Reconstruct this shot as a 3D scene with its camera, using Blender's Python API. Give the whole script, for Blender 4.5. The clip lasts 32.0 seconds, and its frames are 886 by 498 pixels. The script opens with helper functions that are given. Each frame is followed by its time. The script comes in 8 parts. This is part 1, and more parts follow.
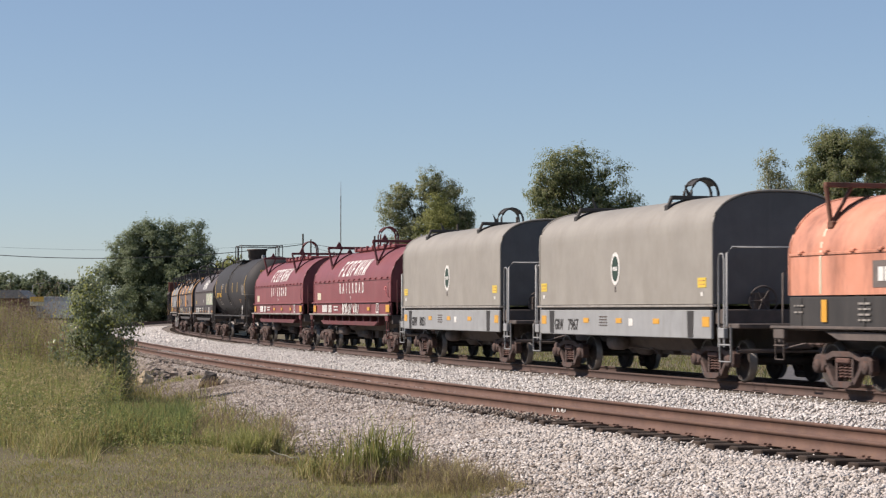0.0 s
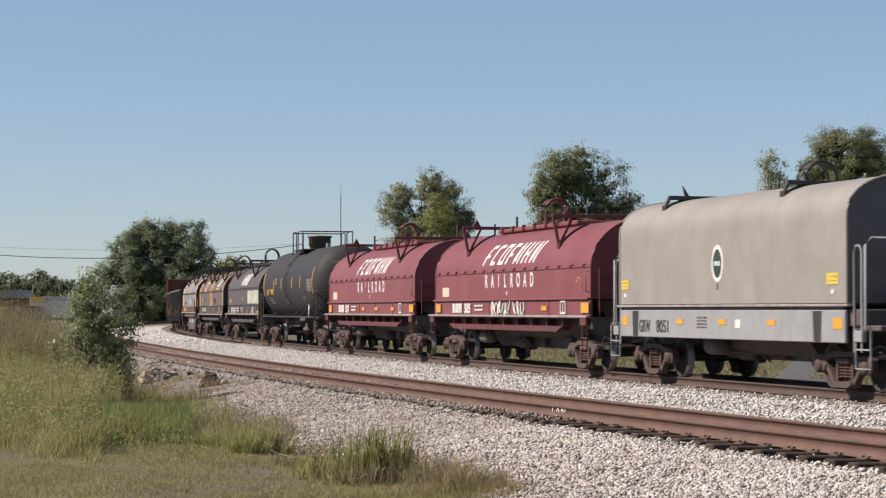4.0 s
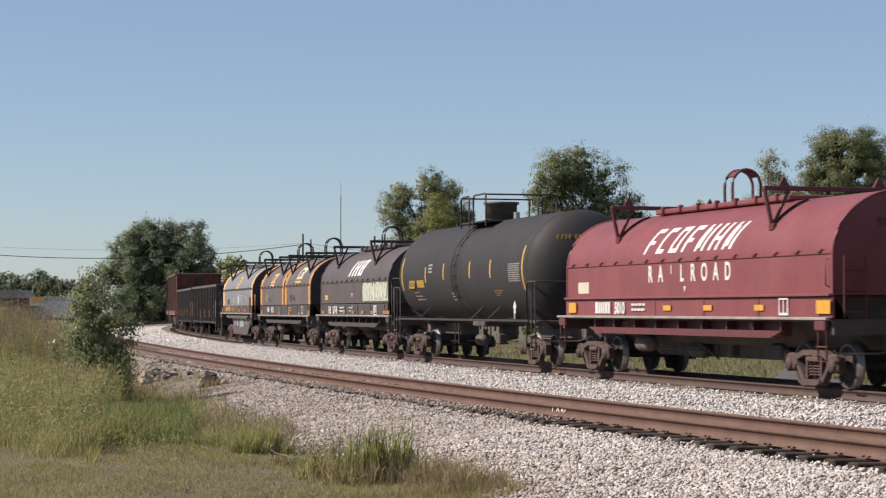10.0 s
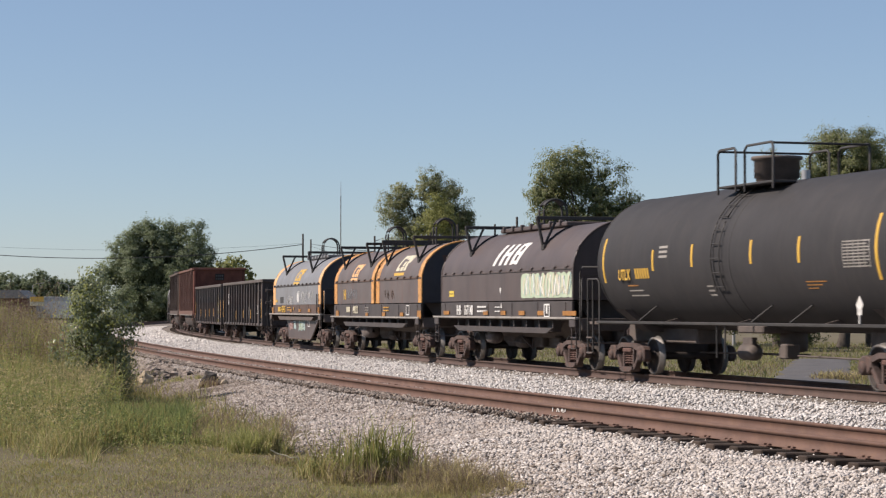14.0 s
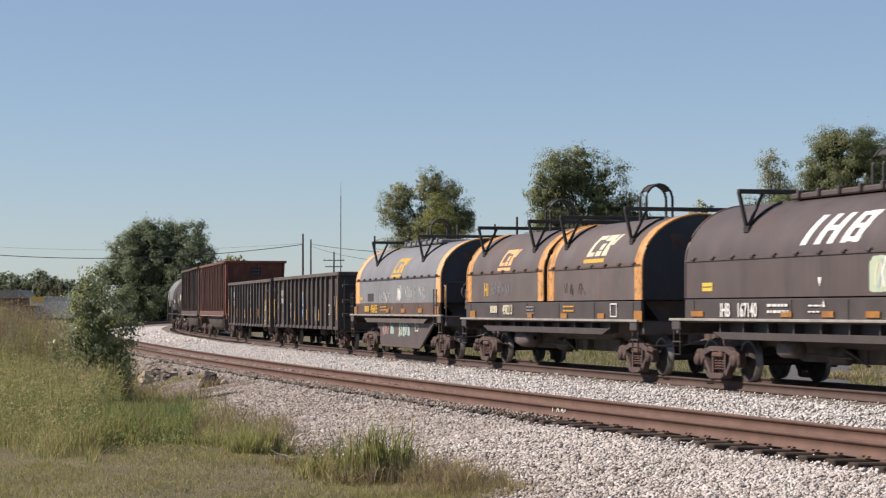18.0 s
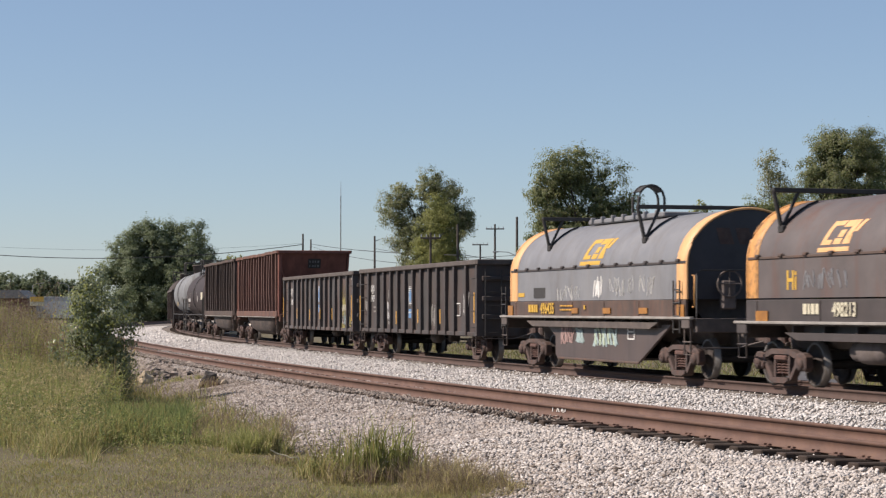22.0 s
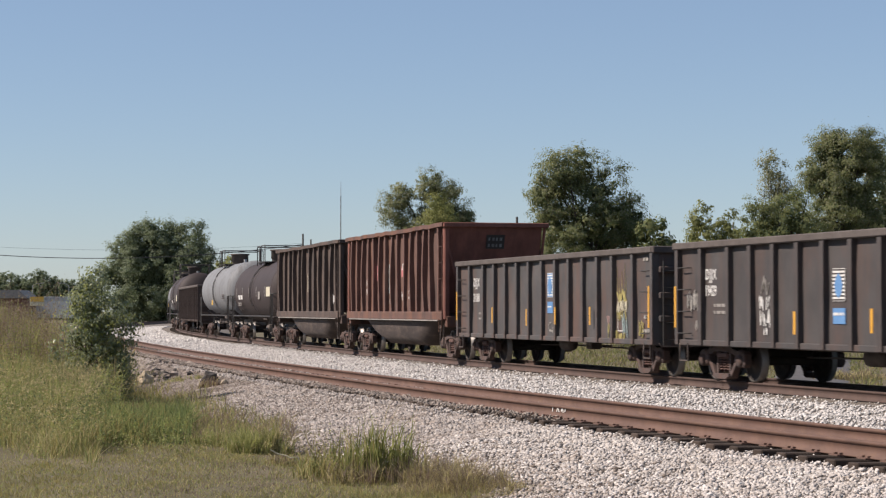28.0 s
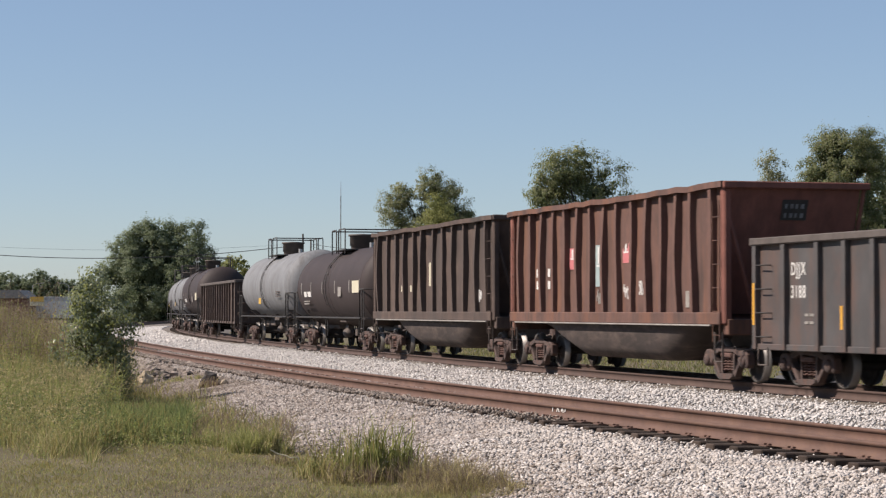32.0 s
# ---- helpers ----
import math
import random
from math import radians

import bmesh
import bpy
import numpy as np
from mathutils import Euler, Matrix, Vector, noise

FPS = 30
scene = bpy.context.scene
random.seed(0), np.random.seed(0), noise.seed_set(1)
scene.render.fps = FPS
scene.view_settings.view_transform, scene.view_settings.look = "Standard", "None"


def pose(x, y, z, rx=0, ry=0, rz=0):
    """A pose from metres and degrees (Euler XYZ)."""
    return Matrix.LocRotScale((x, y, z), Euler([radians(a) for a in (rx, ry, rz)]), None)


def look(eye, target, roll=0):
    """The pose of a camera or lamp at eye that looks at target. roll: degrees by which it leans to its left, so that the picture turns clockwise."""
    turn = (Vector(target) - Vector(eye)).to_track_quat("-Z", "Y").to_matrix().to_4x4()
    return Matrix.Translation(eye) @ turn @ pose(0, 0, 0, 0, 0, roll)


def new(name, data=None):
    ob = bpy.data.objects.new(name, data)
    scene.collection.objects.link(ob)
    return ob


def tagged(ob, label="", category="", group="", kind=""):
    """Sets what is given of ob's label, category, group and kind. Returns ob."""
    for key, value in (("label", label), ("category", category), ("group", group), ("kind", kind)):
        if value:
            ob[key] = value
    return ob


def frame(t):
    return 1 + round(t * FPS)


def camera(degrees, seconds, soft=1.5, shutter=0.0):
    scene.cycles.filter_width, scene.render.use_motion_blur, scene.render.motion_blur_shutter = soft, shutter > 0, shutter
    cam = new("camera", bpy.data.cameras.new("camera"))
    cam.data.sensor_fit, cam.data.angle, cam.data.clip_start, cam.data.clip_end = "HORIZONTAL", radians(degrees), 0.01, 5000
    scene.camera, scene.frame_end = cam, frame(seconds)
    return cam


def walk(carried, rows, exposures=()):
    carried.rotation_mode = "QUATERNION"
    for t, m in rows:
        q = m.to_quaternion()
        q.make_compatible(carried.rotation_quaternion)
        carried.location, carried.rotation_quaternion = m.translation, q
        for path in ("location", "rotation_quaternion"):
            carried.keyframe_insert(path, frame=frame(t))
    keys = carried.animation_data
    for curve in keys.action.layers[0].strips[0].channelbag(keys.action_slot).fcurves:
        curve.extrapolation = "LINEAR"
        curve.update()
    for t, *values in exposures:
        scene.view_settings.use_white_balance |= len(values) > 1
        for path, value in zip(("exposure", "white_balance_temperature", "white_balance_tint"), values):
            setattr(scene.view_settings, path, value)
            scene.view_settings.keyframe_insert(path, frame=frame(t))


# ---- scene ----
# Camera: a long lens on a tripod beside the track; z = 0 is the top of the rails.
EYE_Z = 1.434
cam = camera(23.46, 32.0, soft=1.25, shutter=0.5)
STAND = pose(0, 0, EYE_Z, 91.641, 0, 0)
walk(cam, [(0.0, STAND), (32.0, STAND)])

# Light: a clear late-summer sky and one sun, from the left, slightly on the camera's side.
SUN_AZ, SUN_EL = radians(-4), radians(41)
to_sun = Vector((-math.cos(SUN_EL) * math.cos(SUN_AZ), math.cos(SUN_EL) * math.sin(SUN_AZ), math.sin(SUN_EL)))
world = bpy.data.worlds.new("world")
scene.world = world
world.use_nodes = True
sky = world.node_tree.nodes.new("ShaderNodeTexSky")
sky.sky_type, sky.sun_disc = "NISHITA", False
sky.sun_elevation, sky.sun_rotation = SUN_EL, math.atan2(to_sun.x, to_sun.y)
sky.air_density, sky.dust_density, sky.ozone_density, sky.altitude = 0.85, 0.3, 3.0, 200
back = world.node_tree.nodes["Background"]
tint = world.node_tree.nodes.new("ShaderNodeMix")
tint.data_type, tint.blend_type = "RGBA", "MULTIPLY"
tint.inputs["Factor"].default_value = 1.0
tint.inputs["B"].default_value = (1.02, 0.995, 1.03, 1)      # the air's slight cast
haze = world.node_tree.nodes.new("ShaderNodeMix")
haze.data_type = "RGBA"
haze.inputs["Factor"].default_value = 0.28
haze.inputs["B"].default_value = (3.4, 4.32, 5.6, 1)         # even summer haze over the whole sky
world.node_tree.links.new(sky.outputs[0], tint.inputs["A"])
world.node_tree.links.new(tint.outputs["Result"], haze.inputs["A"])
world.node_tree.links.new(haze.outputs["Result"], back.inputs[0])
back.inputs[1].default_value = 0.0757
lamp = bpy.data.lights.new("sun", "SUN")
lamp.energy, lamp.angle, lamp.color = 5.0, radians(0.53), (1.0, 0.872, 0.775)
sun = new("sun", lamp)
sun.matrix_world = look(to_sun * 100, (0, 0, 0))
scene.view_settings.exposure = 0.5


# ---- the plan of the tracks: s runs along the rail of the train's track away from the camera, w across it, to the far side ----
KNOTS = [(-400, 32.0), (-110, 31.0), (0, 18.77), (20, 16.13), (40, 14.4), (60, 13.15), (80, 12.4), (100, 11.28), (130, 9.22),
         (160, 7.1), (200, 4.35), (420, -15.0), (3000, -15.0)]
STEP = 2.0
_s = np.arange(-400, 2401, STEP)
_th = np.radians(np.interp(_s, [k[0] for k in KNOTS], [k[1] for k in KNOTS]))
_x = np.concatenate([[0], np.cumsum(-(np.sin(_th[1:]) + np.sin(_th[:-1])) / 2 * STEP)])
_y = np.concatenate([[0], np.cumsum((np.cos(_th[1:]) + np.cos(_th[:-1])) / 2 * STEP)])
_zero = int(400 / STEP)
_x += 11.403 - _x[_zero]
_y += 25.947 - _y[_zero]


def on_track(s, w):
    """Plan place at s along and w across; works on arrays."""
    th = np.interp(s, _s, _th)
    return np.interp(s, _s, _x) + w * np.cos(th), np.interp(s, _s, _y) + w * np.sin(th)


def heading(s):
    return float(np.interp(s, _s, _th))


MAIN, SIDING = 0.75, -6.66      # centre lines of the two tracks, as w


# the train's speed in metres a second, every two seconds: it slows a little and picks up again
SPEEDS = [5.065, 4.972, 4.888, 4.823, 4.785, 4.766, 4.755, 4.746, 4.744, 4.759, 4.797, 4.853, 4.918, 4.984, 5.049, 5.112, 5.175]
_t = np.linspace(0, 32, 641)
_v = np.interp(_t, np.arange(0, 33, 2), SPEEDS)
_gone = np.concatenate([[0], np.cumsum((_v[1:] + _v[:-1]) / 2 * 0.05)])


def gone(t):
    """How far the train has rolled at t seconds."""
    return float(np.interp(t, _t, _gone))


# ---- materials ----
def material(name, low, high, rough=0.6, metal=0.0, scale=6.0, bump=0.15, stain=None, stain_amount=0.4, streak=0.0, spread=0.0, fine=60.0, specular=0.5, second=None):
    """Two-scale mottled surface: low to high base colours, an optional stain colour in patches or streaks, fine bump.
    second: a further stain, as (colour, amount, size, flattening)."""
    m = bpy.data.materials.new(name)
    m.use_nodes = True
    nt = m.node_tree
    n, l = nt.nodes, nt.links
    bsdf = n["Principled BSDF"]
    bsdf.inputs["Roughness"].default_value, bsdf.inputs["Metallic"].default_value = rough, metal
    bsdf.inputs["Specular IOR Level"].default_value = specular
    co = n.new("ShaderNodeTexCoord")
    big = n.new("ShaderNodeTexNoise")
    big.inputs["Scale"].default_value, big.inputs["Detail"].default_value, big.inputs["Roughness"].default_value = scale, 6, 0.65
    l.new(co.outputs["Object"], big.inputs["Vector"])
    ramp = n.new("ShaderNodeValToRGB")
    ramp.color_ramp.elements[0].position, ramp.color_ramp.elements[1].position = 0.3, 0.7
    ramp.color_ramp.elements[0].color, ramp.color_ramp.elements[1].color = (*low, 1), (*high, 1)
    l.new(big.outputs["Fac"], ramp.inputs["Fac"])
    color = ramp.outputs["Color"]
    small = n.new("ShaderNodeTexNoise")
    small.inputs["Scale"].default_value, small.inputs["Detail"].default_value = fine, 4
    l.new(co.outputs["Object"], small.inputs["Vector"])
    stains = [(stain, stain_amount, streak or scale * 0.4, 0.12 if streak else 1.0)] if stain else []
    for k, (hue, amount, size, flat) in enumerate(stains + ([second] if second else [])):
        mp = n.new("ShaderNodeMapping")
        mp.inputs["Location"].default_value = (7.3 * k, 3.1 * k, 1.7 * k)
        mp.inputs["Scale"].default_value = (1, 1, flat)
        l.new(co.outputs["Object"], mp.inputs["Vector"])
        sn = n.new("ShaderNodeTexNoise")
        sn.inputs["Scale"].default_value, sn.inputs["Detail"].default_value, sn.inputs["Roughness"].default_value = size, 8, 0.7
        l.new(mp.outputs[0], sn.inputs["Vector"])
        sr = n.new("ShaderNodeValToRGB")
        sr.color_ramp.elements[0].position, sr.color_ramp.elements[1].position = 0.48, 0.72
        l.new(sn.outputs["Fac"], sr.inputs["Fac"])
        mul = n.new("ShaderNodeMath")
        mul.operation = "MULTIPLY"
        mul.inputs[1].default_value = amount
        l.new(sr.outputs["Color"], mul.inputs[0])
        mix = n.new("ShaderNodeMix")
        mix.data_type = "RGBA"
        l.new(mul.outputs[0], mix.inputs["Factor"])
        l.new(color, mix.inputs["A"])
        mix.inputs["B"].default_value = (*hue, 1)
        color = mix.outputs["Result"]
    if spread:
        rnd = n.new("ShaderNodeObjectInfo") if spread < 0 else n.new("ShaderNodeNewGeometry")
        out = rnd.outputs["Random"] if spread < 0 else rnd.outputs["Random Per Island"]
        mr = n.new("ShaderNodeMapRange")
        mr.inputs["To Min"].default_value, mr.inputs["To Max"].default_value = 1 - abs(spread), 1 + abs(spread)
        l.new(out, mr.inputs["Value"])
        hsv = n.new("ShaderNodeHueSaturation")
        l.new(mr.outputs[0], hsv.inputs["Value"])
        l.new(color, hsv.inputs["Color"])
        color = hsv.outputs["Color"]
    l.new(color, bsdf.inputs["Base Color"])
    if bump:
        b = n.new("ShaderNodeBump")
        b.inputs["Strength"].default_value, b.inputs["Distance"].default_value = bump, 0.02
        l.new(small.outputs["Fac"], b.inputs["Height"])
        l.new(b.outputs[0], bsdf.inputs["Normal"])
    return m


def leafy(name, low, high, through_light=1.2):
    """Foliage: colour varies leaf by leaf, and some light passes through."""
    m = material(name, low, high, rough=0.75, scale=0.8, bump=0.0, spread=0.16, specular=0.15)
    nt = m.node_tree
    n, l = nt.nodes, nt.links
    bsdf, out = n["Principled BSDF"], n["Material Output"]
    tr = n.new("ShaderNodeBsdfTranslucent")
    src = bsdf.inputs["Base Color"].links[0].from_socket
    dim = n.new("ShaderNodeHueSaturation")
    dim.inputs["Value"].default_value = through_light
    l.new(src, dim.inputs["Color"])
    l.new(dim.outputs[0], tr.inputs["Color"])
    add = n.new("ShaderNodeAddShader")
    l.new(bsdf.outputs[0], add.inputs[0])
    l.new(tr.outputs[0], add.inputs[1])
    l.new(add.outputs[0], out.inputs["Surface"])
    return m


M = {}
M["grey"] = material("grey_hood_paint", (0.221, 0.206, 0.182), (0.267, 0.251, 0.221), 0.6, scale=1.2, stain=(0.132, 0.119, 0.099), stain_amount=0.28, second=((0.16, 0.14, 0.115), 0.3, 2.2, 0.4), bump=0.03)
M["grey_sill"] = material("grey_sill_paint", (0.228, 0.234, 0.236), (0.278, 0.285, 0.288), 0.55, scale=2, stain=(0.119, 0.106, 0.086), stain_amount=0.35, streak=3, bump=0.03)
# darker copy of the grey hood paint: the ends' shade is put into the colour
M["grey_end_shaded"] = material("shaded_grey_hood_end_paint", (0.095, 0.09, 0.088), (0.135, 0.128, 0.124), 0.6, scale=1.2, stain=(0.06, 0.055, 0.05), stain_amount=0.4, streak=2.0, bump=0.03)
M["orange"] = material("faded_orange_paint", (0.5, 0.21, 0.13), (0.57, 0.265, 0.18), 0.55, scale=1.5, stain=(0.297, 0.106, 0.053), stain_amount=0.35, streak=2.5, bump=0.03, second=((0.16, 0.07, 0.045), 0.8, 1.3, 0.35))
M["maroon"] = material("maroon_paint", (0.158, 0.041, 0.044), (0.208, 0.056, 0.058), 0.48, scale=1.3, stain=(0.099, 0.026, 0.026), stain_amount=0.4, streak=2.5, bump=0.03, second=((0.19, 0.075, 0.075), 0.5, 0.9, 0.5))
M["maroon_dark"] = material("dark_maroon_paint", (0.086, 0.021, 0.024), (0.125, 0.033, 0.033), 0.6, scale=3, stain=(0.046, 0.03, 0.023), stain_amount=0.6, bump=0.1)
M["black"] = material("weathered_black_paint", (0.021, 0.019, 0.018), (0.035, 0.032, 0.03), 0.65, scale=1.2, stain=(0.068, 0.062, 0.054), stain_amount=0.4, streak=2.0, bump=0.04)
M["tank_black"] = material("tank_black_paint", (0.026, 0.025, 0.026), (0.036, 0.0345, 0.036), 0.68, scale=1.0, stain=(0.048, 0.047, 0.047), stain_amount=0.35, streak=1.5, bump=0.03, specular=0.25, second=((0.06, 0.052, 0.047), 0.3, 2.6, 0.1))
M["ihb_hood"] = material("brown_black_paint", (0.065, 0.05, 0.047), (0.089, 0.07, 0.065), 0.52, scale=1.0, stain=(0.033, 0.025, 0.024), stain_amount=0.5, streak=2.0, bump=0.03, second=((0.085, 0.058, 0.048), 0.6, 1.2, 0.3))
M["ihb_sill"] = material("dark_brown_sill_paint", (0.041, 0.034, 0.032), (0.065, 0.053, 0.05), 0.55, scale=2, stain=(0.066, 0.05, 0.04), stain_amount=0.4, bump=0.05)
M["csx2"] = material("dirty_grey_hood_paint", (0.074, 0.062, 0.059), (0.116, 0.098, 0.093), 0.6, scale=1.0, stain=(0.105, 0.052, 0.036), stain_amount=0.8, streak=1.8, bump=0.03)
M["csxt"] = material("blue_grey_hood_paint", (0.147, 0.15, 0.16), (0.192, 0.194, 0.202), 0.52, scale=1.0, stain=(0.226, 0.222, 0.218), stain_amount=0.55, streak=2.2, bump=0.03, second=((0.10, 0.085, 0.075), 0.5, 1.6, 0.3))
M["csx_sill"] = material("rusty_dark_sill_paint", (0.064, 0.043, 0.034), (0.10, 0.066, 0.051), 0.65, scale=2, stain=(0.152, 0.069, 0.041), stain_amount=0.85, streak=2.5, bump=0.06, second=((0.035, 0.028, 0.025), 0.7, 1.4, 0.5))
M["yellow_worn"] = material("chipped_orange_yellow_paint", (0.488, 0.238, 0.066), (0.554, 0.284, 0.099), 0.6, scale=14, stain=(0.059, 0.036, 0.026), stain_amount=0.95, bump=0.03)
M["yellow"] = material("orange_yellow_paint", (0.6, 0.33, 0.135), (0.68, 0.4, 0.19), 0.55, scale=3, stain=(0.198, 0.092, 0.046), stain_amount=0.35, streak=4, bump=0.03)
M["mark_yellow"] = material("yellow_mark_paint", (0.475, 0.277, 0.033), (0.528, 0.33, 0.053), 0.5, scale=8, bump=0)
M["reflector"] = material("amber_reflector", (0.51, 0.25, 0.025), (0.58, 0.31, 0.04), 0.35, scale=8, bump=0)
M["reflector_dirty_shaded"] = material("grimy_shaded_amber_reflector", (0.238, 0.099, 0.02), (0.363, 0.165, 0.033), 0.45, scale=6, stain=(0.079, 0.046, 0.026), stain_amount=0.5, bump=0)
M["white"] = material("white_lettering_paint", (0.56, 0.55, 0.52), (0.68, 0.67, 0.64), 0.55, scale=6, stain=(0.264, 0.238, 0.211), stain_amount=0.4, bump=0)
M["cream"] = material("cream_patch_paint", (0.475, 0.436, 0.317), (0.541, 0.502, 0.383), 0.55, scale=4, bump=0)
M["blue"] = material("blue_patch_paint", (0.079, 0.185, 0.37), (0.112, 0.238, 0.436), 0.5, scale=6, bump=0)
M["pink"] = material("red_patch_paint", (0.43, 0.12, 0.13), (0.5, 0.18, 0.18), 0.5, scale=6, bump=0)
M["green_tag"] = material("pale_green_spray_paint", (0.33, 0.409, 0.277), (0.436, 0.488, 0.37), 0.6, scale=3, stain=(0.231, 0.33, 0.264), stain_amount=0.5, bump=0)
M["aqua_tag"] = material("pale_blue_spray_paint", (0.238, 0.317, 0.317), (0.33, 0.396, 0.383), 0.6, scale=5, bump=0)
M["olive_tag"] = material("faded_yellow_spray_paint", (0.26, 0.22, 0.07), (0.36, 0.31, 0.12), 0.6, scale=5, bump=0)
M["gon_black"] = material("gondola_black_paint", (0.040, 0.038, 0.038), (0.074, 0.069, 0.068), 0.72, scale=0.8, stain=(0.106, 0.053, 0.034), stain_amount=0.9, streak=1.3, bump=0.08, second=((0.13, 0.06, 0.04), 0.42, 1.1, 0.7))
M["gon_dark"] = material("matt_black_gondola_paint", (0.030, 0.027, 0.027), (0.058, 0.052, 0.050), 0.72, scale=0.8, stain=(0.085, 0.048, 0.034), stain_amount=0.7, streak=1.3, bump=0.08, second=((0.10, 0.05, 0.035), 0.4, 1.0, 0.7))
M["gon_top"] = material("dusty_brown_top_chord", (0.063, 0.051, 0.046), (0.099, 0.083, 0.074), 0.85, scale=3, stain=(0.033, 0.026, 0.024), stain_amount=0.5, bump=0.15)
M["rust_a"] = material("rust_red_steel", (0.076, 0.04, 0.031), (0.132, 0.069, 0.054), 0.85, scale=1.6, stain=(0.036, 0.026, 0.023), stain_amount=0.95, streak=2.6, bump=0.12, second=((0.17, 0.072, 0.036), 0.85, 1.5, 0.13))
M["rust_b"] = material("dark_rust_brown_steel", (0.056, 0.038, 0.031), (0.099, 0.068, 0.054), 0.85, scale=1.6, stain=(0.036, 0.025, 0.021), stain_amount=0.8, streak=2.6, bump=0.12, second=((0.036, 0.03, 0.028), 0.9, 0.8, 0.3))
M["tub"] = material("rusty_grey_tub_steel", (0.036, 0.027, 0.024), (0.066, 0.05, 0.044), 0.85, scale=1.8, stain=(0.022, 0.017, 0.015), stain_amount=0.7, bump=0.12, second=((0.14, 0.105, 0.085), 0.75, 1.4, 3.0))
M["tank_grey"] = material("grey_tank_paint", (0.152, 0.158, 0.165), (0.205, 0.211, 0.218), 0.7, scale=1.0, stain=(0.092, 0.089, 0.086), stain_amount=0.5, streak=1.8, bump=0.03, specular=0.3, second=((0.07, 0.06, 0.055), 0.7, 2.4, 0.1))
M["tank_brown"] = material("brown_tank_paint", (0.032, 0.023, 0.022), (0.046, 0.034, 0.033), 0.68, scale=1.0, stain=(0.026, 0.022, 0.022), stain_amount=0.5, streak=1.8, bump=0.03, specular=0.3)
M["under"] = material("grimy_underframe_steel", (0.058, 0.048, 0.045), (0.11, 0.089, 0.078), 0.75, scale=3, stain=(0.105, 0.075, 0.057), stain_amount=0.4, bump=0.2)
M["truck"] = material("rusty_truck_casting", (0.046, 0.032, 0.029), (0.092, 0.065, 0.058), 0.85, scale=5, stain=(0.045, 0.032, 0.028), stain_amount=0.6, bump=0.25, second=((0.12, 0.05, 0.03), 0.6, 4.0, 0.6))
M["spring"] = material("grimy_spring_steel", (0.06, 0.032, 0.026), (0.115, 0.06, 0.048), 0.8, scale=6, bump=0.1)
M["wheel"] = material("dark_rusty_wheel_steel", (0.030, 0.025, 0.023), (0.056, 0.046, 0.041), 0.75, metal=0.1, scale=4, stain=(0.03, 0.026, 0.024), stain_amount=0.5, bump=0.15, specular=0.25)
M["tread"] = material("polished_wheel_rim_steel", (0.13, 0.12, 0.112), (0.21, 0.195, 0.18), 0.5, metal=0.6, scale=6, bump=0.03)
M["edge"] = material("worn_pale_deck_edge", (0.198, 0.185, 0.165), (0.317, 0.297, 0.271), 0.65, scale=3, stain=(0.092, 0.073, 0.059), stain_amount=0.5, bump=0.05)
M["rail"] = material("rusty_rail_steel", (0.078, 0.041, 0.029), (0.118, 0.064, 0.046), 0.75, scale=2.5, stain=(0.05, 0.027, 0.019), stain_amount=0.6, bump=0.15, second=((0.15, 0.085, 0.05), 0.5, 3.0, 1.0))
M["rail_edge"] = material("rust_orange_rail_head", (0.12, 0.062, 0.034), (0.18, 0.10, 0.06), 0.6, scale=3, bump=0.1)
M["rail_main"] = material("dark_rusty_rail_steel", (0.051, 0.03, 0.024), (0.081, 0.049, 0.038), 0.8, scale=2.5, stain=(0.036, 0.024, 0.02), stain_amount=0.6, bump=0.15)
M["railtop"] = material("worn_rail_head_steel", (0.096, 0.072, 0.06), (0.156, 0.126, 0.108), 0.45, metal=0.5, scale=3, bump=0.05)
M["tie"] = material("creosoted_tie_timber", (0.034, 0.025, 0.02), (0.072, 0.054, 0.043), 0.9, scale=5, stain=(0.10, 0.08, 0.062), stain_amount=0.5, bump=0.5, specular=0.2, spread=-0.3)
M["stone"] = material("limestone_ballast", (0.385, 0.362, 0.34), (0.565, 0.542, 0.522), 0.9, scale=9, stain=(0.304, 0.25, 0.198), stain_amount=0.4, bump=0.3, spread=0.32)
M["stone_near"] = material("pale_crushed_limestone", (0.34, 0.305, 0.275), (0.57, 0.53, 0.495), 0.9, scale=6, stain=(0.24, 0.18, 0.13), stain_amount=0.6, bump=0.3, spread=0.32)
M["stone_brown"] = material("soil_stained_ballast", (0.15, 0.122, 0.10), (0.33, 0.285, 0.25), 0.9, scale=4, stain=(0.13, 0.09, 0.062), stain_amount=0.8, bump=0.3, spread=0.4)
M["stone_dirty"] = material("dusty_brown_ballast", (0.249, 0.215, 0.188), (0.459, 0.419, 0.386), 0.9, scale=5, stain=(0.197, 0.14, 0.0981), stain_amount=0.75, bump=0.3, spread=0.32)
M["rubble"] = material("dirty_broken_rubble", (0.08, 0.066, 0.058), (0.26, 0.215, 0.18), 0.9, scale=6, stain=(0.053, 0.04, 0.033), stain_amount=0.6, bump=0.4)
M["emblem_green"] = material("dark_green_emblem_paint", (0.015, 0.033, 0.022), (0.026, 0.05, 0.033), 0.5, scale=4, bump=0)
M["navy"] = material("dark_navy_hood_end_paint", (0.024, 0.026, 0.034), (0.042, 0.043, 0.052), 0.5, scale=2, stain=(0.04, 0.034, 0.03), stain_amount=0.4, streak=2.5, bump=0.04)
M["dusky_tag"] = material("faded_pink_spray_paint", (0.238, 0.145, 0.132), (0.317, 0.218, 0.198), 0.6, scale=5, bump=0)
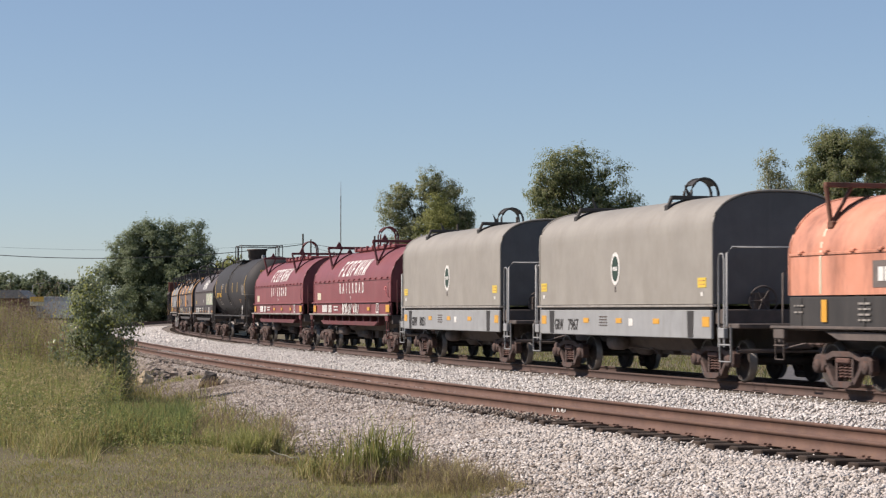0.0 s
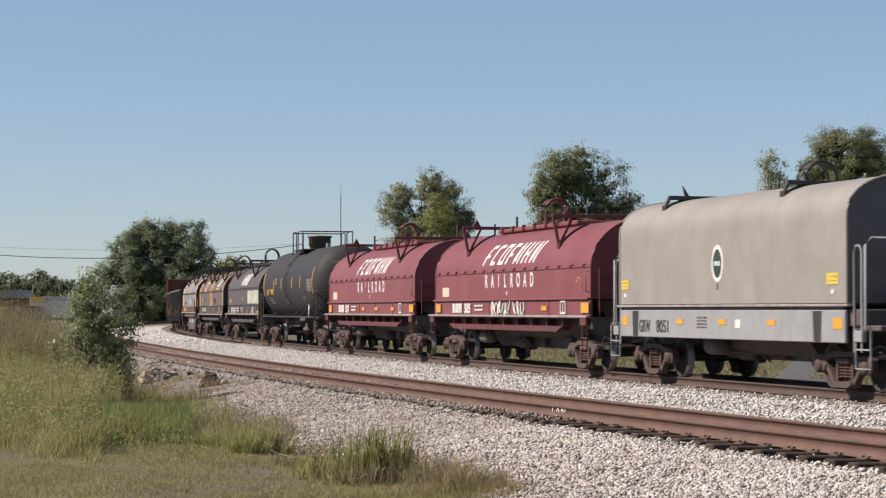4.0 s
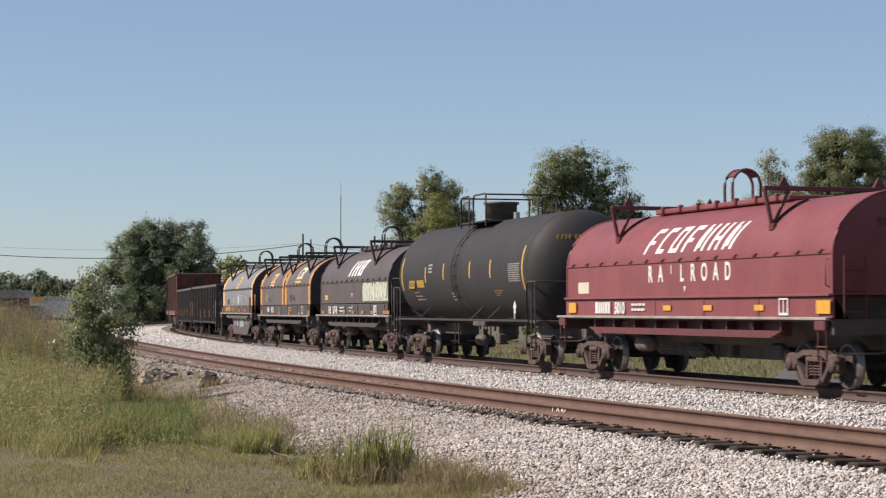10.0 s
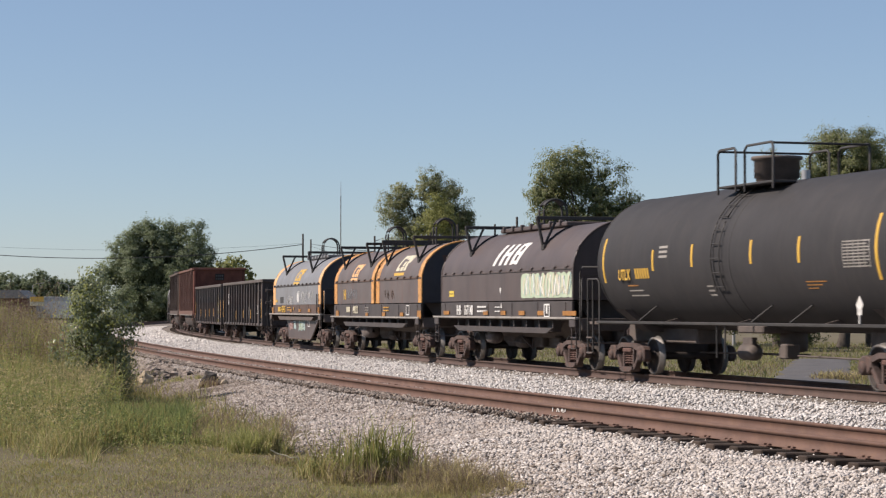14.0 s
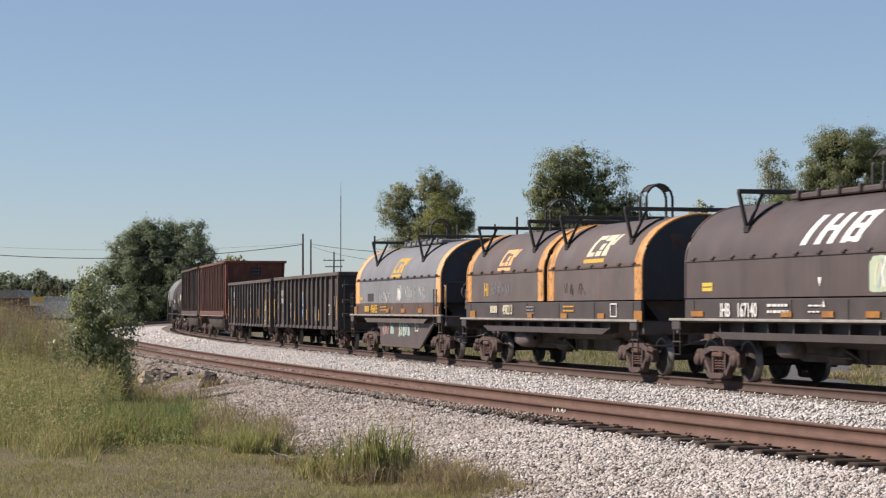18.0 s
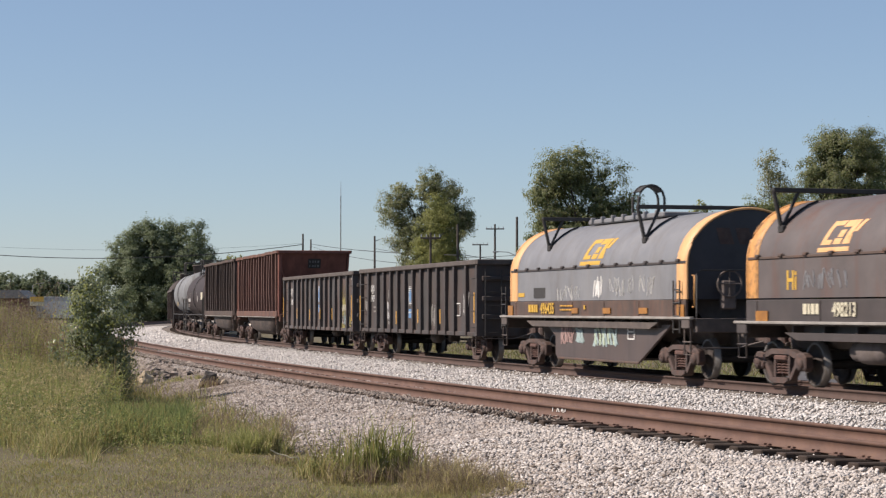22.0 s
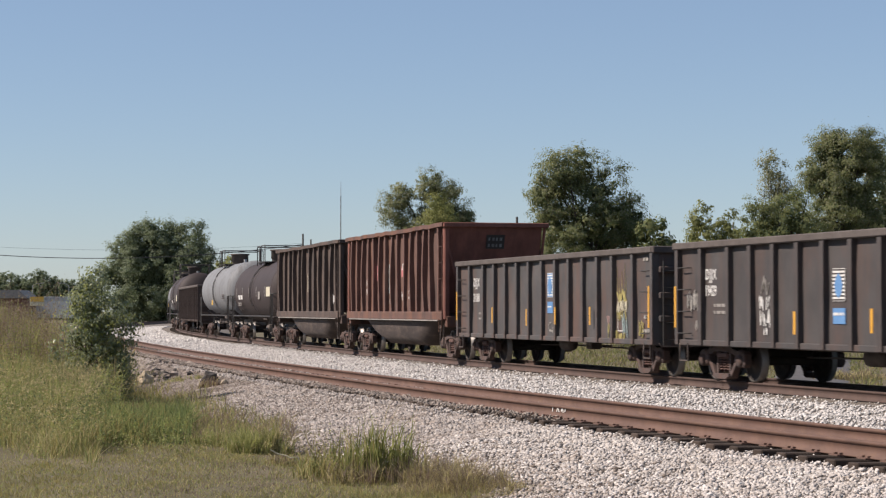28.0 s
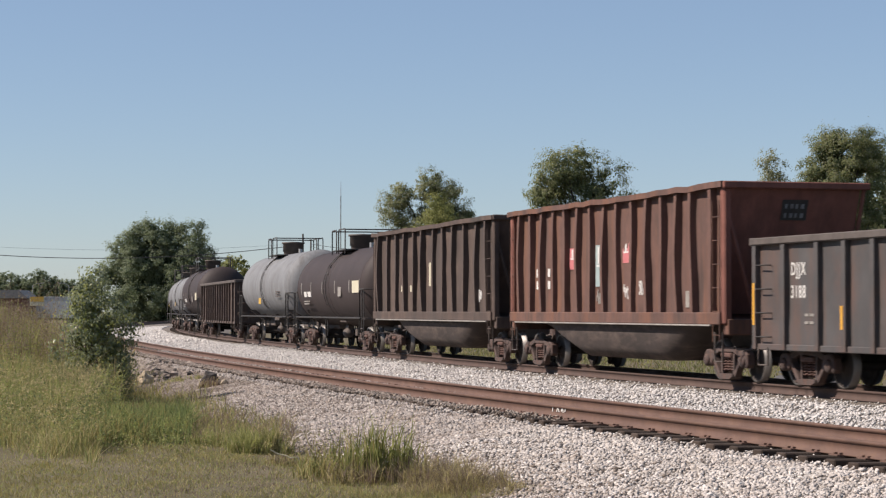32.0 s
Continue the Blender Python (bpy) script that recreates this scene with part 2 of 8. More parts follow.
M["rust_red"] = material("bright_rust_red_steel", (0.135, 0.049, 0.035), (0.211, 0.083, 0.061), 0.85, scale=1.6, stain=(0.066, 0.03, 0.024), stain_amount=0.7, streak=2.0, bump=0.12, second=((0.07, 0.03, 0.024), 0.8, 0.9, 0.3))
M["label_yellow"] = material("yellow_label_film", (0.515, 0.37, 0.04), (0.561, 0.422, 0.066), 0.5, scale=6, bump=0)
M["grass_far"] = leafy("dark_field_grass", (0.056, 0.059, 0.024), (0.096, 0.096, 0.04))
M["dusty"] = material("dusty_grey_brown_steel", (0.092, 0.076, 0.069), (0.158, 0.132, 0.122), 0.85, scale=5, stain=(0.053, 0.04, 0.034), stain_amount=0.5, bump=0.15)
M["bark"] = material("grey_brown_bark", (0.04, 0.032, 0.025), (0.076, 0.063, 0.051), 0.9, scale=5, bump=0.6)
M["pole"] = material("weathered_pole_timber", (0.046, 0.038, 0.033), (0.086, 0.074, 0.065), 0.9, scale=6, bump=0.3)
M["galv"] = material("galvanised_steel", (0.277, 0.284, 0.29), (0.363, 0.37, 0.376), 0.45, metal=0.4, scale=8, bump=0.03)
M["wire"] = material("black_cable", (0.02, 0.02, 0.022), (0.03, 0.03, 0.032), 0.6, scale=5, bump=0)
M["house_white"] = material("white_metal_cladding", (0.409, 0.416, 0.422), (0.488, 0.495, 0.502), 0.5, scale=1, bump=0.05)
M["roof_grey"] = material("grey_shingle_roof", (0.145, 0.139, 0.132), (0.211, 0.205, 0.198), 0.85, scale=3, bump=0.3)
M["brick_far"] = material("red_brown_walling", (0.145, 0.073, 0.053), (0.198, 0.106, 0.079), 0.85, scale=6, bump=0.2)
M["leaf_dark"] = leafy("dark_green_leaves", (0.045, 0.060, 0.028), (0.077, 0.094, 0.044))
# the far trees' haze is in this paler, bluer colour; the sapling shares it
M["leaf_blue"] = leafy("blue_green_leaves", (0.074, 0.09, 0.057), (0.12, 0.137, 0.085))
M["leaf_mid"] = leafy("olive_green_leaves", (0.065, 0.075, 0.0291), (0.106, 0.111, 0.0459))
M["leaf_yel"] = leafy("yellowing_green_leaves", (0.086, 0.095, 0.029), (0.139, 0.139, 0.05))
M["leaf_grey"] = leafy("grey_green_leaves", (0.0924, 0.0946, 0.0561), (0.143, 0.143, 0.0891))
M["leaf_bush"] = leafy("glossy_bush_leaves", (0.083, 0.096, 0.028), (0.149, 0.155, 0.053))
# glints on the sapling's leaves: paler colour painted in, plus lower roughness
M["leaf_gloss"] = leafy("pale_glossy_leaves", (0.112, 0.125, 0.066), (0.198, 0.211, 0.125), 0.6)
M["leaf_gloss"].node_tree.nodes["Principled BSDF"].inputs["Roughness"].default_value = 0.35
M["grass"] = leafy("green_grass", (0.088, 0.078, 0.028), (0.142, 0.122, 0.05))
M["grass_fresh"] = leafy("fresh_green_grass", (0.088, 0.097, 0.034), (0.142, 0.147, 0.056))
M["grass_lush"] = leafy("lush_green_grass", (0.055, 0.072, 0.026), (0.095, 0.115, 0.042))
M["grass_dry"] = leafy("dry_straw_grass", (0.15, 0.128, 0.062), (0.225, 0.195, 0.105))
M["weed_brown"] = leafy("brown_dried_weeds", (0.076, 0.057, 0.043), (0.12, 0.093, 0.069))


# ---- mesh helpers ----
class Shape:
    """Collects vertices and faces for one mesh."""

    def __init__(self):
        self.v, self.f, self.smooth = [], [], []

    def add(self, verts, faces, smooth=False):
        o = len(self.v)
        self.v += [tuple(p) for p in verts]
        self.f += [tuple(i + o for i in f) for f in faces]
        self.smooth += [smooth] * len(faces)
        return self

    def box(self, cx, cy, cz, sx, sy, sz, c=0.012):
        """A box with chamfered edges."""
        hx, hy, hz = sx / 2, sy / 2, sz / 2
        c = min(c, hx * 0.45, hy * 0.45, hz * 0.45)
        vs, ids = [], {}
        for i in (-1, 1):
            for j in (-1, 1):
                for k in (-1, 1):
                    ids[i, j, k] = len(vs)
                    vs += [(cx + i * hx, cy + j * (hy - c), cz + k * (hz - c)), (cx + i * (hx - c), cy + j * hy, cz + k * (hz - c)),
                           (cx + i * (hx - c), cy + j * (hy - c), cz + k * hz)]
        fs = []
        for a in range(3):
            for sgn in (-1, 1):
                q = []
                for p, r in ((-1, -1), (1, -1), (1, 1), (-1, 1)):
                    key = [p, r]
                    key.insert(a, sgn)
                    q.append(ids[tuple(key)] + a)
                fs.append(q if (sgn > 0) == (a != 1) else q[::-1])
        for a in range(3):
            b, d = (a + 1) % 3, (a + 2) % 3
            for p in (-1, 1):
                for r in (-1, 1):
                    k0, k1 = [0, 0, 0], [0, 0, 0]
                    k0[a], k1[a] = -1, 1
                    k0[b] = k1[b] = p
                    k0[d] = k1[d] = r
                    i0, i1 = ids[tuple(k0)], ids[tuple(k1)]
                    q = [i0 + b, i1 + b, i1 + d, i0 + d]
                    fs.append(q if p * r > 0 else q[::-1])
        for (i, j, k), n in ids.items():
            q = [n, n + 1, n + 2]
            fs.append(q if i * j * k > 0 else q[::-1])
        return self.add(vs, fs)

    def rod(self, a, b, r, n=8, r2=None, caps=True):
        """A round bar from a to b."""
        a, b = Vector(a), Vector(b)
        d = (b - a).normalized()
        u = d.orthogonal().normalized()
        w = d.cross(u)
        r2 = r if r2 is None else r2
        vs = [p + (u * math.cos(t) + w * math.sin(t)) * q for p, q in ((a, r), (b, r2)) for t in [2 * math.pi * i / n for i in range(n)]]
        self.add(vs, [(i, (i + 1) % n, n + (i + 1) % n, n + i) for i in range(n)], True)
        if caps:
            self.add(vs, [tuple(range(n))[::-1], tuple(range(n, 2 * n))])
        return self

    def path(self, pts, r, n=6):
        """A bent round bar along points."""
        pts = [Vector(p) for p in pts]
        rings = []
        for i, p in enumerate(pts):
            d = (pts[min(i + 1, len(pts) - 1)] - pts[max(i - 1, 0)]).normalized()
            u = d.cross(Vector((0.13, 0.21, 0.97)) if abs(d.z) < 0.9 else Vector((0.1, 1, 0.05))).normalized()
            w = d.cross(u)
            rings += [p + (u * math.cos(t) + w * math.sin(t)) * r for t in [2 * math.pi * k / n for k in range(n)]]
        m = len(pts)
        self.add(rings, [(i * n + k, i * n + (k + 1) % n, (i + 1) * n + (k + 1) % n, (i + 1) * n + k) for i in range(m - 1) for k in range(n)], True)
        return self.add(rings[:n] + rings[-n:], [tuple(range(n))[::-1], tuple(range(n, 2 * n))])

    def prism(self, pts, axis, lo, hi, smooth=False):
        """A polygon of (a, b) pairs, pushed from lo to hi along axis 0 (pairs are y, z), 1 (x, z) or 2 (x, y)."""
        def at(p, q):
            c = list(p)
            c.insert(axis, q)
            return c
        n = len(pts)
        vs = [at(p, lo) for p in pts] + [at(p, hi) for p in pts]
        self.add(vs, [(i, (i + 1) % n, n + (i + 1) % n, n + i) for i in range(n)], smooth)
        return self.add(vs, [tuple(range(n))[::-1], tuple(range(n, 2 * n))])

    def lathe(self, prof, center, axis=0, n=32, smooth=True):
        """A profile of (along, radius) spun round an axis through center."""
        c = Vector(center)
        e = [Vector((1, 0, 0)), Vector((0, 1, 0)), Vector((0, 0, 1))]
        d, u, w = e[axis], e[(axis + 1) % 3], e[(axis + 2) % 3]
        vs = [c + d * a + (u * math.cos(t) + w * math.sin(t)) * r for a, r in prof for t in [2 * math.pi * k / n for k in range(n)]]
        m = len(prof)
        return self.add(vs, [(i * n + k, i * n + (k + 1) % n, (i + 1) * n + (k + 1) % n, (i + 1) * n + k) for i in range(m - 1) for k in range(n)], smooth)

    def mesh(self, name, mat):
        me = bpy.data.meshes.new(name)
        me.from_pydata(self.v, [], self.f)
        me.polygons.foreach_set("use_smooth", self.smooth)
        bm = bmesh.new()
        bm.from_mesh(me)
        bmesh.ops.recalc_face_normals(bm, faces=bm.faces)
        bm.to_mesh(me)
        bm.free()
        me.materials.append(mat)
        return me


def part(name, shape, mat, parent=None, label="", at=None):
    """Links a shape (or a ready mesh) as one mesh object under a thing or a part."""
    me = shape if isinstance(shape, bpy.types.Mesh) else shape.mesh(name, mat)
    ob = new(name, me)
    ob.parent = parent
    if at is not None:
        ob.matrix_basis = at if isinstance(at, Matrix) else Matrix.Translation(at)
    if label:
        ob["label"] = label
    return ob


def thing(name, label, category, at=None, group="", kind=""):
    ob = tagged(new(name), label, category, group, kind)
    ob.empty_display_size = 0.2
    if at is not None:
        ob.matrix_basis = at if isinstance(at, Matrix) else Matrix.Translation(at)
    return ob


def np_mesh(name, verts, faces, mats, smooth=False, mat_index=None):
    """A mesh from arrays; faces is (n, 3) or (n, 4)."""
    me = bpy.data.meshes.new(name)
    k = faces.shape[1]
    me.vertices.add(len(verts))
    me.vertices.foreach_set("co", np.ascontiguousarray(verts, np.float32).ravel())
    me.loops.add(faces.size)
    me.loops.foreach_set("vertex_index", np.ascontiguousarray(faces, np.int32).ravel())
    me.polygons.add(len(faces))
    me.polygons.foreach_set("loop_start", np.arange(0, faces.size, k, dtype=np.int32))
    me.polygons.foreach_set("loop_total", np.full(len(faces), k, np.int32))
    if smooth:
        me.polygons.foreach_set("use_smooth", np.ones(len(faces), bool))
    for m in mats:
        me.materials.append(m)
    if mat_index is not None:
        me.polygons.foreach_set("material_index", np.ascontiguousarray(mat_index, np.int32))
    me.update(calc_edges=True)
    me.validate()
    return me


def sheet(name, ss, ws, zfun, mat):
    """A ground sheet over the grid of s and w."""
    S, W = np.meshgrid(ss, ws, indexing="ij")
    X, Y = on_track(S, W)
    Z = zfun(S, W)
    n, m = S.shape
    idx = np.arange(n * m).reshape(n, m)
    f = np.stack([idx[:-1, :-1], idx[:-1, 1:], idx[1:, 1:], idx[1:, :-1]], -1).reshape(-1, 4)[:, ::-1]
    me = np_mesh(name, np.stack([X, Y, Z], -1).reshape(-1, 3), f, [mat], True)
    if me.polygons[0].normal.z < 0:
        me.flip_normals()
    return new(name, me)


# ---- ground ----
def wavy(S, W, size, height):
    return height * (np.sin(S / size + 1.3 * np.sin(W / size * 0.7)) + np.sin(W / size * 1.3 + S / size * 0.4 + 2.0)) / 2


def bed_edge(S):
    """Where the grass begins beside the siding, as w."""
    return np.interp(S, [-60, -8, -3, 5, 10, 27, 60, 120], [-13.7, -12.75, -11.95, -11.2, -10.85, -10.3, -9.7, -9.5]) + 0.16 * np.sin(S * 0.55) + 0.12 * np.sin(S * 1.7 + 1)


def field_z(S, W):
    z = np.interp(W, [-60, -15, -11, 6, 12, 60], [-0.62, -0.56, -0.62, -0.8, -0.8, -0.62])
    z = z + 0.6 * np.exp(-((W + 19.5) / 4.5) ** 2 - ((S - 34) / 14.0) ** 2)
    return z + wavy(S, W, 2.3, 0.04) + wavy(S, W, 0.7, 0.02)


def bed_z(S, W):
    z = np.interp(W, [-8.0, -5.2, -3.4, -1.3, 2.7, 4.9], [-0.235, -0.235, -0.29, -0.20, -0.20, -0.85])
    k = (W - bed_edge(S)) / (-8.0 - bed_edge(S))
    z = np.where(W < -8.0, np.interp(k, [-0.35, 0.0, 0.45, 0.85, 1.0], [-1.1, -0.57, -0.40, -0.245, -0.235]), z)
    return z + wavy(S, W, 0.45, 0.012) + wavy(S, W, 0.17, 0.008)


def ground_material():
    m = material("grassy_soil", (0.08, 0.067, 0.035), (0.122, 0.102, 0.054), 0.95, scale=0.35, stain=(0.173, 0.141, 0.09), stain_amount=0.5, bump=0.8, fine=25)
    return m


fine_s = np.concatenate([np.arange(-400, -60, 20), np.arange(-60, 120, 1.0), np.arange(120, 420, 6), np.arange(420, 2400, 60)])
far_w = np.concatenate([[-1500, -900, -500, -300, -200, -140, -100, -70], np.arange(-50, 14, 0.8), [16, 20, 30, 45, 70, 110, 180, 300, 450, 600]])
ground = sheet("ground", fine_s, far_w, field_z, ground_material())
tagged(ground, "flat field of mown and rough green grass", "ground", kind="structure")

bed_s = np.concatenate([np.arange(-120, -14, 3), np.arange(-14, 60, 0.2), np.arange(60, 130, 0.8), np.arange(130, 420, 4)])
# kept darker than the stones: dirt and shade of their gaps put into the colour
bed = sheet("ballast_bed", bed_s, np.concatenate([np.arange(-14.4, 5.0, 0.25)]), bed_z,
            material("limestone_ballast_bed", (0.096, 0.08, 0.067), (0.218, 0.189, 0.16), 0.95, scale=22, stain=(0.166, 0.134, 0.109), stain_amount=0.35, bump=1.0, fine=30))
tagged(bed, "bed of pale crushed limestone under the two tracks", "ballast", kind="structure")

# one stone, stretched and turned many times over, all joined
_ico = np.array([(0.15, 0.1, 1), (1, 0.1, 0.1), (0.1, 1, -0.1), (-1, -0.05, 0.15), (-0.1, -1, -0.05), (-0.1, 0.05, -1)])
_icof = np.array([(0, 1, 2), (0, 2, 3), (0, 3, 4), (0, 4, 1), (5, 2, 1), (5, 3, 2), (5, 4, 3), (5, 1, 4)])


def stones(name, count, s0, s1, w0, w1, size, label, seed, keep=None, lift=0.35, ramp=1.0, zfun=None, mat=None):
    rng = np.random.default_rng(seed)
    S = s0 + (s1 - s0) * rng.random(count) ** ramp
    W = rng.uniform(w0, w1, count)
    if keep is not None:
        k = keep(S, W, rng.random(count))
        S, W = S[k], W[k]
    n = len(S)
    X, Y = on_track(S, W)
    Z = (zfun or bed_z)(S, W)
    r = size * rng.uniform(0.55, 1.25, n)
    v = _ico[None] * (1 + rng.uniform(-0.3, 0.35, (n, len(_ico), 1)))
    v = v * (r[:, None] * rng.uniform([0.75, 0.55, 0.45], [1.7, 1.2, 1.0], (n, 3)))[:, None, :]
    a, b = rng.uniform(0, 2 * np.pi, n), rng.uniform(-0.9, 0.9, n)
    ca, sa, cb, sb = np.cos(a)[:, None], np.sin(a)[:, None], np.cos(b)[:, None], np.sin(b)[:, None]
    x, y, z = v[..., 0], v[..., 1], v[..., 2]
    y, z = y * cb - z * sb, y * sb + z * cb
    x, y = x * ca - y * sa, x * sa + y * ca
    P = np.stack([x + X[:, None], y + Y[:, None], z + (Z + r * lift)[:, None]], -1).reshape(-1, 3)
    F = (_icof[None] + (np.arange(n) * len(_ico))[:, None, None]).reshape(-1, 3)
    ob = new(name, np_mesh(name, P, F, [mat or M["stone"]]))
    return tagged(ob, label, "ballast", kind="stuff")


def off_ties(S, W, u):
    """Leave the sleepers and rails of the siding mostly clear."""
    on = (W > -8.0) & (W < -5.35)
    thin = np.clip((W - bed_edge(S) + 0.5) / 1.6, 0.0, 1)
    return (~on | (((S / 0.55) % 1 > 0.5) & (u < 0.6))) & (u < thin)


stones("ballast_stones", 62000, -9, 7.5, -13.4, -7.6, 0.024, "loose pale grey crushed limestone beside the siding", 1, off_ties, ramp=1.1, mat=M["stone_near"])
stones("ballast_stones", 52000, 6.5, 26, -12.2, -7.6, 0.025, "dusty grey-brown crushed limestone beside the siding", 10, off_ties, mat=M["stone_dirty"])
stones("ballast_stones", 44000, 23, 46, -11.6, -7.6, 0.026, "brown dirty crushed limestone and soil beside the siding", 11, off_ties, mat=M["stone_brown"])
stones("ballast_stones", 20000, -9, 10, -13.4, -9.0, 0.023, "soil-stained stones along the edge of the grass", 13, lambda S, W, u: u < np.clip(1.15 - np.abs(W - bed_edge(S) - 0.4) / 1.7, 0, 1), lift=0.6, mat=M["stone_brown"])
stones("ballast_stones", 75000, -10, 95, -5.5, -1.2, 0.031, "pale grey crushed limestone between the two tracks", 2, None, ramp=1.2)
stones("ballast_stones", 9000, -9, 60, -8.0, -5.3, 0.027, "pale stones lying among the sleepers of the siding", 3, off_ties, ramp=1.2, mat=M["stone_dirty"])
stones("ballast_stones", 22000, -9, 80, -1.4, 3.4, 0.029, "pale stones among the sleepers of the main line", 4, lambda S, W, u: (W < -0.62) | (u < 0.35), ramp=1.2)


stones("ballast_stones", 26000, 90, 190, -5.5, -1.2, 0.07, "distant pale crushed limestone between the two tracks", 5, None, ramp=1.1)
stones("ballast_stones", 26000, 40, 120, -10.2, -7.6, 0.05, "dirty brown crushed limestone beside the siding further off", 6, off_ties, ramp=1.2, mat=M["stone_brown"])
stones("ballast_stones", 5000, 60, 150, -8.0, -5.3, 0.05, "pale stones among the distant sleepers of the siding", 7, off_ties, ramp=1.1)


stones("ballast_stones", 9000, 22, 75, -7.9, -5.4, 0.03, "dirty stones half burying the sleepers of the siding", 8, None, lift=0.9, mat=M["stone_brown"])


stones("ballast_stones", 16000, 9, 62, -8.35, -7.46, 0.024, "pale stones heaped over the sleepers' ends", 9, lambda S, W, u: u < np.clip((S - 9) / 7, 0, 1), lift=1.5, ramp=1.1, mat=M["stone_dirty"])


stones("ballast_stones", 3600, -9, 12, -8.12, -7.5, 0.024, "pale stones lying between the sleepers' ends", 12, lambda S, W, u: u < 0.35 + 0.6 * ((S / 0.55) % 1 > 0.45), lift=1.3, mat=M["stone_near"])


stones("ballast_stones", 15000, 7, 62, -7.95, -7.42, 0.024, "dirty stones packed against the siding's rail", 14, lambda S, W, u: u < np.clip((S - 7) / 8, 0, 1), lift=3.4, ramp=1.15, mat=M["stone_brown"])
stones("ballast_stones", 9000, 12, 62, -7.3, -6.0, 0.024, "dusty stones filling the siding between its rails", 15, lambda S, W, u: u < np.clip((S - 12) / 10, 0, 1), lift=2.6, ramp=1.15, mat=M["stone_dirty"])


# ---- tracks ----
RAIL_PROFILE = [(-0.075, -0.182), (0.075, -0.182), (0.075, -0.168), (0.012, -0.148), (0.009, -0.045), (0.036, -0.036), (0.036, -0.008), (0.026, 0.0),
                (-0.026, 0.0), (-0.036, -0.008), (-0.036, -0.036), (-0.009, -0.045), (-0.012, -0.148), (-0.075, -0.168)]


def rail(w, s0, s1, step, label, top, body, dz=0.0):
    ss = np.concatenate([np.arange(s0, 130, step), np.arange(130, s1, 6)])
    pr = np.array(RAIL_PROFILE)
    n, m = len(ss), len(pr)
    S, A = np.repeat(ss, m), np.tile(pr[:, 0], n)
    X, Y = on_track(S, w + A)
    P = np.stack([X, Y, np.tile(pr[:, 1], n) + dz], -1)
    i, k = np.meshgrid(np.arange(n - 1), np.arange(m), indexing="ij")
    F = np.stack([i * m + k, i * m + (k + 1) % m, (i + 1) * m + (k + 1) % m, (i + 1) * m + k], -1).reshape(-1, 4)
    mi = np.where((np.tile(np.arange(m), n - 1) == 7), 1, 0)
    ob = new("rail", np_mesh("rail", P, F, [body, top], False, mi))
    return tagged(ob, label, "rail", "rails", "structure")


CANT = 0.027      # by which the siding's outer rail lies higher
for gauge in (-0.753, 0.753):
    rail(MAIN + gauge, -110, 420, 1.5, "rusty brown steel rail with a worn shiny head, main line", M["railtop"], M["rail_main"])
    rail(SIDING + gauge, -110, 420, 1.5, "rusty brown steel rail of the siding", M["rail_edge"], M["rail"], CANT if gauge < 0 else 0.0)


def paint_mark():
    """White painted scrawl on the web of the siding's near rail."""
    ss = np.arange(-8, 40, 0.02)
    x, y = on_track(ss, SIDING - 0.753)
    s = float(ss[np.argmin(np.abs(x / y - (990 - 784) / 3776.5))])
    x, y = on_track(s, SIDING - 0.753 - 0.016)
    sh = Shape()
    for i, (q, lo, hi, lean) in enumerate(((-0.26, -0.10, -0.035, 0), (-0.09, -0.10, -0.04, 0.035), (0.0, -0.10, -0.035, -0.035), (0.10, -0.09, -0.04, 0.02), (0.18, -0.10, -0.045, -0.03), (0.25, -0.09, -0.04, 0.015))):
        sh.prism([(q, lo), (q + 0.032, lo), (q + 0.032 + lean, hi), (q + lean, hi)], 1, -0.004, 0.004)
    ob = part("paint_mark", sh, M["white"], None, at=pose(x, y, CANT, 0, 0, math.degrees(heading(s)) - 90))
    tagged(ob, "white painted scrawl on the web of a rusty rail", "paint mark")


def sleeper_mesh():
    sh = Shape()
    sh.box(0, 0, 0, 0.22, 2.6, 0.17, 0.015)
    return sh.mesh("sleeper", M["tie"])


def plate_mesh():
    sh = Shape().box(0, 0, 0, 0.20, 0.34, 0.02, 0.006)
    for sx in (-0.06, 0.06):
        for sy in (-0.105, 0.105):
            sh.box(sx, sy, 0.016, 0.028, 0.045, 0.03, 0.006)
    return sh.mesh("tie_plate", M["rail"])


def far_sleepers(w, s0, s1, label):
    sh = Shape()
    for s in np.arange(s0, s1, 0.55):
        x, y = on_track(s, w)
        th = heading(s)
        d, n = Vector((-math.sin(th), math.cos(th), 0)), Vector((math.cos(th), math.sin(th), 0))
        c = Vector((x, y, -0.272))
        e = [c + d * (i * 0.11) + n * (j * 1.3) + Vector((0, 0, k * 0.085)) for i in (-1, 1) for j in (-1, 1) for k in (-1, 1)]
        sh.add(e, [(0, 1, 3, 2), (4, 6, 7, 5), (0, 4, 5, 1), (2, 3, 7, 6), (1, 5, 7, 3)])
    me = bpy.data.meshes.new("sleepers")
    me.from_pydata(sh.v, [], sh.f)
    me.materials.append(M["tie"])
    tagged(new("sleepers", me), label, "sleepers", kind="stuff")


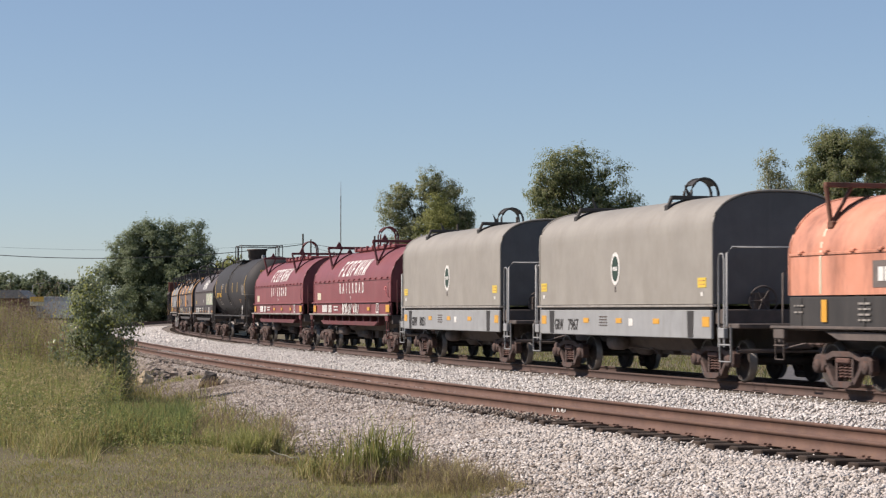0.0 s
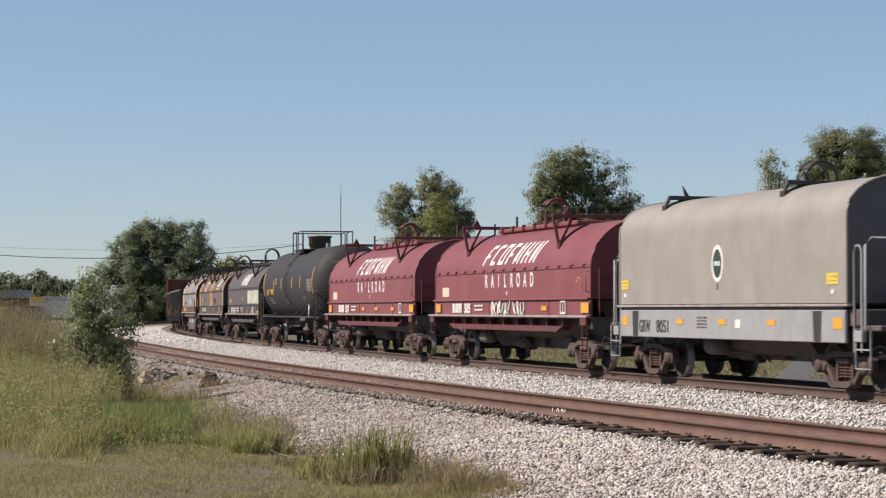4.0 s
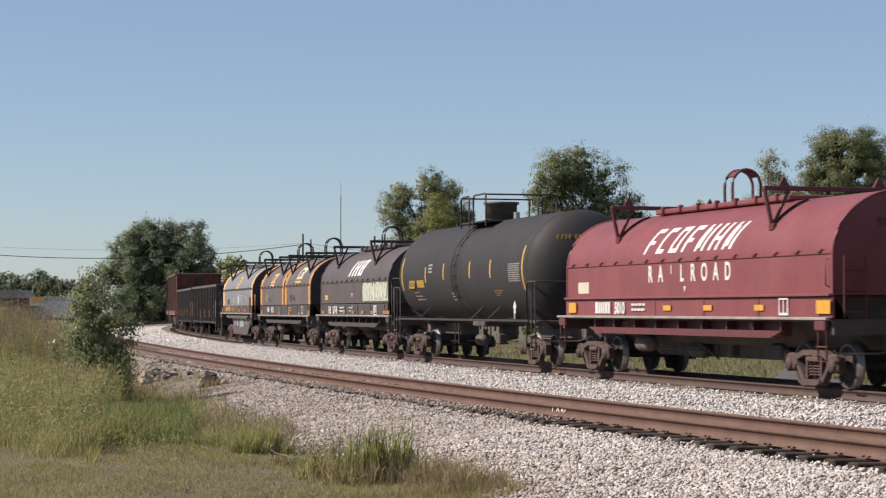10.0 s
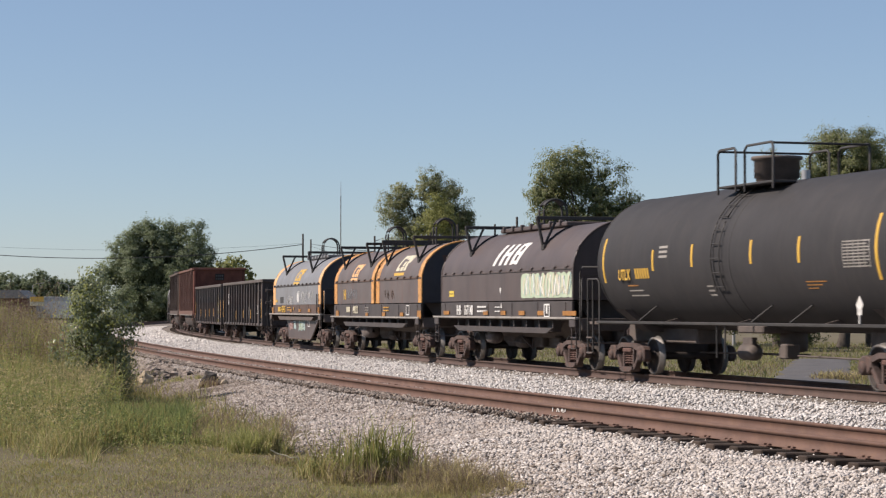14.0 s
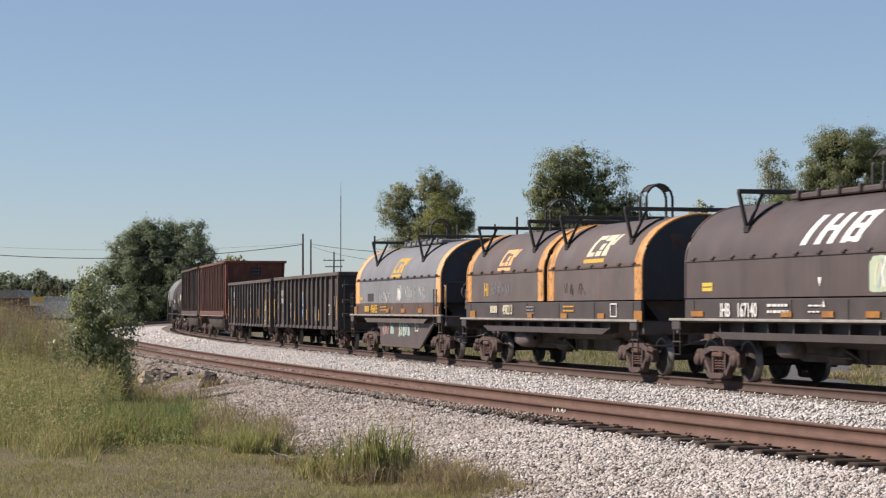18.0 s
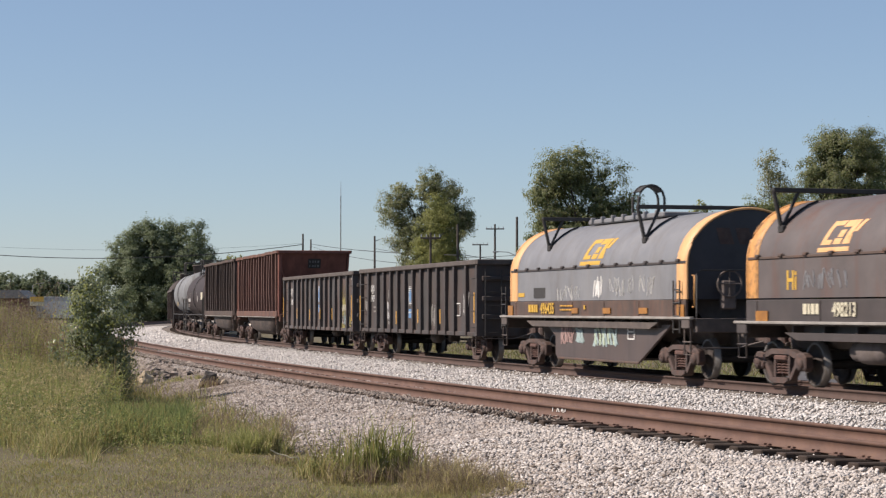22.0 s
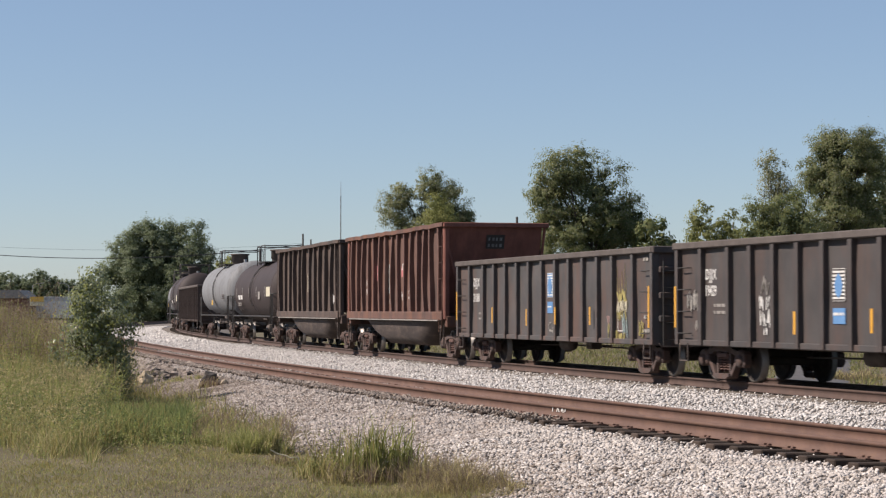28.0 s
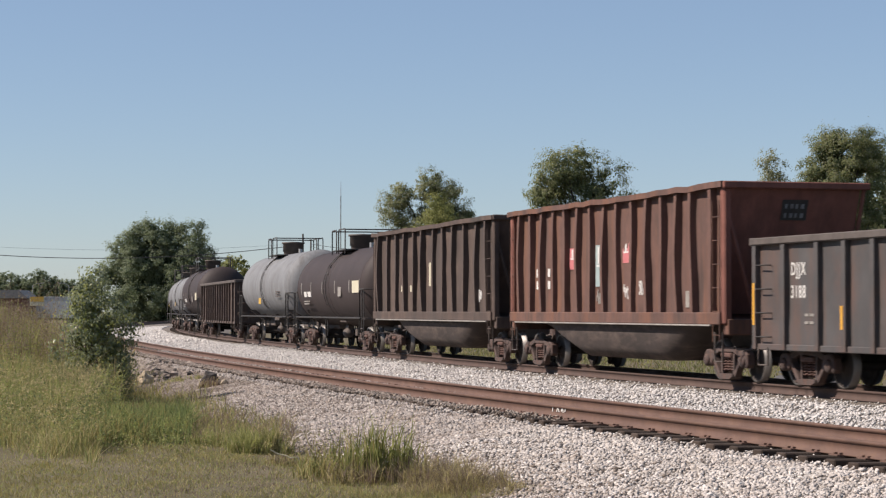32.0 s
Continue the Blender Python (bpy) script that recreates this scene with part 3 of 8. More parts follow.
def sleepers():
    siding = thing("siding_sleepers", "dark creosoted timber sleepers of the siding with rusty plates", "sleepers", kind="structure")
    main = thing("main_line_sleepers", "dark creosoted timber sleepers of the main line", "sleepers", kind="structure")
    tie, plate = sleeper_mesh(), plate_mesh()
    for s0, s1, w, root, low in ((-10, 60, SIDING, siding, 0.0), (-8, 60, MAIN, main, 0.02)):
        for i, s in enumerate(np.arange(s0, s1, 0.55)):
            x, y = on_track(s, w)
            rng = random.Random(i)
            yaw = math.degrees(heading(s)) + rng.uniform(-1.5, 1.5)
            t = part("sleeper", tie, None, root, at=pose(x + rng.uniform(-0.05, 0.05), y, -0.272 - low + (CANT / 2 if root is siding else 0.0), -1.03 if root is siding else 0, 0, yaw - 90))
            if root is siding and s < 40:
                part("tie_plate", plate, None, t, at=(0, 0.753, 0.089))
                part("tie_plate", plate, None, t, at=(0, -0.753, 0.089))
    far_sleepers(SIDING, 60, 330, "distant dark sleepers of the siding")
    far_sleepers(MAIN, 60, 330, "distant dark sleepers of the main line")


# ---- the train: local x points to the front, -y is the side that faces the camera ----
WHEEL_R, WHEELBASE = 0.42, 1.778
WHEELSETS = []
CARS = []


def side_frame_mesh():
    """A cast bow: top chord, broad rounded jaws over the bearings, sloping arms down to the spring seat, two columns; open between them."""
    sh = Shape()

    def slab(pts, front, back, edge=0.022):
        """A casting with rounded front edges."""
        cx, cz = sum(p[0] for p in pts) / len(pts), sum(p[1] for p in pts) / len(pts)
        inner = []
        for x, z in pts:
            d = math.hypot(x - cx, z - cz)
            inner.append((x - (x - cx) / d * edge, z - (z - cz) / d * edge))
        n = len(pts)
        vs = [(x, back, z) for x, z in pts] + [(x, front + edge * 0.8, z) for x, z in pts] + [(x, front, z) for x, z in inner]
        sh.add(vs, [(k * n + i, k * n + (i + 1) % n, (k + 1) * n + (i + 1) % n, (k + 1) * n + i) for k in (0, 1) for i in range(n)] + [tuple(range(2 * n, 3 * n)), tuple(range(n))[::-1]])

    slab([(-0.80, 0.57), (-0.62, 0.64), (-0.40, 0.70), (0.40, 0.70), (0.62, 0.64), (0.80, 0.57), (0.60, 0.53), (0.36, 0.60), (-0.36, 0.60), (-0.60, 0.53)], -0.09, 0.07)
    slab([(-0.26, 0.05), (0.26, 0.05), (0.37, 0.10), (0.37, 0.16), (-0.37, 0.16), (-0.37, 0.10)], -0.13, 0.10)
    for d in (-1, 1):
        slab([(d * 0.255, 0.14), (d * 0.325, 0.14), (d * 0.335, 0.63), (d * 0.255, 0.63)], -0.05, 0.07, 0.012)
        slab([(d * 0.33, 0.08), (d * 0.41, 0.10), (d * 0.63, 0.33), (d * 0.70, 0.44), (d * 0.62, 0.48), (d * 0.54, 0.38), (d * 0.35, 0.18)], -0.08, 0.05)
        slab([(d * 0.60, 0.44), (d * 0.66, 0.60), (d * 0.80, 0.645), (d * 0.98, 0.63), (d * 1.07, 0.56), (d * 1.08, 0.36), (d * 1.02, 0.29), (d * 0.98, 0.38), (d * 0.89, 0.46), (d * 0.79, 0.42), (d * 0.73, 0.32)], -0.11, 0.05, 0.03)
    return sh.mesh("side_frame", M["truck"])


def springs_mesh():
    sh = Shape()
    for x in (-0.18, 0.0, 0.18):
        pts = [(x + 0.066 * math.cos(a), 0.03 + 0.066 * math.sin(a), 0.20 + 0.27 * a / (2 * math.pi * 5)) for a in np.linspace(0, 2 * math.pi * 5, 51)]
        sh.path(pts, 0.018, 5)
    sh.box(0, 0.0, 0.53, 0.50, 0.20, 0.10, 0.03)
    return sh.mesh("spring_nest", M["spring"])


def bearing_mesh():
    sh = Shape().lathe([(-0.17, 0.03), (-0.165, 0.09), (-0.13, 0.125), (0.08, 0.125), (0.10, 0.10)], (0, 0, 0), 1, 14)
    for k in range(3):
        a = k * 2.094
        sh.rod((0.05 * math.cos(a), -0.175, 0.05 * math.sin(a)), (0.05 * math.cos(a), -0.14, 0.05 * math.sin(a)), 0.016, 6)
    sh.lathe([(-0.165, 0.001), (-0.165, 0.05)], (0, 0, 0), 1, 12)
    return sh.mesh("bearing_cap", M["truck"])


def wheelset_mesh():
    me_shape = Shape()
    for d in (-1, 1):
        prof = [(-0.07, 0.0), (-0.07, 0.10), (-0.03, 0.13), (0.0, 0.30), (-0.045, 0.335), (-0.052, WHEEL_R - 0.045), (-0.055, WHEEL_R - 0.008), (0.05, WHEEL_R), (0.062, WHEEL_R + 0.026), (0.078, WHEEL_R + 0.02), (0.085, 0.335), (0.04, 0.30), (0.05, 0.12), (0.10, 0.09), (0.10, 0.0)]
        me_shape.lathe([(d * (0.0 + a * -1) + 0.0, r) for a, r in prof], (0, d * 0.76, 0), 1, 40)
    me_shape.rod((0, -1.05, 0), (0, 1.05, 0), 0.085, 14)
    me = me_shape.mesh("wheelset", M["wheel"])
    me.materials.append(M["tread"])
    for p in me.polygons:
        if math.hypot(p.center.x, p.center.z) > WHEEL_R - 0.03 and abs(p.center.y) > 0.6:
            p.material_index = 1
    return me


TRUCK = {"side_frame": side_frame_mesh(), "springs": springs_mesh(), "bearing": bearing_mesh(), "wheelset": wheelset_mesh()}
TRUCK["bolster"] = Shape().box(0, 0, 0.58, 0.36, 1.86, 0.22, 0.03).box(0, 0, 0.74, 0.5, 0.5, 0.12, 0.02).box(0.55, 0, 0.42, 0.1, 1.5, 0.12).box(-0.55, 0, 0.42, 0.1, 1.5, 0.12).rod((-0.62, 0.25, 0.34), (0.62, 0.25, 0.36), 0.03).mesh("bolster", M["under"])


def add_truck(car, x):
    t = part("truck", TRUCK["bolster"], None, car, "rusty cast steel truck", at=(x, 0, 0))
    for d in (-1, 1):
        part("side_frame", TRUCK["side_frame"], None, t, at=pose(0, d * 1.0, 0, 0, 0, 0 if d < 0 else 180))
        part("spring_nest", TRUCK["springs"], None, t, at=pose(0, d * 1.0, 0, 0, 0, 0 if d < 0 else 180))
        for e in (-1, 1):
            part("bearing_cap", TRUCK["bearing"], None, t, at=pose(e * WHEELBASE / 2, d * 1.0, WHEEL_R, 0, 0, 0 if d < 0 else 180))
    for e in (-1, 1):
        w = part("wheelset", TRUCK["wheelset"], None, t, "dark steel wheels with bright worn rims", at=(e * WHEELBASE / 2, 0, WHEEL_R))
        WHEELSETS.append((w, e * WHEELBASE / 2))


def new_car(name, label, category, mid, centers, half, side_brake=True):
    """The root of a car with its trucks, couplers, brake gear and hoses. half: half of its length over the end sills."""
    car = thing(name, label, category, group="freight cars of the train")
    for d in (1, -1):
        add_truck(car, d * centers / 2)
        c = Shape().box(d * (half + 0.30), 0, 0.86, 0.75, 0.14, 0.16, 0.03).box(d * (half + 0.62), 0.05 * d, 0.86, 0.26, 0.30, 0.28, 0.05)
        part("coupler", c, M["truck"], car, "rusty knuckle coupler")
        h = Shape().path([(d * half, 0.35 * d, 0.8), (d * (half + 0.15), 0.35 * d, 0.62), (d * (half + 0.4), 0.3 * d, 0.42), (d * (half + 0.62), 0.2 * d, 0.5)], 0.022)
        part("brake_hose", h, M["under"], car, "black rubber brake hose")
        u = Shape().path([(d * (half + 0.06), -d * 1.36, 0.72), (d * (half + 0.06), -d * 1.30, 0.66), (d * (half + 0.08), -d * 0.45, 0.66), (d * (half + 0.2), -d * 0.2, 0.74), (d * (half + 0.5), -d * 0.08, 0.80)], 0.017)
        part("uncoupling_lever", u, M["dusty"], car, "bent steel uncoupling lever")
    b = Shape().lathe([(-0.35, 0.0), (-0.33, 0.12), (-0.25, 0.17), (0.25, 0.17), (0.33, 0.12), (0.35, 0.0)], (-0.9, -0.45, 0.58), 0, 14)
    b.box(-0.9, -0.45, 0.78, 0.5, 0.1, 0.2)
    part("air_reservoir", b, M["under"], car, "grimy brake air reservoir under the floor")
    v = Shape().box(0.6, -0.3, 0.62, 0.35, 0.3, 0.3, 0.03).rod((-1.8, -0.2, 0.55), (centers / 2 - 1.3, -0.2, 0.52), 0.02).rod((-centers / 2 + 1.3, 0.15, 0.5), (0.6, 0.15, 0.55), 0.02)
    part("brake_rigging", v, M["under"], car)
    if name == "coil_car":
        k = centers / 2 - 1.25
        part("fishbelly_sill", Shape().prism([(-k, 0.95), (k, 0.95), (k - 0.1, 0.72), (k - 1.0, 0.44), (-k + 1.0, 0.44), (-k + 0.1, 0.72)], 1, -0.28, 0.28), M["under"], car)
        g = Shape().lathe([(-0.36, 0.0), (-0.34, 0.13), (-0.28, 0.18), (0.28, 0.18), (0.34, 0.13), (0.36, 0.0)], (-k + 1.9, -0.98, 0.70), 0, 14)
        part("brake_cylinder", g.box(-k + 1.9, -0.8, 0.9, 0.4, 0.4, 0.1), M["dusty"], car, "dusty grey-brown brake cylinder under the sill")
        q = Shape().rod((-k + 1.6, -0.75, 0.62), (-0.2, -0.6, 0.55), 0.018).rod((0.3, -0.55, 0.7), (0.3, -0.55, 0.4), 0.025).rod((-0.6, -0.62, 0.75), (0.5, -0.62, 0.42), 0.02)
        part("brake_lever", q, M["under"], car)
        q = Shape().box(k - 1.3, -0.5, 0.62, 0.5, 0.25, 0.3, 0.04).box(k - 0.8, -0.55, 0.52, 0.22, 0.2, 0.3, 0.04)
        part("brake_valve", q, M["under"], car)
    CARS.append((car, mid, centers))
    return car


def ladder(car, x, y, z0, z1, mat, width=0.42, along="x", rungs=None, r=0.016):
    sh = Shape()
    n = rungs or max(2, round((z1 - z0) / 0.38))
    e = (width / 2, 0) if along == "x" else (0, width / 2)
    for k in (-1, 1):
        sh.rod((x + k * e[0], y + k * e[1], z0), (x + k * e[0], y + k * e[1], z1), r * 1.2, 6)
    for i in range(n):
        z = z0 + (i + 0.3) * (z1 - z0) / n
        sh.rod((x - e[0], y - e[1], z), (x + e[0], y + e[1], z), r, 6)
    part("ladder", sh, mat, car)


def handrail(car, pts, mat, r=0.018):
    part("handrail", Shape().path(pts, r), mat, car)


def plate(car, name, x, z, w, h, mat, y=-1.5, label="", slant=0.0):
    """A thin painted or fixed plate on the side, 4 mm proud."""
    s = Shape().prism([(x - w / 2, z - h / 2), (x + w / 2, z - h / 2), (x + w / 2 + slant, z + h / 2), (x - w / 2 + slant, z + h / 2)], 1, y - 0.006, y + 0.004)
    return part(name, s, mat, car, label)


def arrow(car, x, z, mat, y, size=0.075, up=-1):
    """A small stencilled triangle."""
    s = Shape().prism([(x - size, z - up * size), (x + size, z - up * size), (x, z + up * size * 1.2)], 1, y - 0.006, y + 0.002)
    return part("stencil", s, mat, car)


def bars(car, x, z, w, rows, mat, y=-1.5, h=0.05, gap=0.045, broken=True, seed=0):
    """Small lettering that cannot be read, as short bars."""
    rng = random.Random(seed + int(x * 100))
    for r in range(rows):
        zz = z - r * (h + gap)
        q = x - w / 2
        while q < x + w / 2 - 0.03:
            d = min(rng.uniform(0.07, 0.2), x + w / 2 - q)
            part("stencil", Shape().prism([(q, zz), (q + d, zz), (q + d, zz + h), (q, zz + h)], 1, y - 0.006, y + 0.003), mat, car)
            q += d + (0.04 if broken else 0.0)


def lettering(car, text, x, z, h, mat, y=-1.5, stretch=1.0, name="lettering", bold=0.03, gap=1.0):
    """Raised lettering in the built-in font, centred at x, its foot at z, on the near side."""
    cu = bpy.data.curves.new("lettering", "FONT")
    cu.body, cu.size, cu.align_x, cu.extrude, cu.offset = text, h * 1.38, "CENTER", 0.004, bold * h
    cu.space_character = gap
    ob = bpy.data.objects.new("lettering", cu)
    scene.collection.objects.link(ob)
    me = bpy.data.meshes.new_from_object(ob.evaluated_get(bpy.context.evaluated_depsgraph_get()))
    bpy.data.objects.remove(ob)
    me.materials.clear()
    me.materials.append(mat)
    return part(name, me, mat, car, at=Matrix.LocRotScale((x, y - 0.003, z), Euler((math.pi / 2, 0, 0)), (stretch, 1, 1)))


def scrawl(car, x, z, w, h, mat, y=-1.5, seed=0, strokes=7, r=0.022, name="spray_paint_tag"):
    """Loose looping strokes of spray paint, drawn flat on the side."""
    rng = random.Random(seed)
    sh = Shape()
    for k in range(strokes):
        cx, cz = x + (-0.38 + 0.70 * (k + rng.random()) / strokes) * w, z + rng.uniform(-0.2, 0.2) * h
        a0, rx, rz = rng.uniform(0, 6.3), rng.uniform(0.4, 1.1) * min(w, 4 * h) / max(5, strokes) + 0.02, rng.uniform(0.12, 0.3) * h
        pts = [(cx + rx * math.cos(a0 + a) + 0.01 * a * w, cz + rz * math.sin(a0 + a * rng.uniform(0.95, 1.05))) for a in np.linspace(0, rng.uniform(2.5, 5.5), 14)]
        for (xa, za), (xb, zb) in zip(pts, pts[1:]):
            d = math.hypot(xb - xa, zb - za) or 1
            nx, nz = -(zb - za) / d * r, (xb - xa) / d * r
            sh.prism([(xa - nx, za - nz), (xb - nx, zb - nz), (xb + nx, zb + nz), (xa + nx, za + nz)], 1, y - 0.006 - 0.0004 * k, y + 0.003)
    part(name, sh, mat, car, "spray-painted tag")


def tag(car, x, z, w, h, mat, y=-1.5, seed=0, letters=4, r=0.022):
    """A sprayed signature: each sign is one smooth stroke through random points."""
    rng = random.Random(seed)
    for i in range(letters):
        sh = Shape()
        c = x - w / 2 + (i + 0.5) * w / letters
        lift = rng.uniform(-0.1, 0.1) * h
        knots = [Vector((c + rng.uniform(-0.62, 0.62) * w / letters, z + lift + (0.46 - 0.92 * (k % 2) + rng.uniform(-0.14, 0.14)) * h)) for k in range(rng.randint(4, 6))]
        knots = [knots[0]] + knots + [knots[-1]]
        pts = []
        for p0, p1, p2, p3 in zip(knots, knots[1:], knots[2:], knots[3:]):
            for q in (0, 0.2, 0.4, 0.6, 0.8):
                pts.append(0.5 * (2 * p1 + (p2 - p0) * q + (2 * p0 - 5 * p1 + 4 * p2 - p3) * q * q + (3 * p1 - p0 - 3 * p2 + p3) * q ** 3))
        for j, (a, b) in enumerate(zip(pts, pts[1:])):
            d = (b - a).normalized() * r * rng.uniform(0.5, 0.85)
            n, o = Vector((-d.y, d.x)), 0.00006 * j + 0.0015 * (i % 2)
            sh.prism([tuple(a - n - d * 0.4), tuple(b - n + d * 0.4), tuple(b + n + d * 0.4), tuple(a + n - d * 0.4)], 1, y - 0.005 - o, y + 0.003)
        part("spray_stroke", sh, mat, car, "spray-painted stroke of a tag" if i == 0 else "")


def zigzag(car, x, z, w, h, mats, y, seed, strokes=22, fat=1.0):
    """Fat slanting strokes of a large painted piece, side by side."""
    rng = random.Random(seed)
    for k in range(strokes):
        cx = x + (-0.47 + 0.94 * (k + rng.uniform(0.2, 0.8)) / strokes) * w
        lean, r = rng.uniform(-0.2, 0.22), rng.uniform(0.025, 0.05) * fat
        lo, hi = z - h * rng.uniform(0.3, 0.48), z + h * rng.uniform(0.3, 0.48)
        bend = rng.uniform(-0.12, 0.12)
        mid = ((2 * cx + lean) / 2 + bend, (lo + hi) / 2)
        s = Shape().prism([(cx - r, lo), (cx + r, lo), (mid[0] + r, mid[1]), (cx + lean + r, hi), (cx + lean - r, hi), (mid[0] - r, mid[1])], 1, y - 0.0062 - 0.0003 * k, y + 0.003)
        part("paint_stroke", s, mats[k % len(mats)], car)


# ---- coil cars ----
def hood_profile(half, z0, zs, zt, power=2.0, n=22):
    """Right to left over the top: points (y, z) of the hood's cross-section, from the near foot to the far foot."""
    pts = [(-half, z0)]
    for i in range(n + 1):
        a = math.pi * (1 - i / n)
        c, s = math.cos(a), math.sin(a)
        pts.append((half * math.copysign(abs(c) ** (2 / power), c), zs + (zt - zs) * abs(s) ** (2 / power)))
    return pts + [(half, z0)]


def along_profile(prof, z):
    """Place on the near half of the profile at height z: (y, z) and the outward normal."""
    top = max(range(len(prof)), key=lambda i: prof[i][1])
    for (ya, za), (yb, zb) in zip(prof[:top], prof[1:top + 1]):
        if za <= z <= zb and zb > za:
            k = (z - za) / (zb - za)
            d = math.hypot(yb - ya, zb - za)
            return ya + (yb - ya) * k, z, -(zb - za) / d, (yb - ya) / d
    return prof[top][0], prof[top][1], 0.0, 1.0


def patch(car, name, prof, x0, x1, z0, z1, mat, label="", slant=0.0, lift=0.006, rows=6, poly=None):
    """A painted patch that follows the hood's curve between two heights."""
    sh = Shape()
    vs, n = [], rows + 1
    for i in range(n):
        z = z0 + (z1 - z0) * i / rows
        y, z, ny, nz = along_profile(prof, z)
        sl = slant * i / rows
        for x in (x0 + sl, x1 + sl):
            for q in (lift, -0.004):
                vs.append((x, y + ny * q, z + nz * q))
    fs = []
    for i in range(rows):
        a, b = i * 4, i * 4 + 4
        fs += [(a, a + 2, b + 2, b), (a, b, b + 1, a + 1), (a + 2, a + 3, b + 3, b + 2)]
    fs += [(0, 1, 3, 2), (rows * 4, rows * 4 + 2, rows * 4 + 3, rows * 4 + 1)]
    return part(name, sh.add(vs, fs), mat, car, label)


def band(prof, x0, x1, lift):
    """A strip round the whole hood."""
    sh = Shape()
    n = len(prof)
    cy, cz = 0.0, prof[0][1]
    ring = []
    for i, (y, z) in enumerate(prof):
        a, b = prof[max(i - 1, 0)], prof[min(i + 1, n - 1)]
        d = math.hypot(b[0] - a[0], b[1] - a[1]) or 1
        ring.append((y - (b[1] - a[1]) / d * lift, z + (b[0] - a[0]) / d * lift))
    vs = [(x0, *p) for p in ring] + [(x1, *p) for p in ring] + [(x0, *p) for p in prof] + [(x1, *p) for p in prof]
    fs = []
    for i in range(n - 1):
        fs += [(i, i + 1, n + i + 1, n + i), (i, 2 * n + i, 2 * n + i + 1, i + 1), (n + i, n + i + 1, 3 * n + i + 1, 3 * n + i)]
    sh.add(vs, fs, False)
    for k in range(0, len(fs), 3):
        sh.smooth[k] = True
    return sh


def hood(car, x0, x1, prof, mat, seam=None, bands=None, seam_mat=None, brackets=(), hoop=None, ridge=None, steel=None, hoop_h=0.80, bracket_z=None, peaks=False, foot_at=0.69, reach=1.40, end_mat=None, end_bars=None):
    """A removable coil hood with its ends, seam, rims, lifting brackets, loading hoop and top ridge."""
    n = len(prof)
    sh = Shape()
    vs = [(x0, *p) for p in prof] + [(x1, *p) for p in prof]
    sh.add(vs, [(i, i + 1, n + i + 1, n + i) for i in range(n - 1)], True)
    h = part("hood", sh, mat, car)
    half, ztop, z0 = -prof[0][0], max(p[1] for p in prof), prof[0][1]
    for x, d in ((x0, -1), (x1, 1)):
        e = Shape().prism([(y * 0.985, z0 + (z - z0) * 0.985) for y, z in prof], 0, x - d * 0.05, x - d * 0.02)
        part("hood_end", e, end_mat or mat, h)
        rim = Shape().path([(x - d * 0.012, y, z) for y, z in prof], 0.028, 6)
        part("hood_rim", rim, bands[1] if bands else mat, h)
    if end_bars:
        bmat, bz, bh, bw, bn = end_bars
        for i in range(bn):
            q = -bw / 2 + bw * i / bn
            part("end_mark", Shape().prism([(q, bz), (q + bw / bn * 0.7, bz), (q + bw / bn * 0.7 - bh * 0.3, bz + bh), (q - bh * 0.3, bz + bh)], 0, x1 - 0.03, x1 - 0.012), bmat, h)
    if bands:
        w, bm = bands
        for a, b in ((x0 + 0.02, x0 + w), (x1 - w, x1 - 0.02)):
            part("end_band", band(prof, a, b, 0.005), bm, h, "orange-yellow painted end band")
    if seam:
        y, z, ny, nz = along_profile(prof, seam)
        s = Shape().box((x0 + x1) / 2, y - 0.012, seam, x1 - x0 - 0.08, 0.03, 0.05, 0.008)
        k = round((x1 - x0) / 0.95)
        for i in range(k):
            xx = x0 + (i + 0.5) * (x1 - x0) / k
            s.box(xx, y - 0.035, seam + 0.03, 0.14, 0.06, 0.05, 0.012)
            s.rod((xx - 0.1, y - 0.03, seam + 0.06), (xx + 0.1, y - 0.03, seam + 0.06), 0.012, 5)
        part("seam_flange", s, seam_mat or mat, h, "bolted seam flange")
    steel = steel or M["black"]
    for bx in brackets:
        zb = bracket_z or ztop + 0.15
        ya, za, _, _ = along_profile(prof, z0 + (ztop - z0) * foot_at)
        b = Shape().box(bx, 0, zb, 0.10, 2 * reach + 0.04, 0.09, 0.01)
        for d in (-1, 1):
            foot = (bx, d * -(ya - 0.03), za)
            b.rod(foot, (bx, d * reach, zb), 0.045, 6)
            b.rod(foot, (bx, d * (reach - 0.52), zb - 0.02), 0.036, 6)
            b.path([(bx, d * -y, z + 0.03) for y, z, _, _ in [along_profile(prof, za + (ztop - za) * q) for q in (0, 0.3, 0.55, 0.75, 0.88)]], 0.022, 5)
            b.box(bx, d * -(ya - 0.02), za, 0.2, 0.1, 0.14, 0.02)
            if peaks == "slim" and d < 0:
                b.prism([(-reach + 0.36, zb + 0.03), (-reach + 0.46, zb + 0.03), (-reach + 0.3, zb + 0.27)], 0, bx - 0.02, bx + 0.02)
            elif peaks is True:
                b.prism([(d * (reach - 0.4) - 0.12, zb + 0.03), (d * (reach - 0.4) + 0.12, zb + 0.03), (d * (reach - 0.4), zb + 0.24)], 0, bx - 0.03, bx + 0.03)
        part("lifting_bracket", b, steel, h, "steel lifting bracket with V-shaped legs")
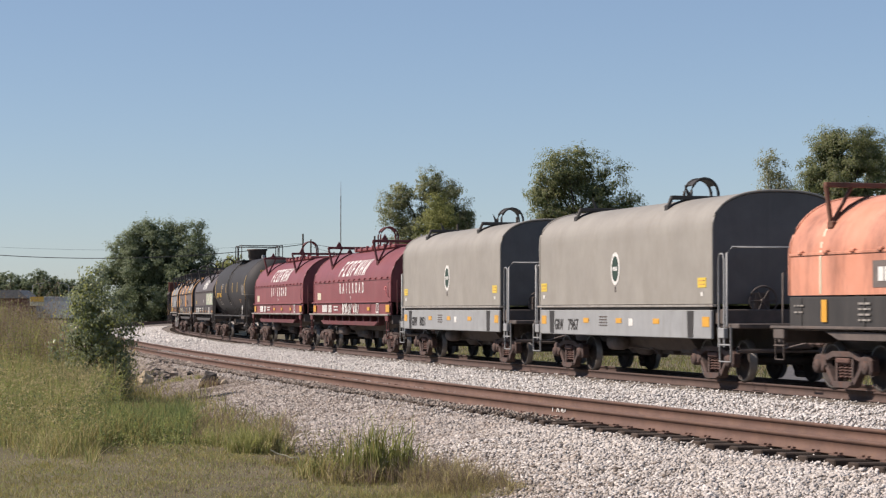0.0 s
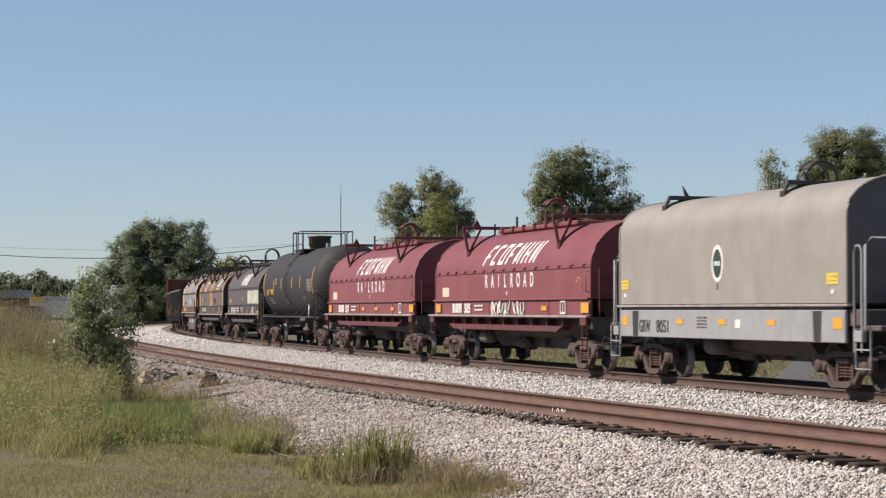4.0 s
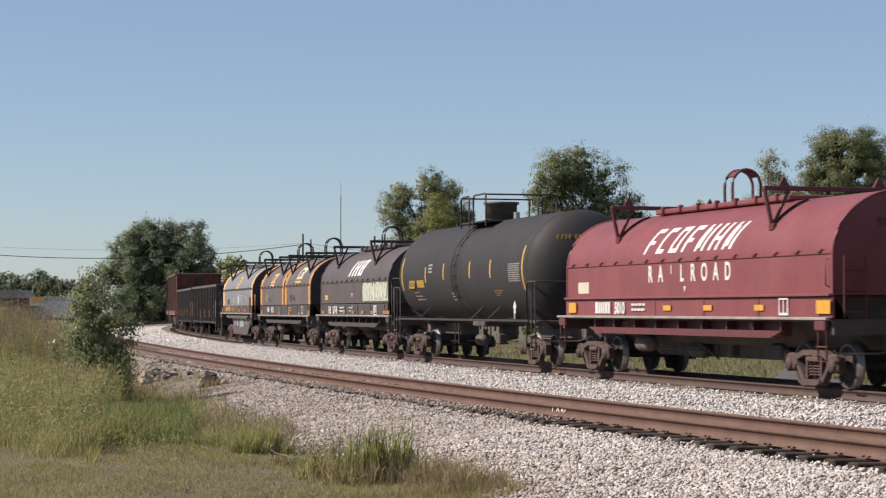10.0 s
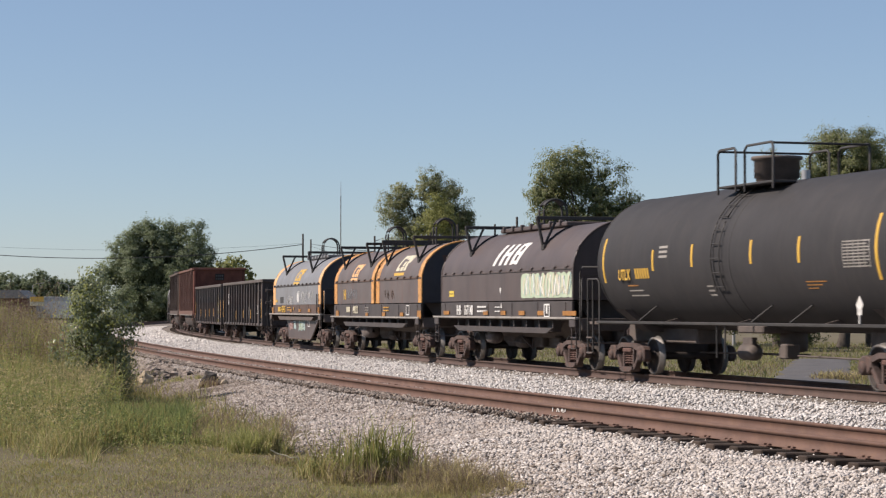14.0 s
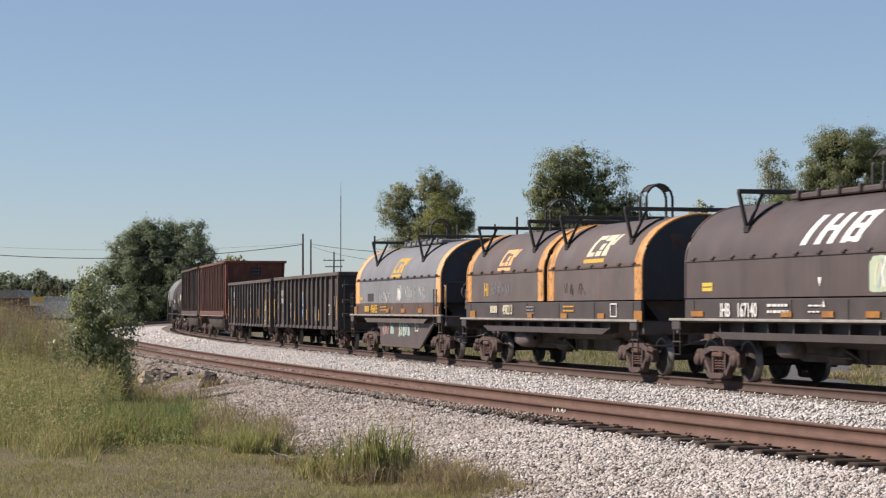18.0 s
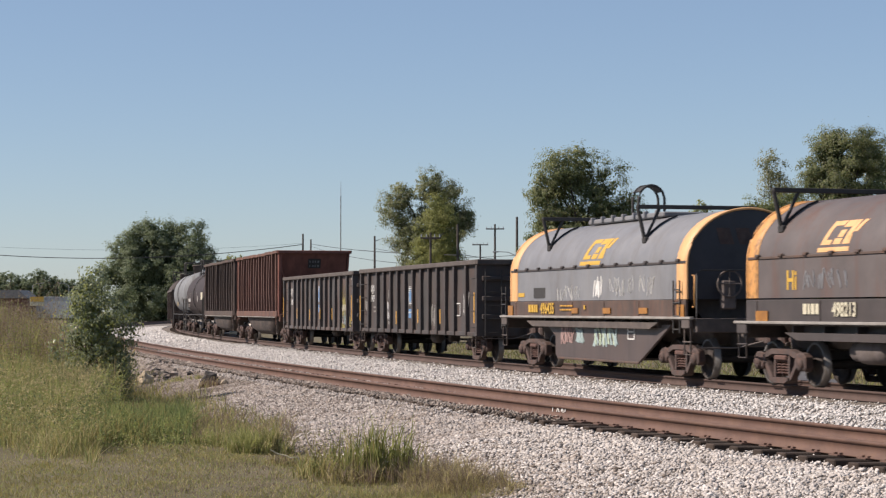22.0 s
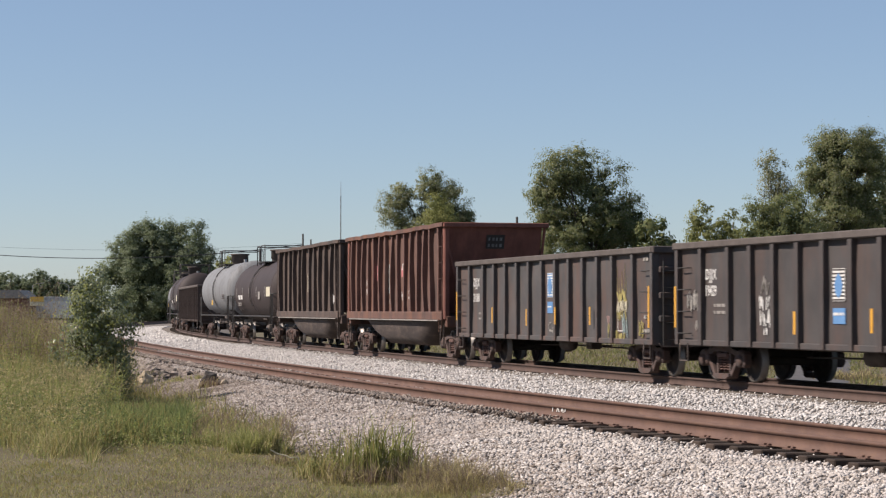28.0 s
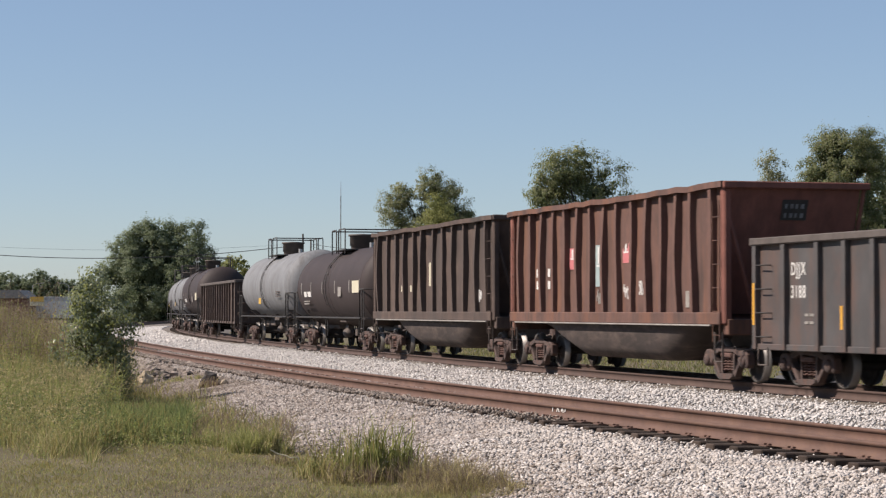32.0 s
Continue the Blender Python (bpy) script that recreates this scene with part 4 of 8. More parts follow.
    for hx in (hoop or ()):
        b = Shape()
        for dx in (-0.2, 0.2):
            pts = [(hx + dx, -0.32, ztop - 0.10), (hx + dx, -0.32, ztop + hoop_h - 0.36)]
            pts += [(hx + dx, 0.32 * math.cos(a), ztop + hoop_h - 0.36 + 0.34 * math.sin(a)) for a in np.linspace(math.pi * 0.95, 0.05 * math.pi, 9)]
            pts += [(hx + dx, 0.32, ztop + hoop_h - 0.36), (hx + dx, 0.32, ztop - 0.10)]
            b.path(pts, 0.032, 6)
        arc = [(0.32 * math.cos(a), ztop + hoop_h - 0.36 + 0.34 * math.sin(a)) for a in np.linspace(math.pi * 0.8, 0.2 * math.pi, 8)]
        b.prism(arc + [(p[0] * 0.94, p[1] - 0.025) for p in arc[::-1]], 0, hx - 0.22, hx + 0.22)
        part("guide_hoop", b, steel, h, "arched steel guide hoop on the ridge")
    if ridge:
        r = Shape().box((ridge[0] + ridge[1]) / 2, 0, ztop + 0.03, ridge[1] - ridge[0], 1.0, 0.12, 0.03)
        for i in range(7):
            r.box(ridge[0] + (i + 0.5) * (ridge[1] - ridge[0]) / 7, -0.5, ztop + 0.06, 0.08, 0.12, 0.16, 0.02)
        part("ridge", r, mat, h)
    return h


def coil_frame(car, half, sill_mat, deck_z, top_z, bottom_z, x0, x1, edge_mat, under_mat, width=1.5):
    """Centre sill, side sills, deck with a pale edge, end platforms with steps."""
    part("centre_sill", Shape().box(0, 0, 0.88, 2 * half, 0.55, 0.42, 0.02), M["under"], car)
    part("cradle", Shape().prism([(-1.2, top_z), (1.2, top_z), (0.5, 0.72), (-0.5, 0.72)], 0, x0 + 0.4, x1 - 0.4), M["under"], car)
    for d in (-1, 1):
        s = Shape().box((x0 + x1) / 2, d * (width - 0.05), (top_z + deck_z) / 2, x1 - x0 - 0.06, 0.06, top_z - deck_z - 0.02, 0.01)
        for xx in np.linspace(x0 + 0.5, x1 - 0.5, 6):
            s.box(xx, d * (width - 0.035), (top_z + deck_z) / 2, 0.05, 0.066, top_z - deck_z - 0.05, 0.008)
        part("side_sill", s, sill_mat, car)
        lower = Shape().prism([(-half + 1.9, deck_z - 0.02), (half - 1.9, deck_z - 0.02), (half - 2.5, bottom_z), (-half + 2.5, bottom_z)], 1, d * (width - 0.34) - 0.03, d * (width - 0.34) + 0.03)
        for xx in np.linspace(-half + 2.2, half - 2.2, 9):
            lower.box(xx, d * (width - 0.22), (deck_z + bottom_z) / 2, 0.05, 0.22, deck_z - bottom_z - 0.02, 0.01)
        part("lower_sill", lower, under_mat, car)
        k = half - 2.0
        flange = Shape().prism([(-k, bottom_z + 0.12), (k, bottom_z + 0.12), (k - 0.5, bottom_z - 0.02), (-k + 0.5, bottom_z - 0.02)], 1, d * (width - 0.06) - 0.02, d * (width - 0.06) + 0.02)
        part("sill_flange", flange.box(0, d * (width - 0.2), bottom_z, 2 * k - 1.1, 0.28, 0.03, 0.008), under_mat, car)
        part("deck_edge", Shape().box(0, d * (width + 0.0), deck_z, 2 * half, 0.1, 0.055, 0.01), edge_mat, car, "pale worn deck edge")
    part("deck", Shape().box(0, 0, deck_z - 0.03, 2 * half - 0.02, 2 * width - 0.14, 0.05, 0.01), M["under"], car)
    for d in (-1, 1):
        part("end_sill", Shape().box(d * (half - 0.12), 0, deck_z - 0.16, 0.22, 2 * width - 0.22, 0.28, 0.02), M["under"], car)
        part("sill_bracket", Shape().box(d * (half - 0.3), -width + 0.02, deck_z - 0.12, 0.42, 0.1, 0.2, 0.02), under_mat, car)
        for k in (-1, 1):
            st = Shape().path([(d * (half - 0.1), k * (width - 0.02), deck_z - 0.2), (d * (half - 0.1), k * (width - 0.02), 0.52), (d * (half - 0.44), k * (width - 0.02), 0.52), (d * (half - 0.44), k * (width - 0.02), deck_z - 0.2)], 0.018)
            st.box(d * (half - 0.27), k * (width - 0.02), 0.78, 0.42, 0.05, 0.03)
            part("step", st, under_mat, car)


def end_gear(car, half, z, mat, side=1):
    """Handrails, brake wheel and stand on an end platform."""
    x = side * (half - 0.1)
    handrail(car, [(x, -1.3, z), (x, -1.3, z + 0.92), (x, -1.2, z + 1.0), (x, 1.2, z + 1.0), (x, 1.3, z + 0.92), (x, 1.3, z)], mat, 0.016)
    w = Shape().path([(x - side * 0.18, 0.45 + 0.26 * math.cos(a), z + 0.9 + 0.26 * math.sin(a)) for a in np.linspace(0, 2 * math.pi, 17)], 0.014)
    for k in range(3):
        w.rod((x - side * 0.18, 0.45, z + 0.9), (x - side * 0.18, 0.45 + 0.26 * math.cos(k * 2.1), z + 0.9 + 0.26 * math.sin(k * 2.1)), 0.012, 5)
    w.rod((x - side * 0.2, 0.45, z + 0.9), (x - side * 0.5, 0.45, z + 0.9), 0.03)
    part("brake_wheel", w, mat, car)


def grey_coil_car(mid, number, label):
    car = new_car("coil_car", label, "freight car", mid, 8.9, 6.3)
    prof = hood_profile(1.48, 1.56, 3.02, 3.84, 2.5, 26)
    hood(car, -5.45, 5.4, prof, M["grey"], brackets=(-3.5, 2.3), hoop=(1.3,), steel=M["black"], hoop_h=0.50, bracket_z=3.84, foot_at=0.90, reach=1.10, peaks="slim", end_mat=M["grey_end_shaded"])
    part("centre_sill", Shape().box(0, 0, 0.88, 12.5, 0.55, 0.42, 0.02), M["under"], car)
    for d in (-1, 1):
        s = Shape().box(0, d * 1.47, 1.145, 10.7, 0.07, 0.58, 0.015)
        part("side_sill", s, M["grey_sill"], car, "light grey side sill")
        part("hood_flange", Shape().box(0, d * 1.49, 1.52, 11.0, 0.10, 0.05, 0.01), M["edge"], car)
        part("sill_gap", Shape().box(0, d * 1.44, 1.465, 10.5, 0.06, 0.07, 0.01), M["under"], car)
        for x in (-4.45, 4.3):
            part("sill_post", Shape().prism([(x - 0.17, 1.42), (x + 0.17, 1.42), (x + 0.13, 0.88), (x - 0.13, 0.88)], 1, d * 1.50 - 0.015, d * 1.50 + 0.015), M["black"], car)
    part("floor", Shape().box(0, 0, 1.3, 11.4, 2.8, 0.3, 0.02), M["under"], car)
    part("cradle", Shape().prism([(-1.1, 1.2), (1.1, 1.2), (0.6, 0.55), (-0.6, 0.55)], 0, -2.4, 2.6), M["under"], car)
    for d in (-1, 1):
        part("end_platform", Shape().box(d * 5.9, 0, 1.12, 0.9, 2.7, 0.10, 0.02), M["under"], car)
        for k in (-1, 1):
            y = k * 1.42
            handrail(car, [(d * 5.55, y, 0.7), (d * 5.55, y, 2.45), (d * 5.62, y, 2.55), (d * 5.75, y, 2.55), (d * 5.82, y, 2.45), (d * 5.82, y, 0.7)], M["grey_sill"], 0.02)
            st = Shape().path([(d * 5.6, y, 1.1), (d * 5.6, y, 0.42), (d * 6.15, y, 0.42), (d * 6.15, y, 1.1)], 0.022).box(d * 5.88, y, 0.75, 0.5, 0.06, 0.03).box(d * 5.75, y, 0.98, 0.3, 0.1, 0.2)
            part("step", st, M["grey_sill"], car)
        handrail(car, [(d * 5.95, -1.42, 1.1), (d * 5.95, -1.42, 2.55), (d * 5.95, -1.3, 2.68), (d * 5.95, 1.3, 2.68), (d * 5.95, 1.42, 2.55), (d * 5.95, 1.42, 1.1)], M["grey_sill"], 0.022)
        part("cross_bar", Shape().rod((d * 6.15, -1.3, 0.62), (d * 6.15, 1.3, 0.62), 0.03), M["under"], car)
    bw = Shape().path([(5.66, -0.5 + 0.29 * math.cos(a), 1.62 + 0.29 * math.sin(a)) for a in np.linspace(0, 2 * math.pi, 25)], 0.022, 6)
    for a in np.linspace(0, 2 * math.pi, 7)[:-1]:
        bw.rod((5.62, -0.5, 1.62), (5.66, -0.5 + 0.28 * math.cos(a), 1.62 + 0.28 * math.sin(a)), 0.014, 5)
    bw.rod((5.36, -0.5, 1.62), (5.68, -0.5, 1.62), 0.05, 8)
    part("brake_wheel", bw, M["under"], car, "black spoked brake wheel")
    part("brake_gear", Shape().box(5.5, -0.5, 1.45, 0.18, 0.36, 0.7, 0.03), M["under"], car)
    y = -1.482
    e = Shape().prism([(-0.12 + 0.28 * math.cos(a), 2.36 + 0.37 * math.sin(a)) for a in np.linspace(0, 2 * math.pi, 33)[:-1]], 1, y - 0.006, y + 0.004)
    part("emblem", e, M["white"], car, "oval emblem, white rim round a dark green field")
    e = Shape().prism([(-0.12 + 0.205 * math.cos(a), 2.36 + 0.285 * math.sin(a)) for a in np.linspace(0, 2 * math.pi, 33)[:-1]], 1, y - 0.010, y + 0.004)
    part("emblem_field", e, M["emblem_green"], car)
    for q in (-0.22, -0.12, -0.02):
        plate(car, "emblem_bar", q, 2.36, 0.07, 0.09, M["white"], y - 0.007)
    plate(car, "stencil", -0.12, 1.90, 0.07, 0.12, M["under"], y)
    for x in (-5.12, 4.85):
        plate(car, "warning_label", x, 1.99, 0.44, 0.2, M["label_yellow"], y, "yellow warning label")
        for k in range(2):
            plate(car, "label_line", x, 2.03 - 0.075 * k, 0.34, 0.018, M["yellow_worn"], y - 0.004)
        plate(car, "stencil", x, 1.76, 0.12, 0.08, M["white"], y)
    y = -1.508
    for x, w in ((-5.05, 0.34), (-2.0, 0.36), (0.15, 0.36), (2.4, 0.36), (5.1, 0.36)):
        plate(car, "reflector", x, 1.2, w, 0.2 if abs(x) > 5 else 0.11, M["reflector"], y, "amber reflector")
    lettering(car, number, -2.9, 0.97, 0.27, M["black"], y, 0.98, bold=0.01)
    lettering(car, "GRW", -3.92, 0.97, 0.27, M["black"], y, 0.7, bold=0.01)
    bars(car, -0.85, 1.27, 0.5, 4, M["under"], y, 0.03, 0.035)
    plate(car, "stencil", 0.9, 1.17, 0.24, 0.16, M["white"], y)
    return car


def maroon_coil_car(mid, number, label, tag=False, chipped=False):
    off, half = 0.3, 7.2
    car = new_car("coil_car", label, "freight car", mid, 11.6, half)
    prof = hood_profile(1.40, 1.70, 2.42, 3.60, 2.0, 26)
    x0, x1 = -7.0 + off, 7.0 + off
    hood(car, x0, x1, prof, M["maroon"], seam=2.46, brackets=(-3.7, 4.45), hoop=(0.35,), ridge=(-3.3, 3.6), steel=M["maroon_dark"], peaks=True, end_bars=(M["truck"], 2.95, 0.14, 1.0, 7))
    # lower sill and flange: the deck's shade is put into the darker maroon
    coil_frame(car, half, M["maroon"], 1.28, 1.68, 0.93, x0 - 0.05, x1 + 0.05, M["edge"], M["maroon_dark"], width=1.45)
    # dull amber here holds the shade under the deck, put into the colour
    for x in (-3.6, -1.4, 1.0, 3.4):
        plate(car, "reflector", x, 1.12, 0.42, 0.13, M["reflector_dirty_shaded"], -1.145, "amber reflector in the lower sill, its shade in the colour")
    part("hood_skirt", Shape().box(off, -1.44, 1.705, x1 - x0, 0.10, 0.05, 0.01), M["maroon"], car)
    end_gear(car, half, 1.28, M["maroon_dark"], 1)
    ladder(car, x1 + 0.06, -1.0, 1.3, 2.4, M["maroon_dark"], along="y")
    handrail(car, [(x1 - 0.15, -1.41, 1.85), (x1 - 0.15, -1.47, 1.88), (x1 - 0.15, -1.47, 2.32), (x1 - 0.15, -1.41, 2.35)], M["maroon_dark"], 0.014)
    plate(car, "patch_panel", -5.55, 1.95, 0.72, 0.26, M["cream"], -1.402, "pale cream painted patch")
    # the company name becomes slanting bars; the plain word below it is lettered
    for i in range(7):
        a = -1.85 + i * 0.70
        patch(car, "name_bar", prof, a, a + 0.125, 2.64, 3.18, M["white"], slant=0.36, label="slanting white bars of a painted name" if i == 0 else "")
        if i in (0, 1, 2, 3):
            patch(car, "name_bar", prof, a + 0.125 + 0.30, a + 0.42 + 0.30, 3.09, 3.18, M["white"], slant=0.06, rows=2)
        if i in (1, 2):
            patch(car, "name_bar", prof, a + 0.125, a + 0.40, 2.64, 2.73, M["white"], slant=0.06, rows=2)
        if i in (0, 3, 5):
            patch(car, "name_bar", prof, a + 0.125 + 0.12, a + 0.36 + 0.12, 2.84, 2.92, M["white"], slant=0.05, rows=2)
        if i in (2, 4, 5, 6):
            patch(car, "name_bar", prof, a + 0.34, a + 0.46, 2.64, 3.18, M["white"], slant=0.36)
        if i in (4, 6):
            patch(car, "name_bar", prof, a + 0.18, a + 0.28, 2.70, 3.10, M["white"], slant=0.24)
    text = "RAILROAD"
    for i, ch in enumerate(text):
        lettering(car, ch, -1.35 + i * 0.585, 2.04 + (0.16 if chipped and i == 2 else 0.0), 0.36 if not (chipped and i == 2) else 0.19, M["white"], -1.402, 0.80)
    arrow(car, 0.55, 1.87, M["white"], -1.402, 0.055)
    y = -1.452
    lettering(car, number, -3.08, 1.36, 0.26, M["white"], y, 0.88, bold=0.05)
    bars(car, -4.15, 1.36, 0.95, 1, M["white"], y, 0.26)
    bars(car, -1.95, 1.53, 0.8, 2, M["white"], y, 0.05, 0.06)
    for x, w in ((-6.15, 0.5), (7.05, 0.55)):
        plate(car, "reflector", x, 1.49, w, 0.24, M["reflector"], -1.468, "amber reflector panel")
    for x in ((3.9,) if tag else (-0.3, 1.85, 4.3)):
        plate(car, "reflector", x, 1.48, 0.42, 0.11, M["reflector"], y, "amber reflector")
    b = Shape()
    for x in (5.2, 5.38, 5.56):
        b.box(x, y, 1.50, 0.035, 0.012, 0.30, 0.003)
    b.box(5.38, y, 1.64, 0.40, 0.012, 0.03, 0.003).box(5.38, y, 1.36, 0.40, 0.012, 0.05, 0.003)
    part("data_box", b, M["white"], car, "white outlined data box")
    if tag:
        zigzag(car, 0.1, 1.48, 1.75, 0.40, [M["white"], M["white"], M["edge"]], y, 5, 18, 0.95)
        zigzag(car, 1.75, 1.48, 0.8, 0.40, [M["white"], M["white"], M["edge"]], y, 7, 8, 0.95)
        scrawl(car, 6.1 + off, 2.1, 0.5, 0.5, M["pink"], -1.402, 6, 4, 0.012)
    return car


def orange_coil_car(mid):
    half = 7.0
    car = new_car("coil_car", "faded orange coil car with a dark sill and rusty brackets", "freight car", mid, 10.0, half)
    prof = hood_profile(1.44, 1.70, 2.38, 3.52, 2.1, 26)
    x0, x1 = -6.35, 6.3
    hood(car, x0, x1, prof, M["orange"], seam=2.44, brackets=(-5.0, 3.3), hoop=(-0.6,), steel=M["rust_a"])
    coil_frame(car, half, M["black"], 1.12, 1.68, 0.93, x0, x1, M["under"], M["under"], width=1.47)
    end_gear(car, half, 1.2, M["under"], -1)
    patch(car, "strap", prof, -5.18, -5.10, 1.72, 3.05, M["cream"], "pale vertical strap line")
    plate(car, "name_panel", -2.4, 2.05, 1.7, 0.46, M["dusty"], -1.442, "grey-brown name panel with white bars")
    bars(car, -2.4, 1.93, 1.3, 1, M["white"], -1.45, 0.24)
    plate(car, "reflector", -4.95, 1.42, 0.2, 0.40, M["reflector"], -1.472, "amber reflector")
    bars(car, -3.5, 1.53, 0.42, 4, M["edge"], -1.472, 0.035, 0.06)
    bars(car, -5.9, 1.5, 0.4, 2, M["edge"], -1.472, 0.03, 0.09)
    return car


def black_coil_car(mid):
    half, off = 6.55, 0.1
    car = new_car("coil_car", "brown-black coil car with a pale green spray-painted panel", "freight car", mid, 10.1, half)
    prof = hood_profile(1.40, 1.68, 2.38, 3.60, 2.0, 26)
    x0, x1 = -6.0 + off, 6.05 + off
    hood(car, x0, x1, prof, M["ihb_hood"], seam=2.44, brackets=(-3.3, 3.3), hoop=(0.3,), ridge=(-2.9, 2.9), steel=M["black"])
    coil_frame(car, half, M["ihb_sill"], 1.24, 1.66, 0.88, x0, x1, M["edge"], M["ihb_sill"], width=1.45)
    end_gear(car, half, 1.25, M["black"], 1)
    handrail(car, [(half + 0.1, -1.4, 0.7), (half + 0.1, -1.4, 2.3), (half + 0.25, -1.4, 2.45), (half + 0.25, 1.4, 2.45)], M["black"], 0.02)
    for i, (w, d) in enumerate(((0.24, 0.0), (0.24, 0.55), (0.24, 1.05), (0.24, 1.55), (0.22, 2.0))):
        patch(car, "name_bar", prof, -0.75 + d, -0.75 + d + w, 2.62, 3.16, M["white"], slant=0.42, label="large slanting white letters as bars" if i == 0 else "")
    patch(car, "name_bar", prof, 0.2, 0.55, 2.86, 2.95, M["white"], slant=0.06, rows=2)
    for a in (2.64, 2.87, 3.09):
        patch(car, "name_bar", prof, 1.05 + (a - 2.62) * 0.78, 1.5 + (a - 2.62) * 0.78, a, a + 0.08, M["white"], slant=0.05, rows=2)
    g = Shape()
    rng = random.Random(8)
    n = 30
    up = [(1.95 + 4.1 * i / n, 2.36 + (rng.uniform(-0.16, 0.02) if i % 3 == 0 else 0.0)) for i in range(n + 1)]
    dn = [(1.95 + 4.1 * i / n, 1.74 + (rng.uniform(0, 0.05) if i % 4 == 0 else 0.0)) for i in range(n + 1)]
    g.prism(dn + up[::-1], 1, -1.406, -1.398)
    part("spray_paint_panel", g, M["green_tag"], car, "pale green spray-painted panel")
    zigzag(car, 4.0, 2.06, 4.0, 0.62, [M["cream"], M["aqua_tag"], M["cream"], M["white"]], -1.405, 12, 34)
    plate(car, "warning_label", -4.8, 1.9, 0.5, 0.17, M["label_yellow"], -1.402, "yellow warning label")
    plate(car, "label_line", -4.8, 1.9, 0.42, 0.02, M["csx_sill"], -1.407)
    arrow(car, 0.1, 1.95, M["white"], -1.402)
    arrow(car, 0.35, 1.55, M["white"], -1.452, 0.06, 1)
    y = -1.452
    lettering(car, "167140", -2.85, 1.31, 0.27, M["white"], y, 0.82)
    lettering(car, "IHB", -3.85, 1.31, 0.27, M["white"], y, 0.82)
    bars(car, -1.5, 1.50, 0.9, 2, M["white"], y, 0.05, 0.07)
    bars(car, 0.0, 1.50, 0.5, 2, M["white"], y, 0.03, 0.08)
    for x, w in ((-5.2, 0.6), (-1.15, 0.45), (0.5, 0.45), (2.15, 0.5), (3.75, 0.5), (6.0, 1.0)):
        plate(car, "reflector", x, 1.36, w, 0.11, M["reflector_dirty_shaded"], y, "grimy amber reflector")
    b = Shape().box(4.05, y, 1.42, 0.05, 0.012, 0.32, 0.003).box(4.45, y, 1.42, 0.05, 0.012, 0.32, 0.003).box(4.25, y, 1.57, 0.45, 0.012, 0.04, 0.003).box(4.25, y, 1.27, 0.45, 0.012, 0.04, 0.003).box(4.25, y, 1.45, 0.12, 0.012, 0.2, 0.003)
    part("data_box", b, M["white"], car, "white outlined data box")
    return car


def slanted_mark(car, prof, x, z, w, h, mat, label):
    """A railway's slanting block mark, drawn as plain shapes."""
    s = h * 0.55
    patch(car, "mark", prof, x - w * 0.5, x - w * 0.38, z, z + h, mat, label, s)
    patch(car, "mark", prof, x - w * 0.38, x - w * 0.20, z, z + h * 0.2, mat, "", s * 0.2, rows=2)
    patch(car, "mark", prof, x - w * 0.38 + s * 0.8, x - w * 0.14 + s * 0.8, z + h * 0.8, z + h, mat, "", s * 0.2, rows=2)
    patch(car, "mark", prof, x - w * 0.14, x + w * 0.08, z, z + h * 0.25, mat, "", s * 0.25, rows=2)
    patch(car, "mark", prof, x - w * 0.10 + s * 0.3, x + w * 0.06 + s * 0.3, z + h * 0.3, z + h * 0.6, mat, "", s * 0.3, rows=2)
    patch(car, "mark", prof, x - w * 0.10 + s * 0.7, x + w * 0.16 + s * 0.7, z + h * 0.72, z + h, mat, "", s * 0.28, rows=2)
    patch(car, "mark", prof, x + w * 0.14, x + w * 0.28, z, z + h, mat, "", s)
    patch(car, "mark", prof, x + w * 0.28 + s * 0.5, x + w * 0.40 + s * 0.5, z + h * 0.5, z + h, mat, "", s * 0.9)
    patch(car, "mark", prof, x + w * 0.28, x + w * 0.36, z, z + h * 0.4, mat, "", s * 0.1, rows=2)


